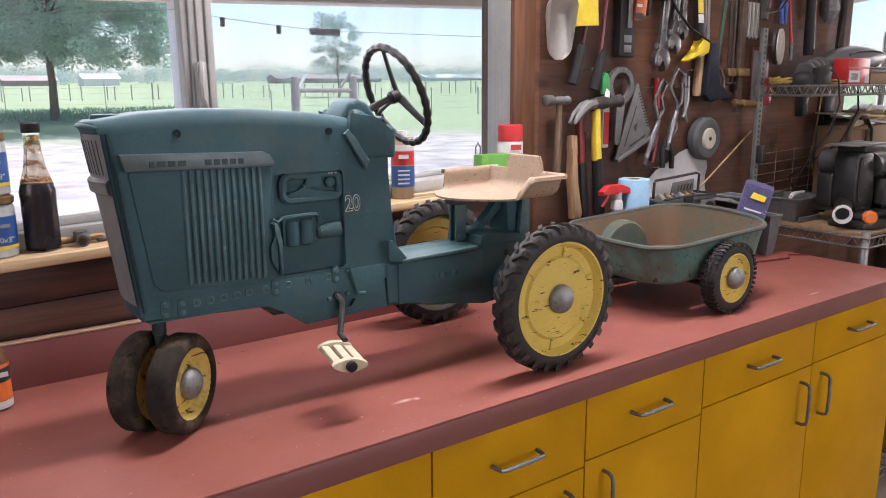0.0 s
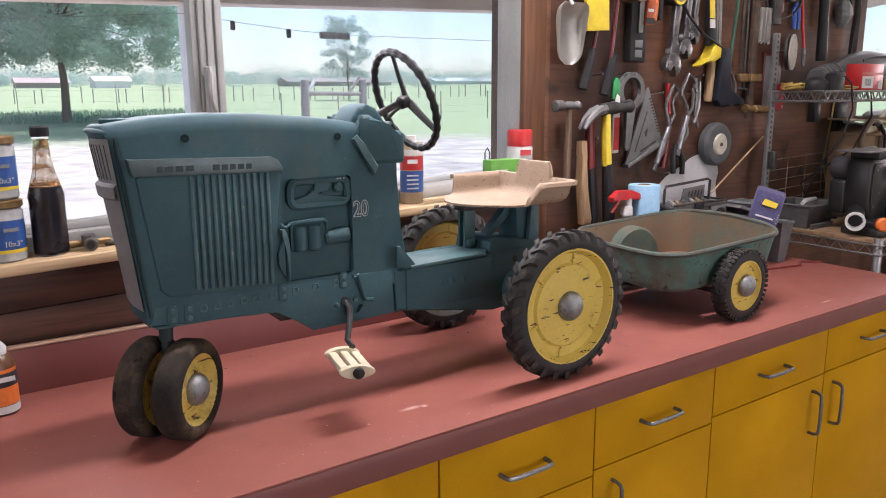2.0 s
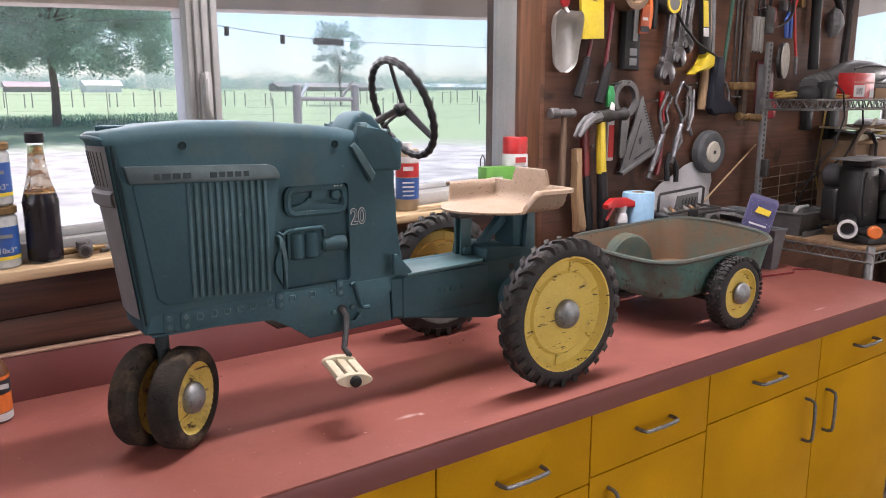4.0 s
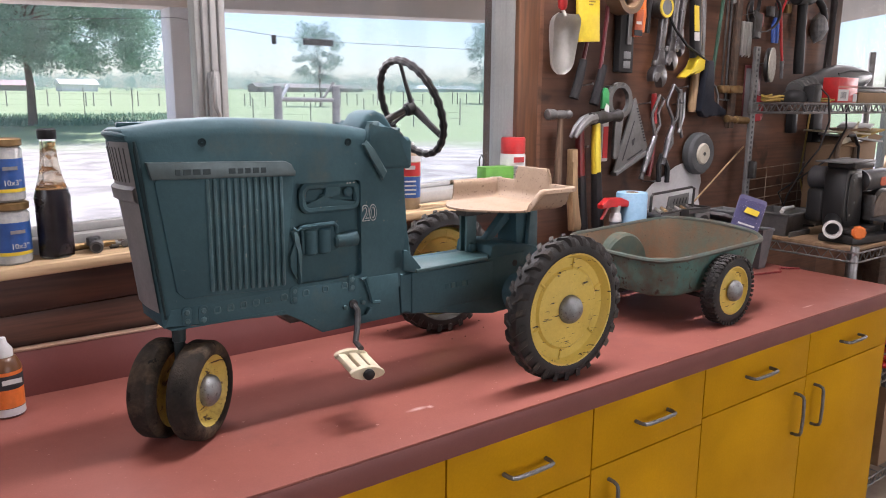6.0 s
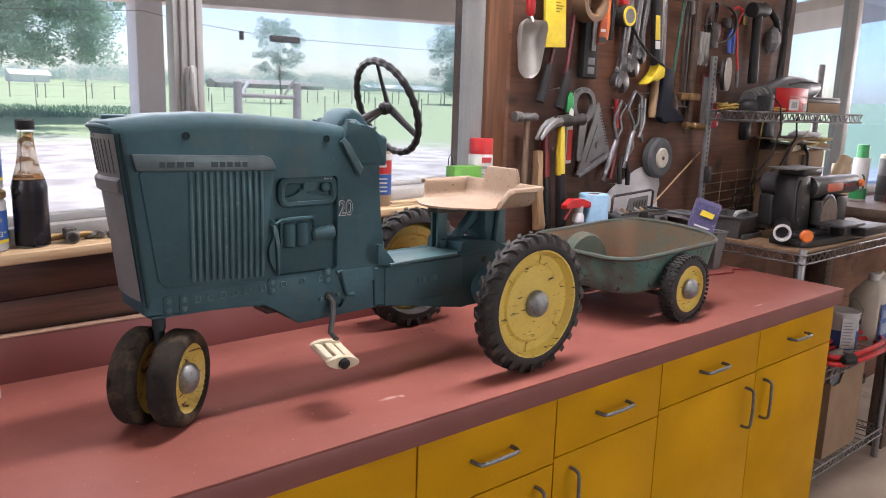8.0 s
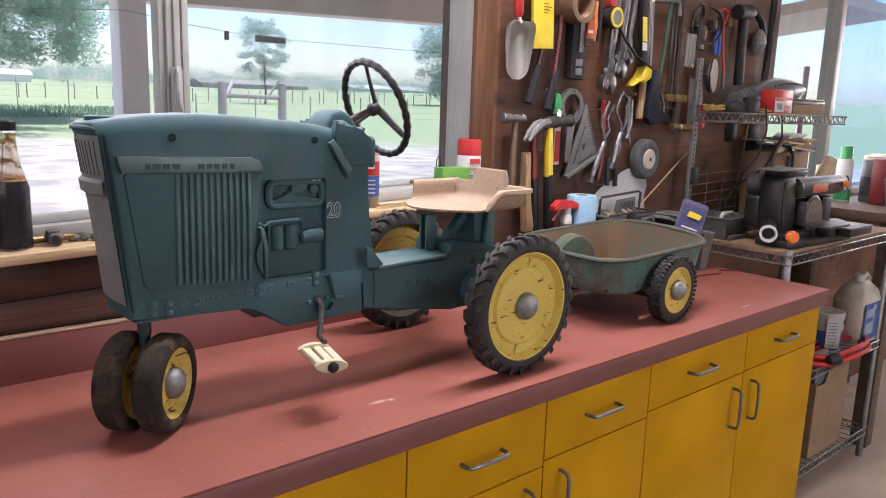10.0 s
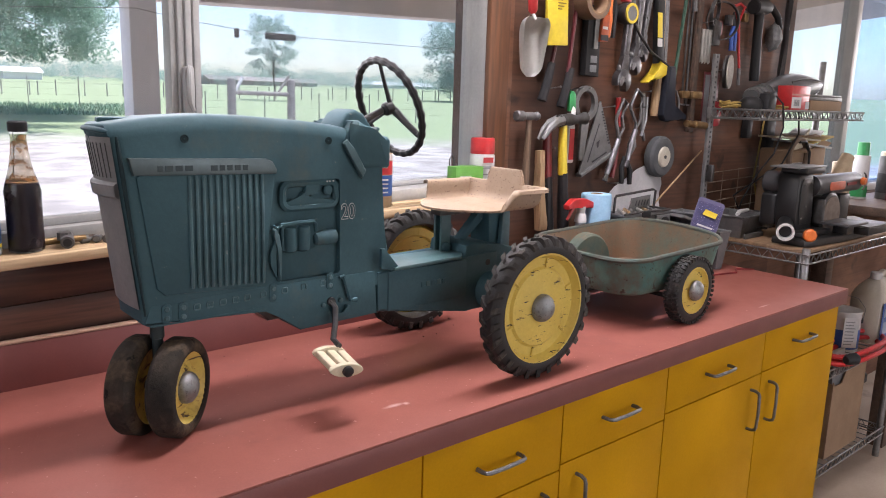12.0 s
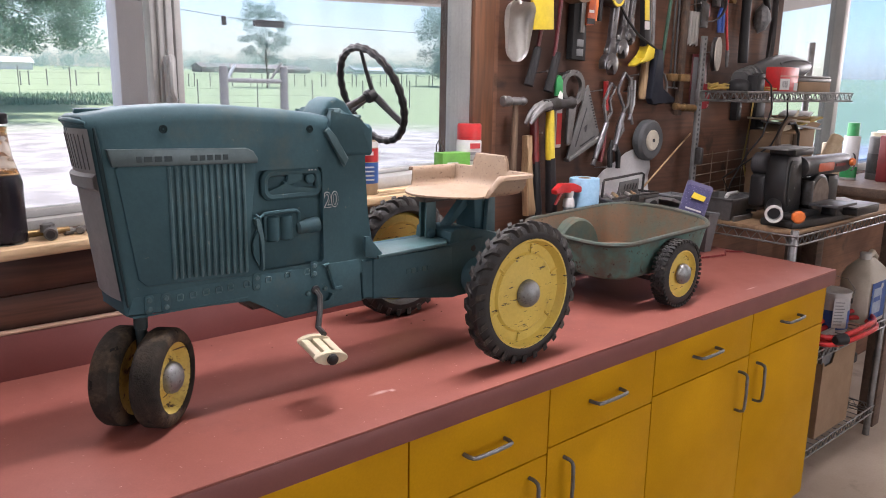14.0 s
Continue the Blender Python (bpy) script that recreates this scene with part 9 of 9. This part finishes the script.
# porch of the shop: column, beam, roof
PORCH = mat("porch_paint", (0.85, 0.71, 0.59), 0.6, second=(0.78, 0.65, 0.54), scale=3, bump=0.05)
COLUMN_WHITE = mat("column_white", (0.88, 0.87, 0.88), 0.5, second=(0.82, 0.81, 0.82), scale=3, bump=0.05)
bm = box(B(), 1.266, 1.40, 4.0, 4.14, -0.15, 1.885, 0.006)
single("porch_column", bm, COLUMN_WHITE, "white square porch column", "column", kind="structure")
bm = tilted(box(B(), -3.0, 4.5, 3.98, 4.16, 1.862, 2.1, 0.004))
single("porch_beam", bm, PORCH, "beige painted porch beam", "beam", kind="structure")
bm = slab(B(), [(1.86, 2.3), (4.3, 2.06), (4.3, 2.12), (1.86, 2.38)], -3.0, 4.6, plane="yz")
single("porch_roof", bm, PORCH, "beige underside of the porch roof", "roof", kind="structure", smooth=0)
bm = slab(B(), [(-5.0, 3.1), (1.88, 3.1), (1.86, 3.2), (-5.0, 3.2)], -4, 8, plane="yz")
single("shop_roof", bm, WALLS, "plain roof of the shop", "roof", kind="structure", smooth=0)
line = thing("wire_line", (3.5, 7, 2.0), "thin wire with hanging clips across the yard", "wire")
part("wire", tube(B(), [(-0.6, 3.6, 1.756), (0.475, 3.6, 1.736), (1.164, 3.6, 1.792), (1.351, 3.6, 1.765), (1.612, 3.58, 1.739), (2.066, 4.0, 1.76), (3.232, 4.0, 1.763), (4.6, 4.0, 1.883)], 0.0014, 5), WIRE, line)
for x, y, z in ((1.351, 3.6, 1.765), (1.612, 3.58, 1.739)):
    part("clip", box(B(), x - 0.010, x + 0.010, y - 0.008, y + 0.008, z - 0.038, z + 0.004, 0.003), GREY_PLASTIC, line)
part("clip", box(B(), 1.977, 2.154, 3.985, 4.01, 1.736, 1.771, 0.004), GREY_PLASTIC, line, "grey strip of clothes pegs")
bm = slab(B(), [(1.86, 2.012), (4.3, 1.745), (4.3, 1.80), (1.86, 2.07)], 4.2, 4.93, plane="yz")
single("porch_eave", bm, PORCH, "beige underside of the porch roof's end", "roof", kind="structure", smooth=0)

# crumbs of dirt on the worktop
rng = random.Random(21)
bm = B()
for i in range(20):
    x, y, r = rng.uniform(0.42, 1.2), rng.uniform(1.40, 1.6), rng.uniform(0.0008, 0.0020)
    lathe(bm, (x, y, TOP + 0.0004), (rng.uniform(-0.3, 0.3), rng.uniform(-0.3, 0.3), 1), [(0, r), (r * 0.6, r * 0.8), (r, r * 0.2)], 6)
single("dirt_crumbs", bm, RUST, "crumbs of dry dirt scattered on the worktop", "dirt", kind="stuff")
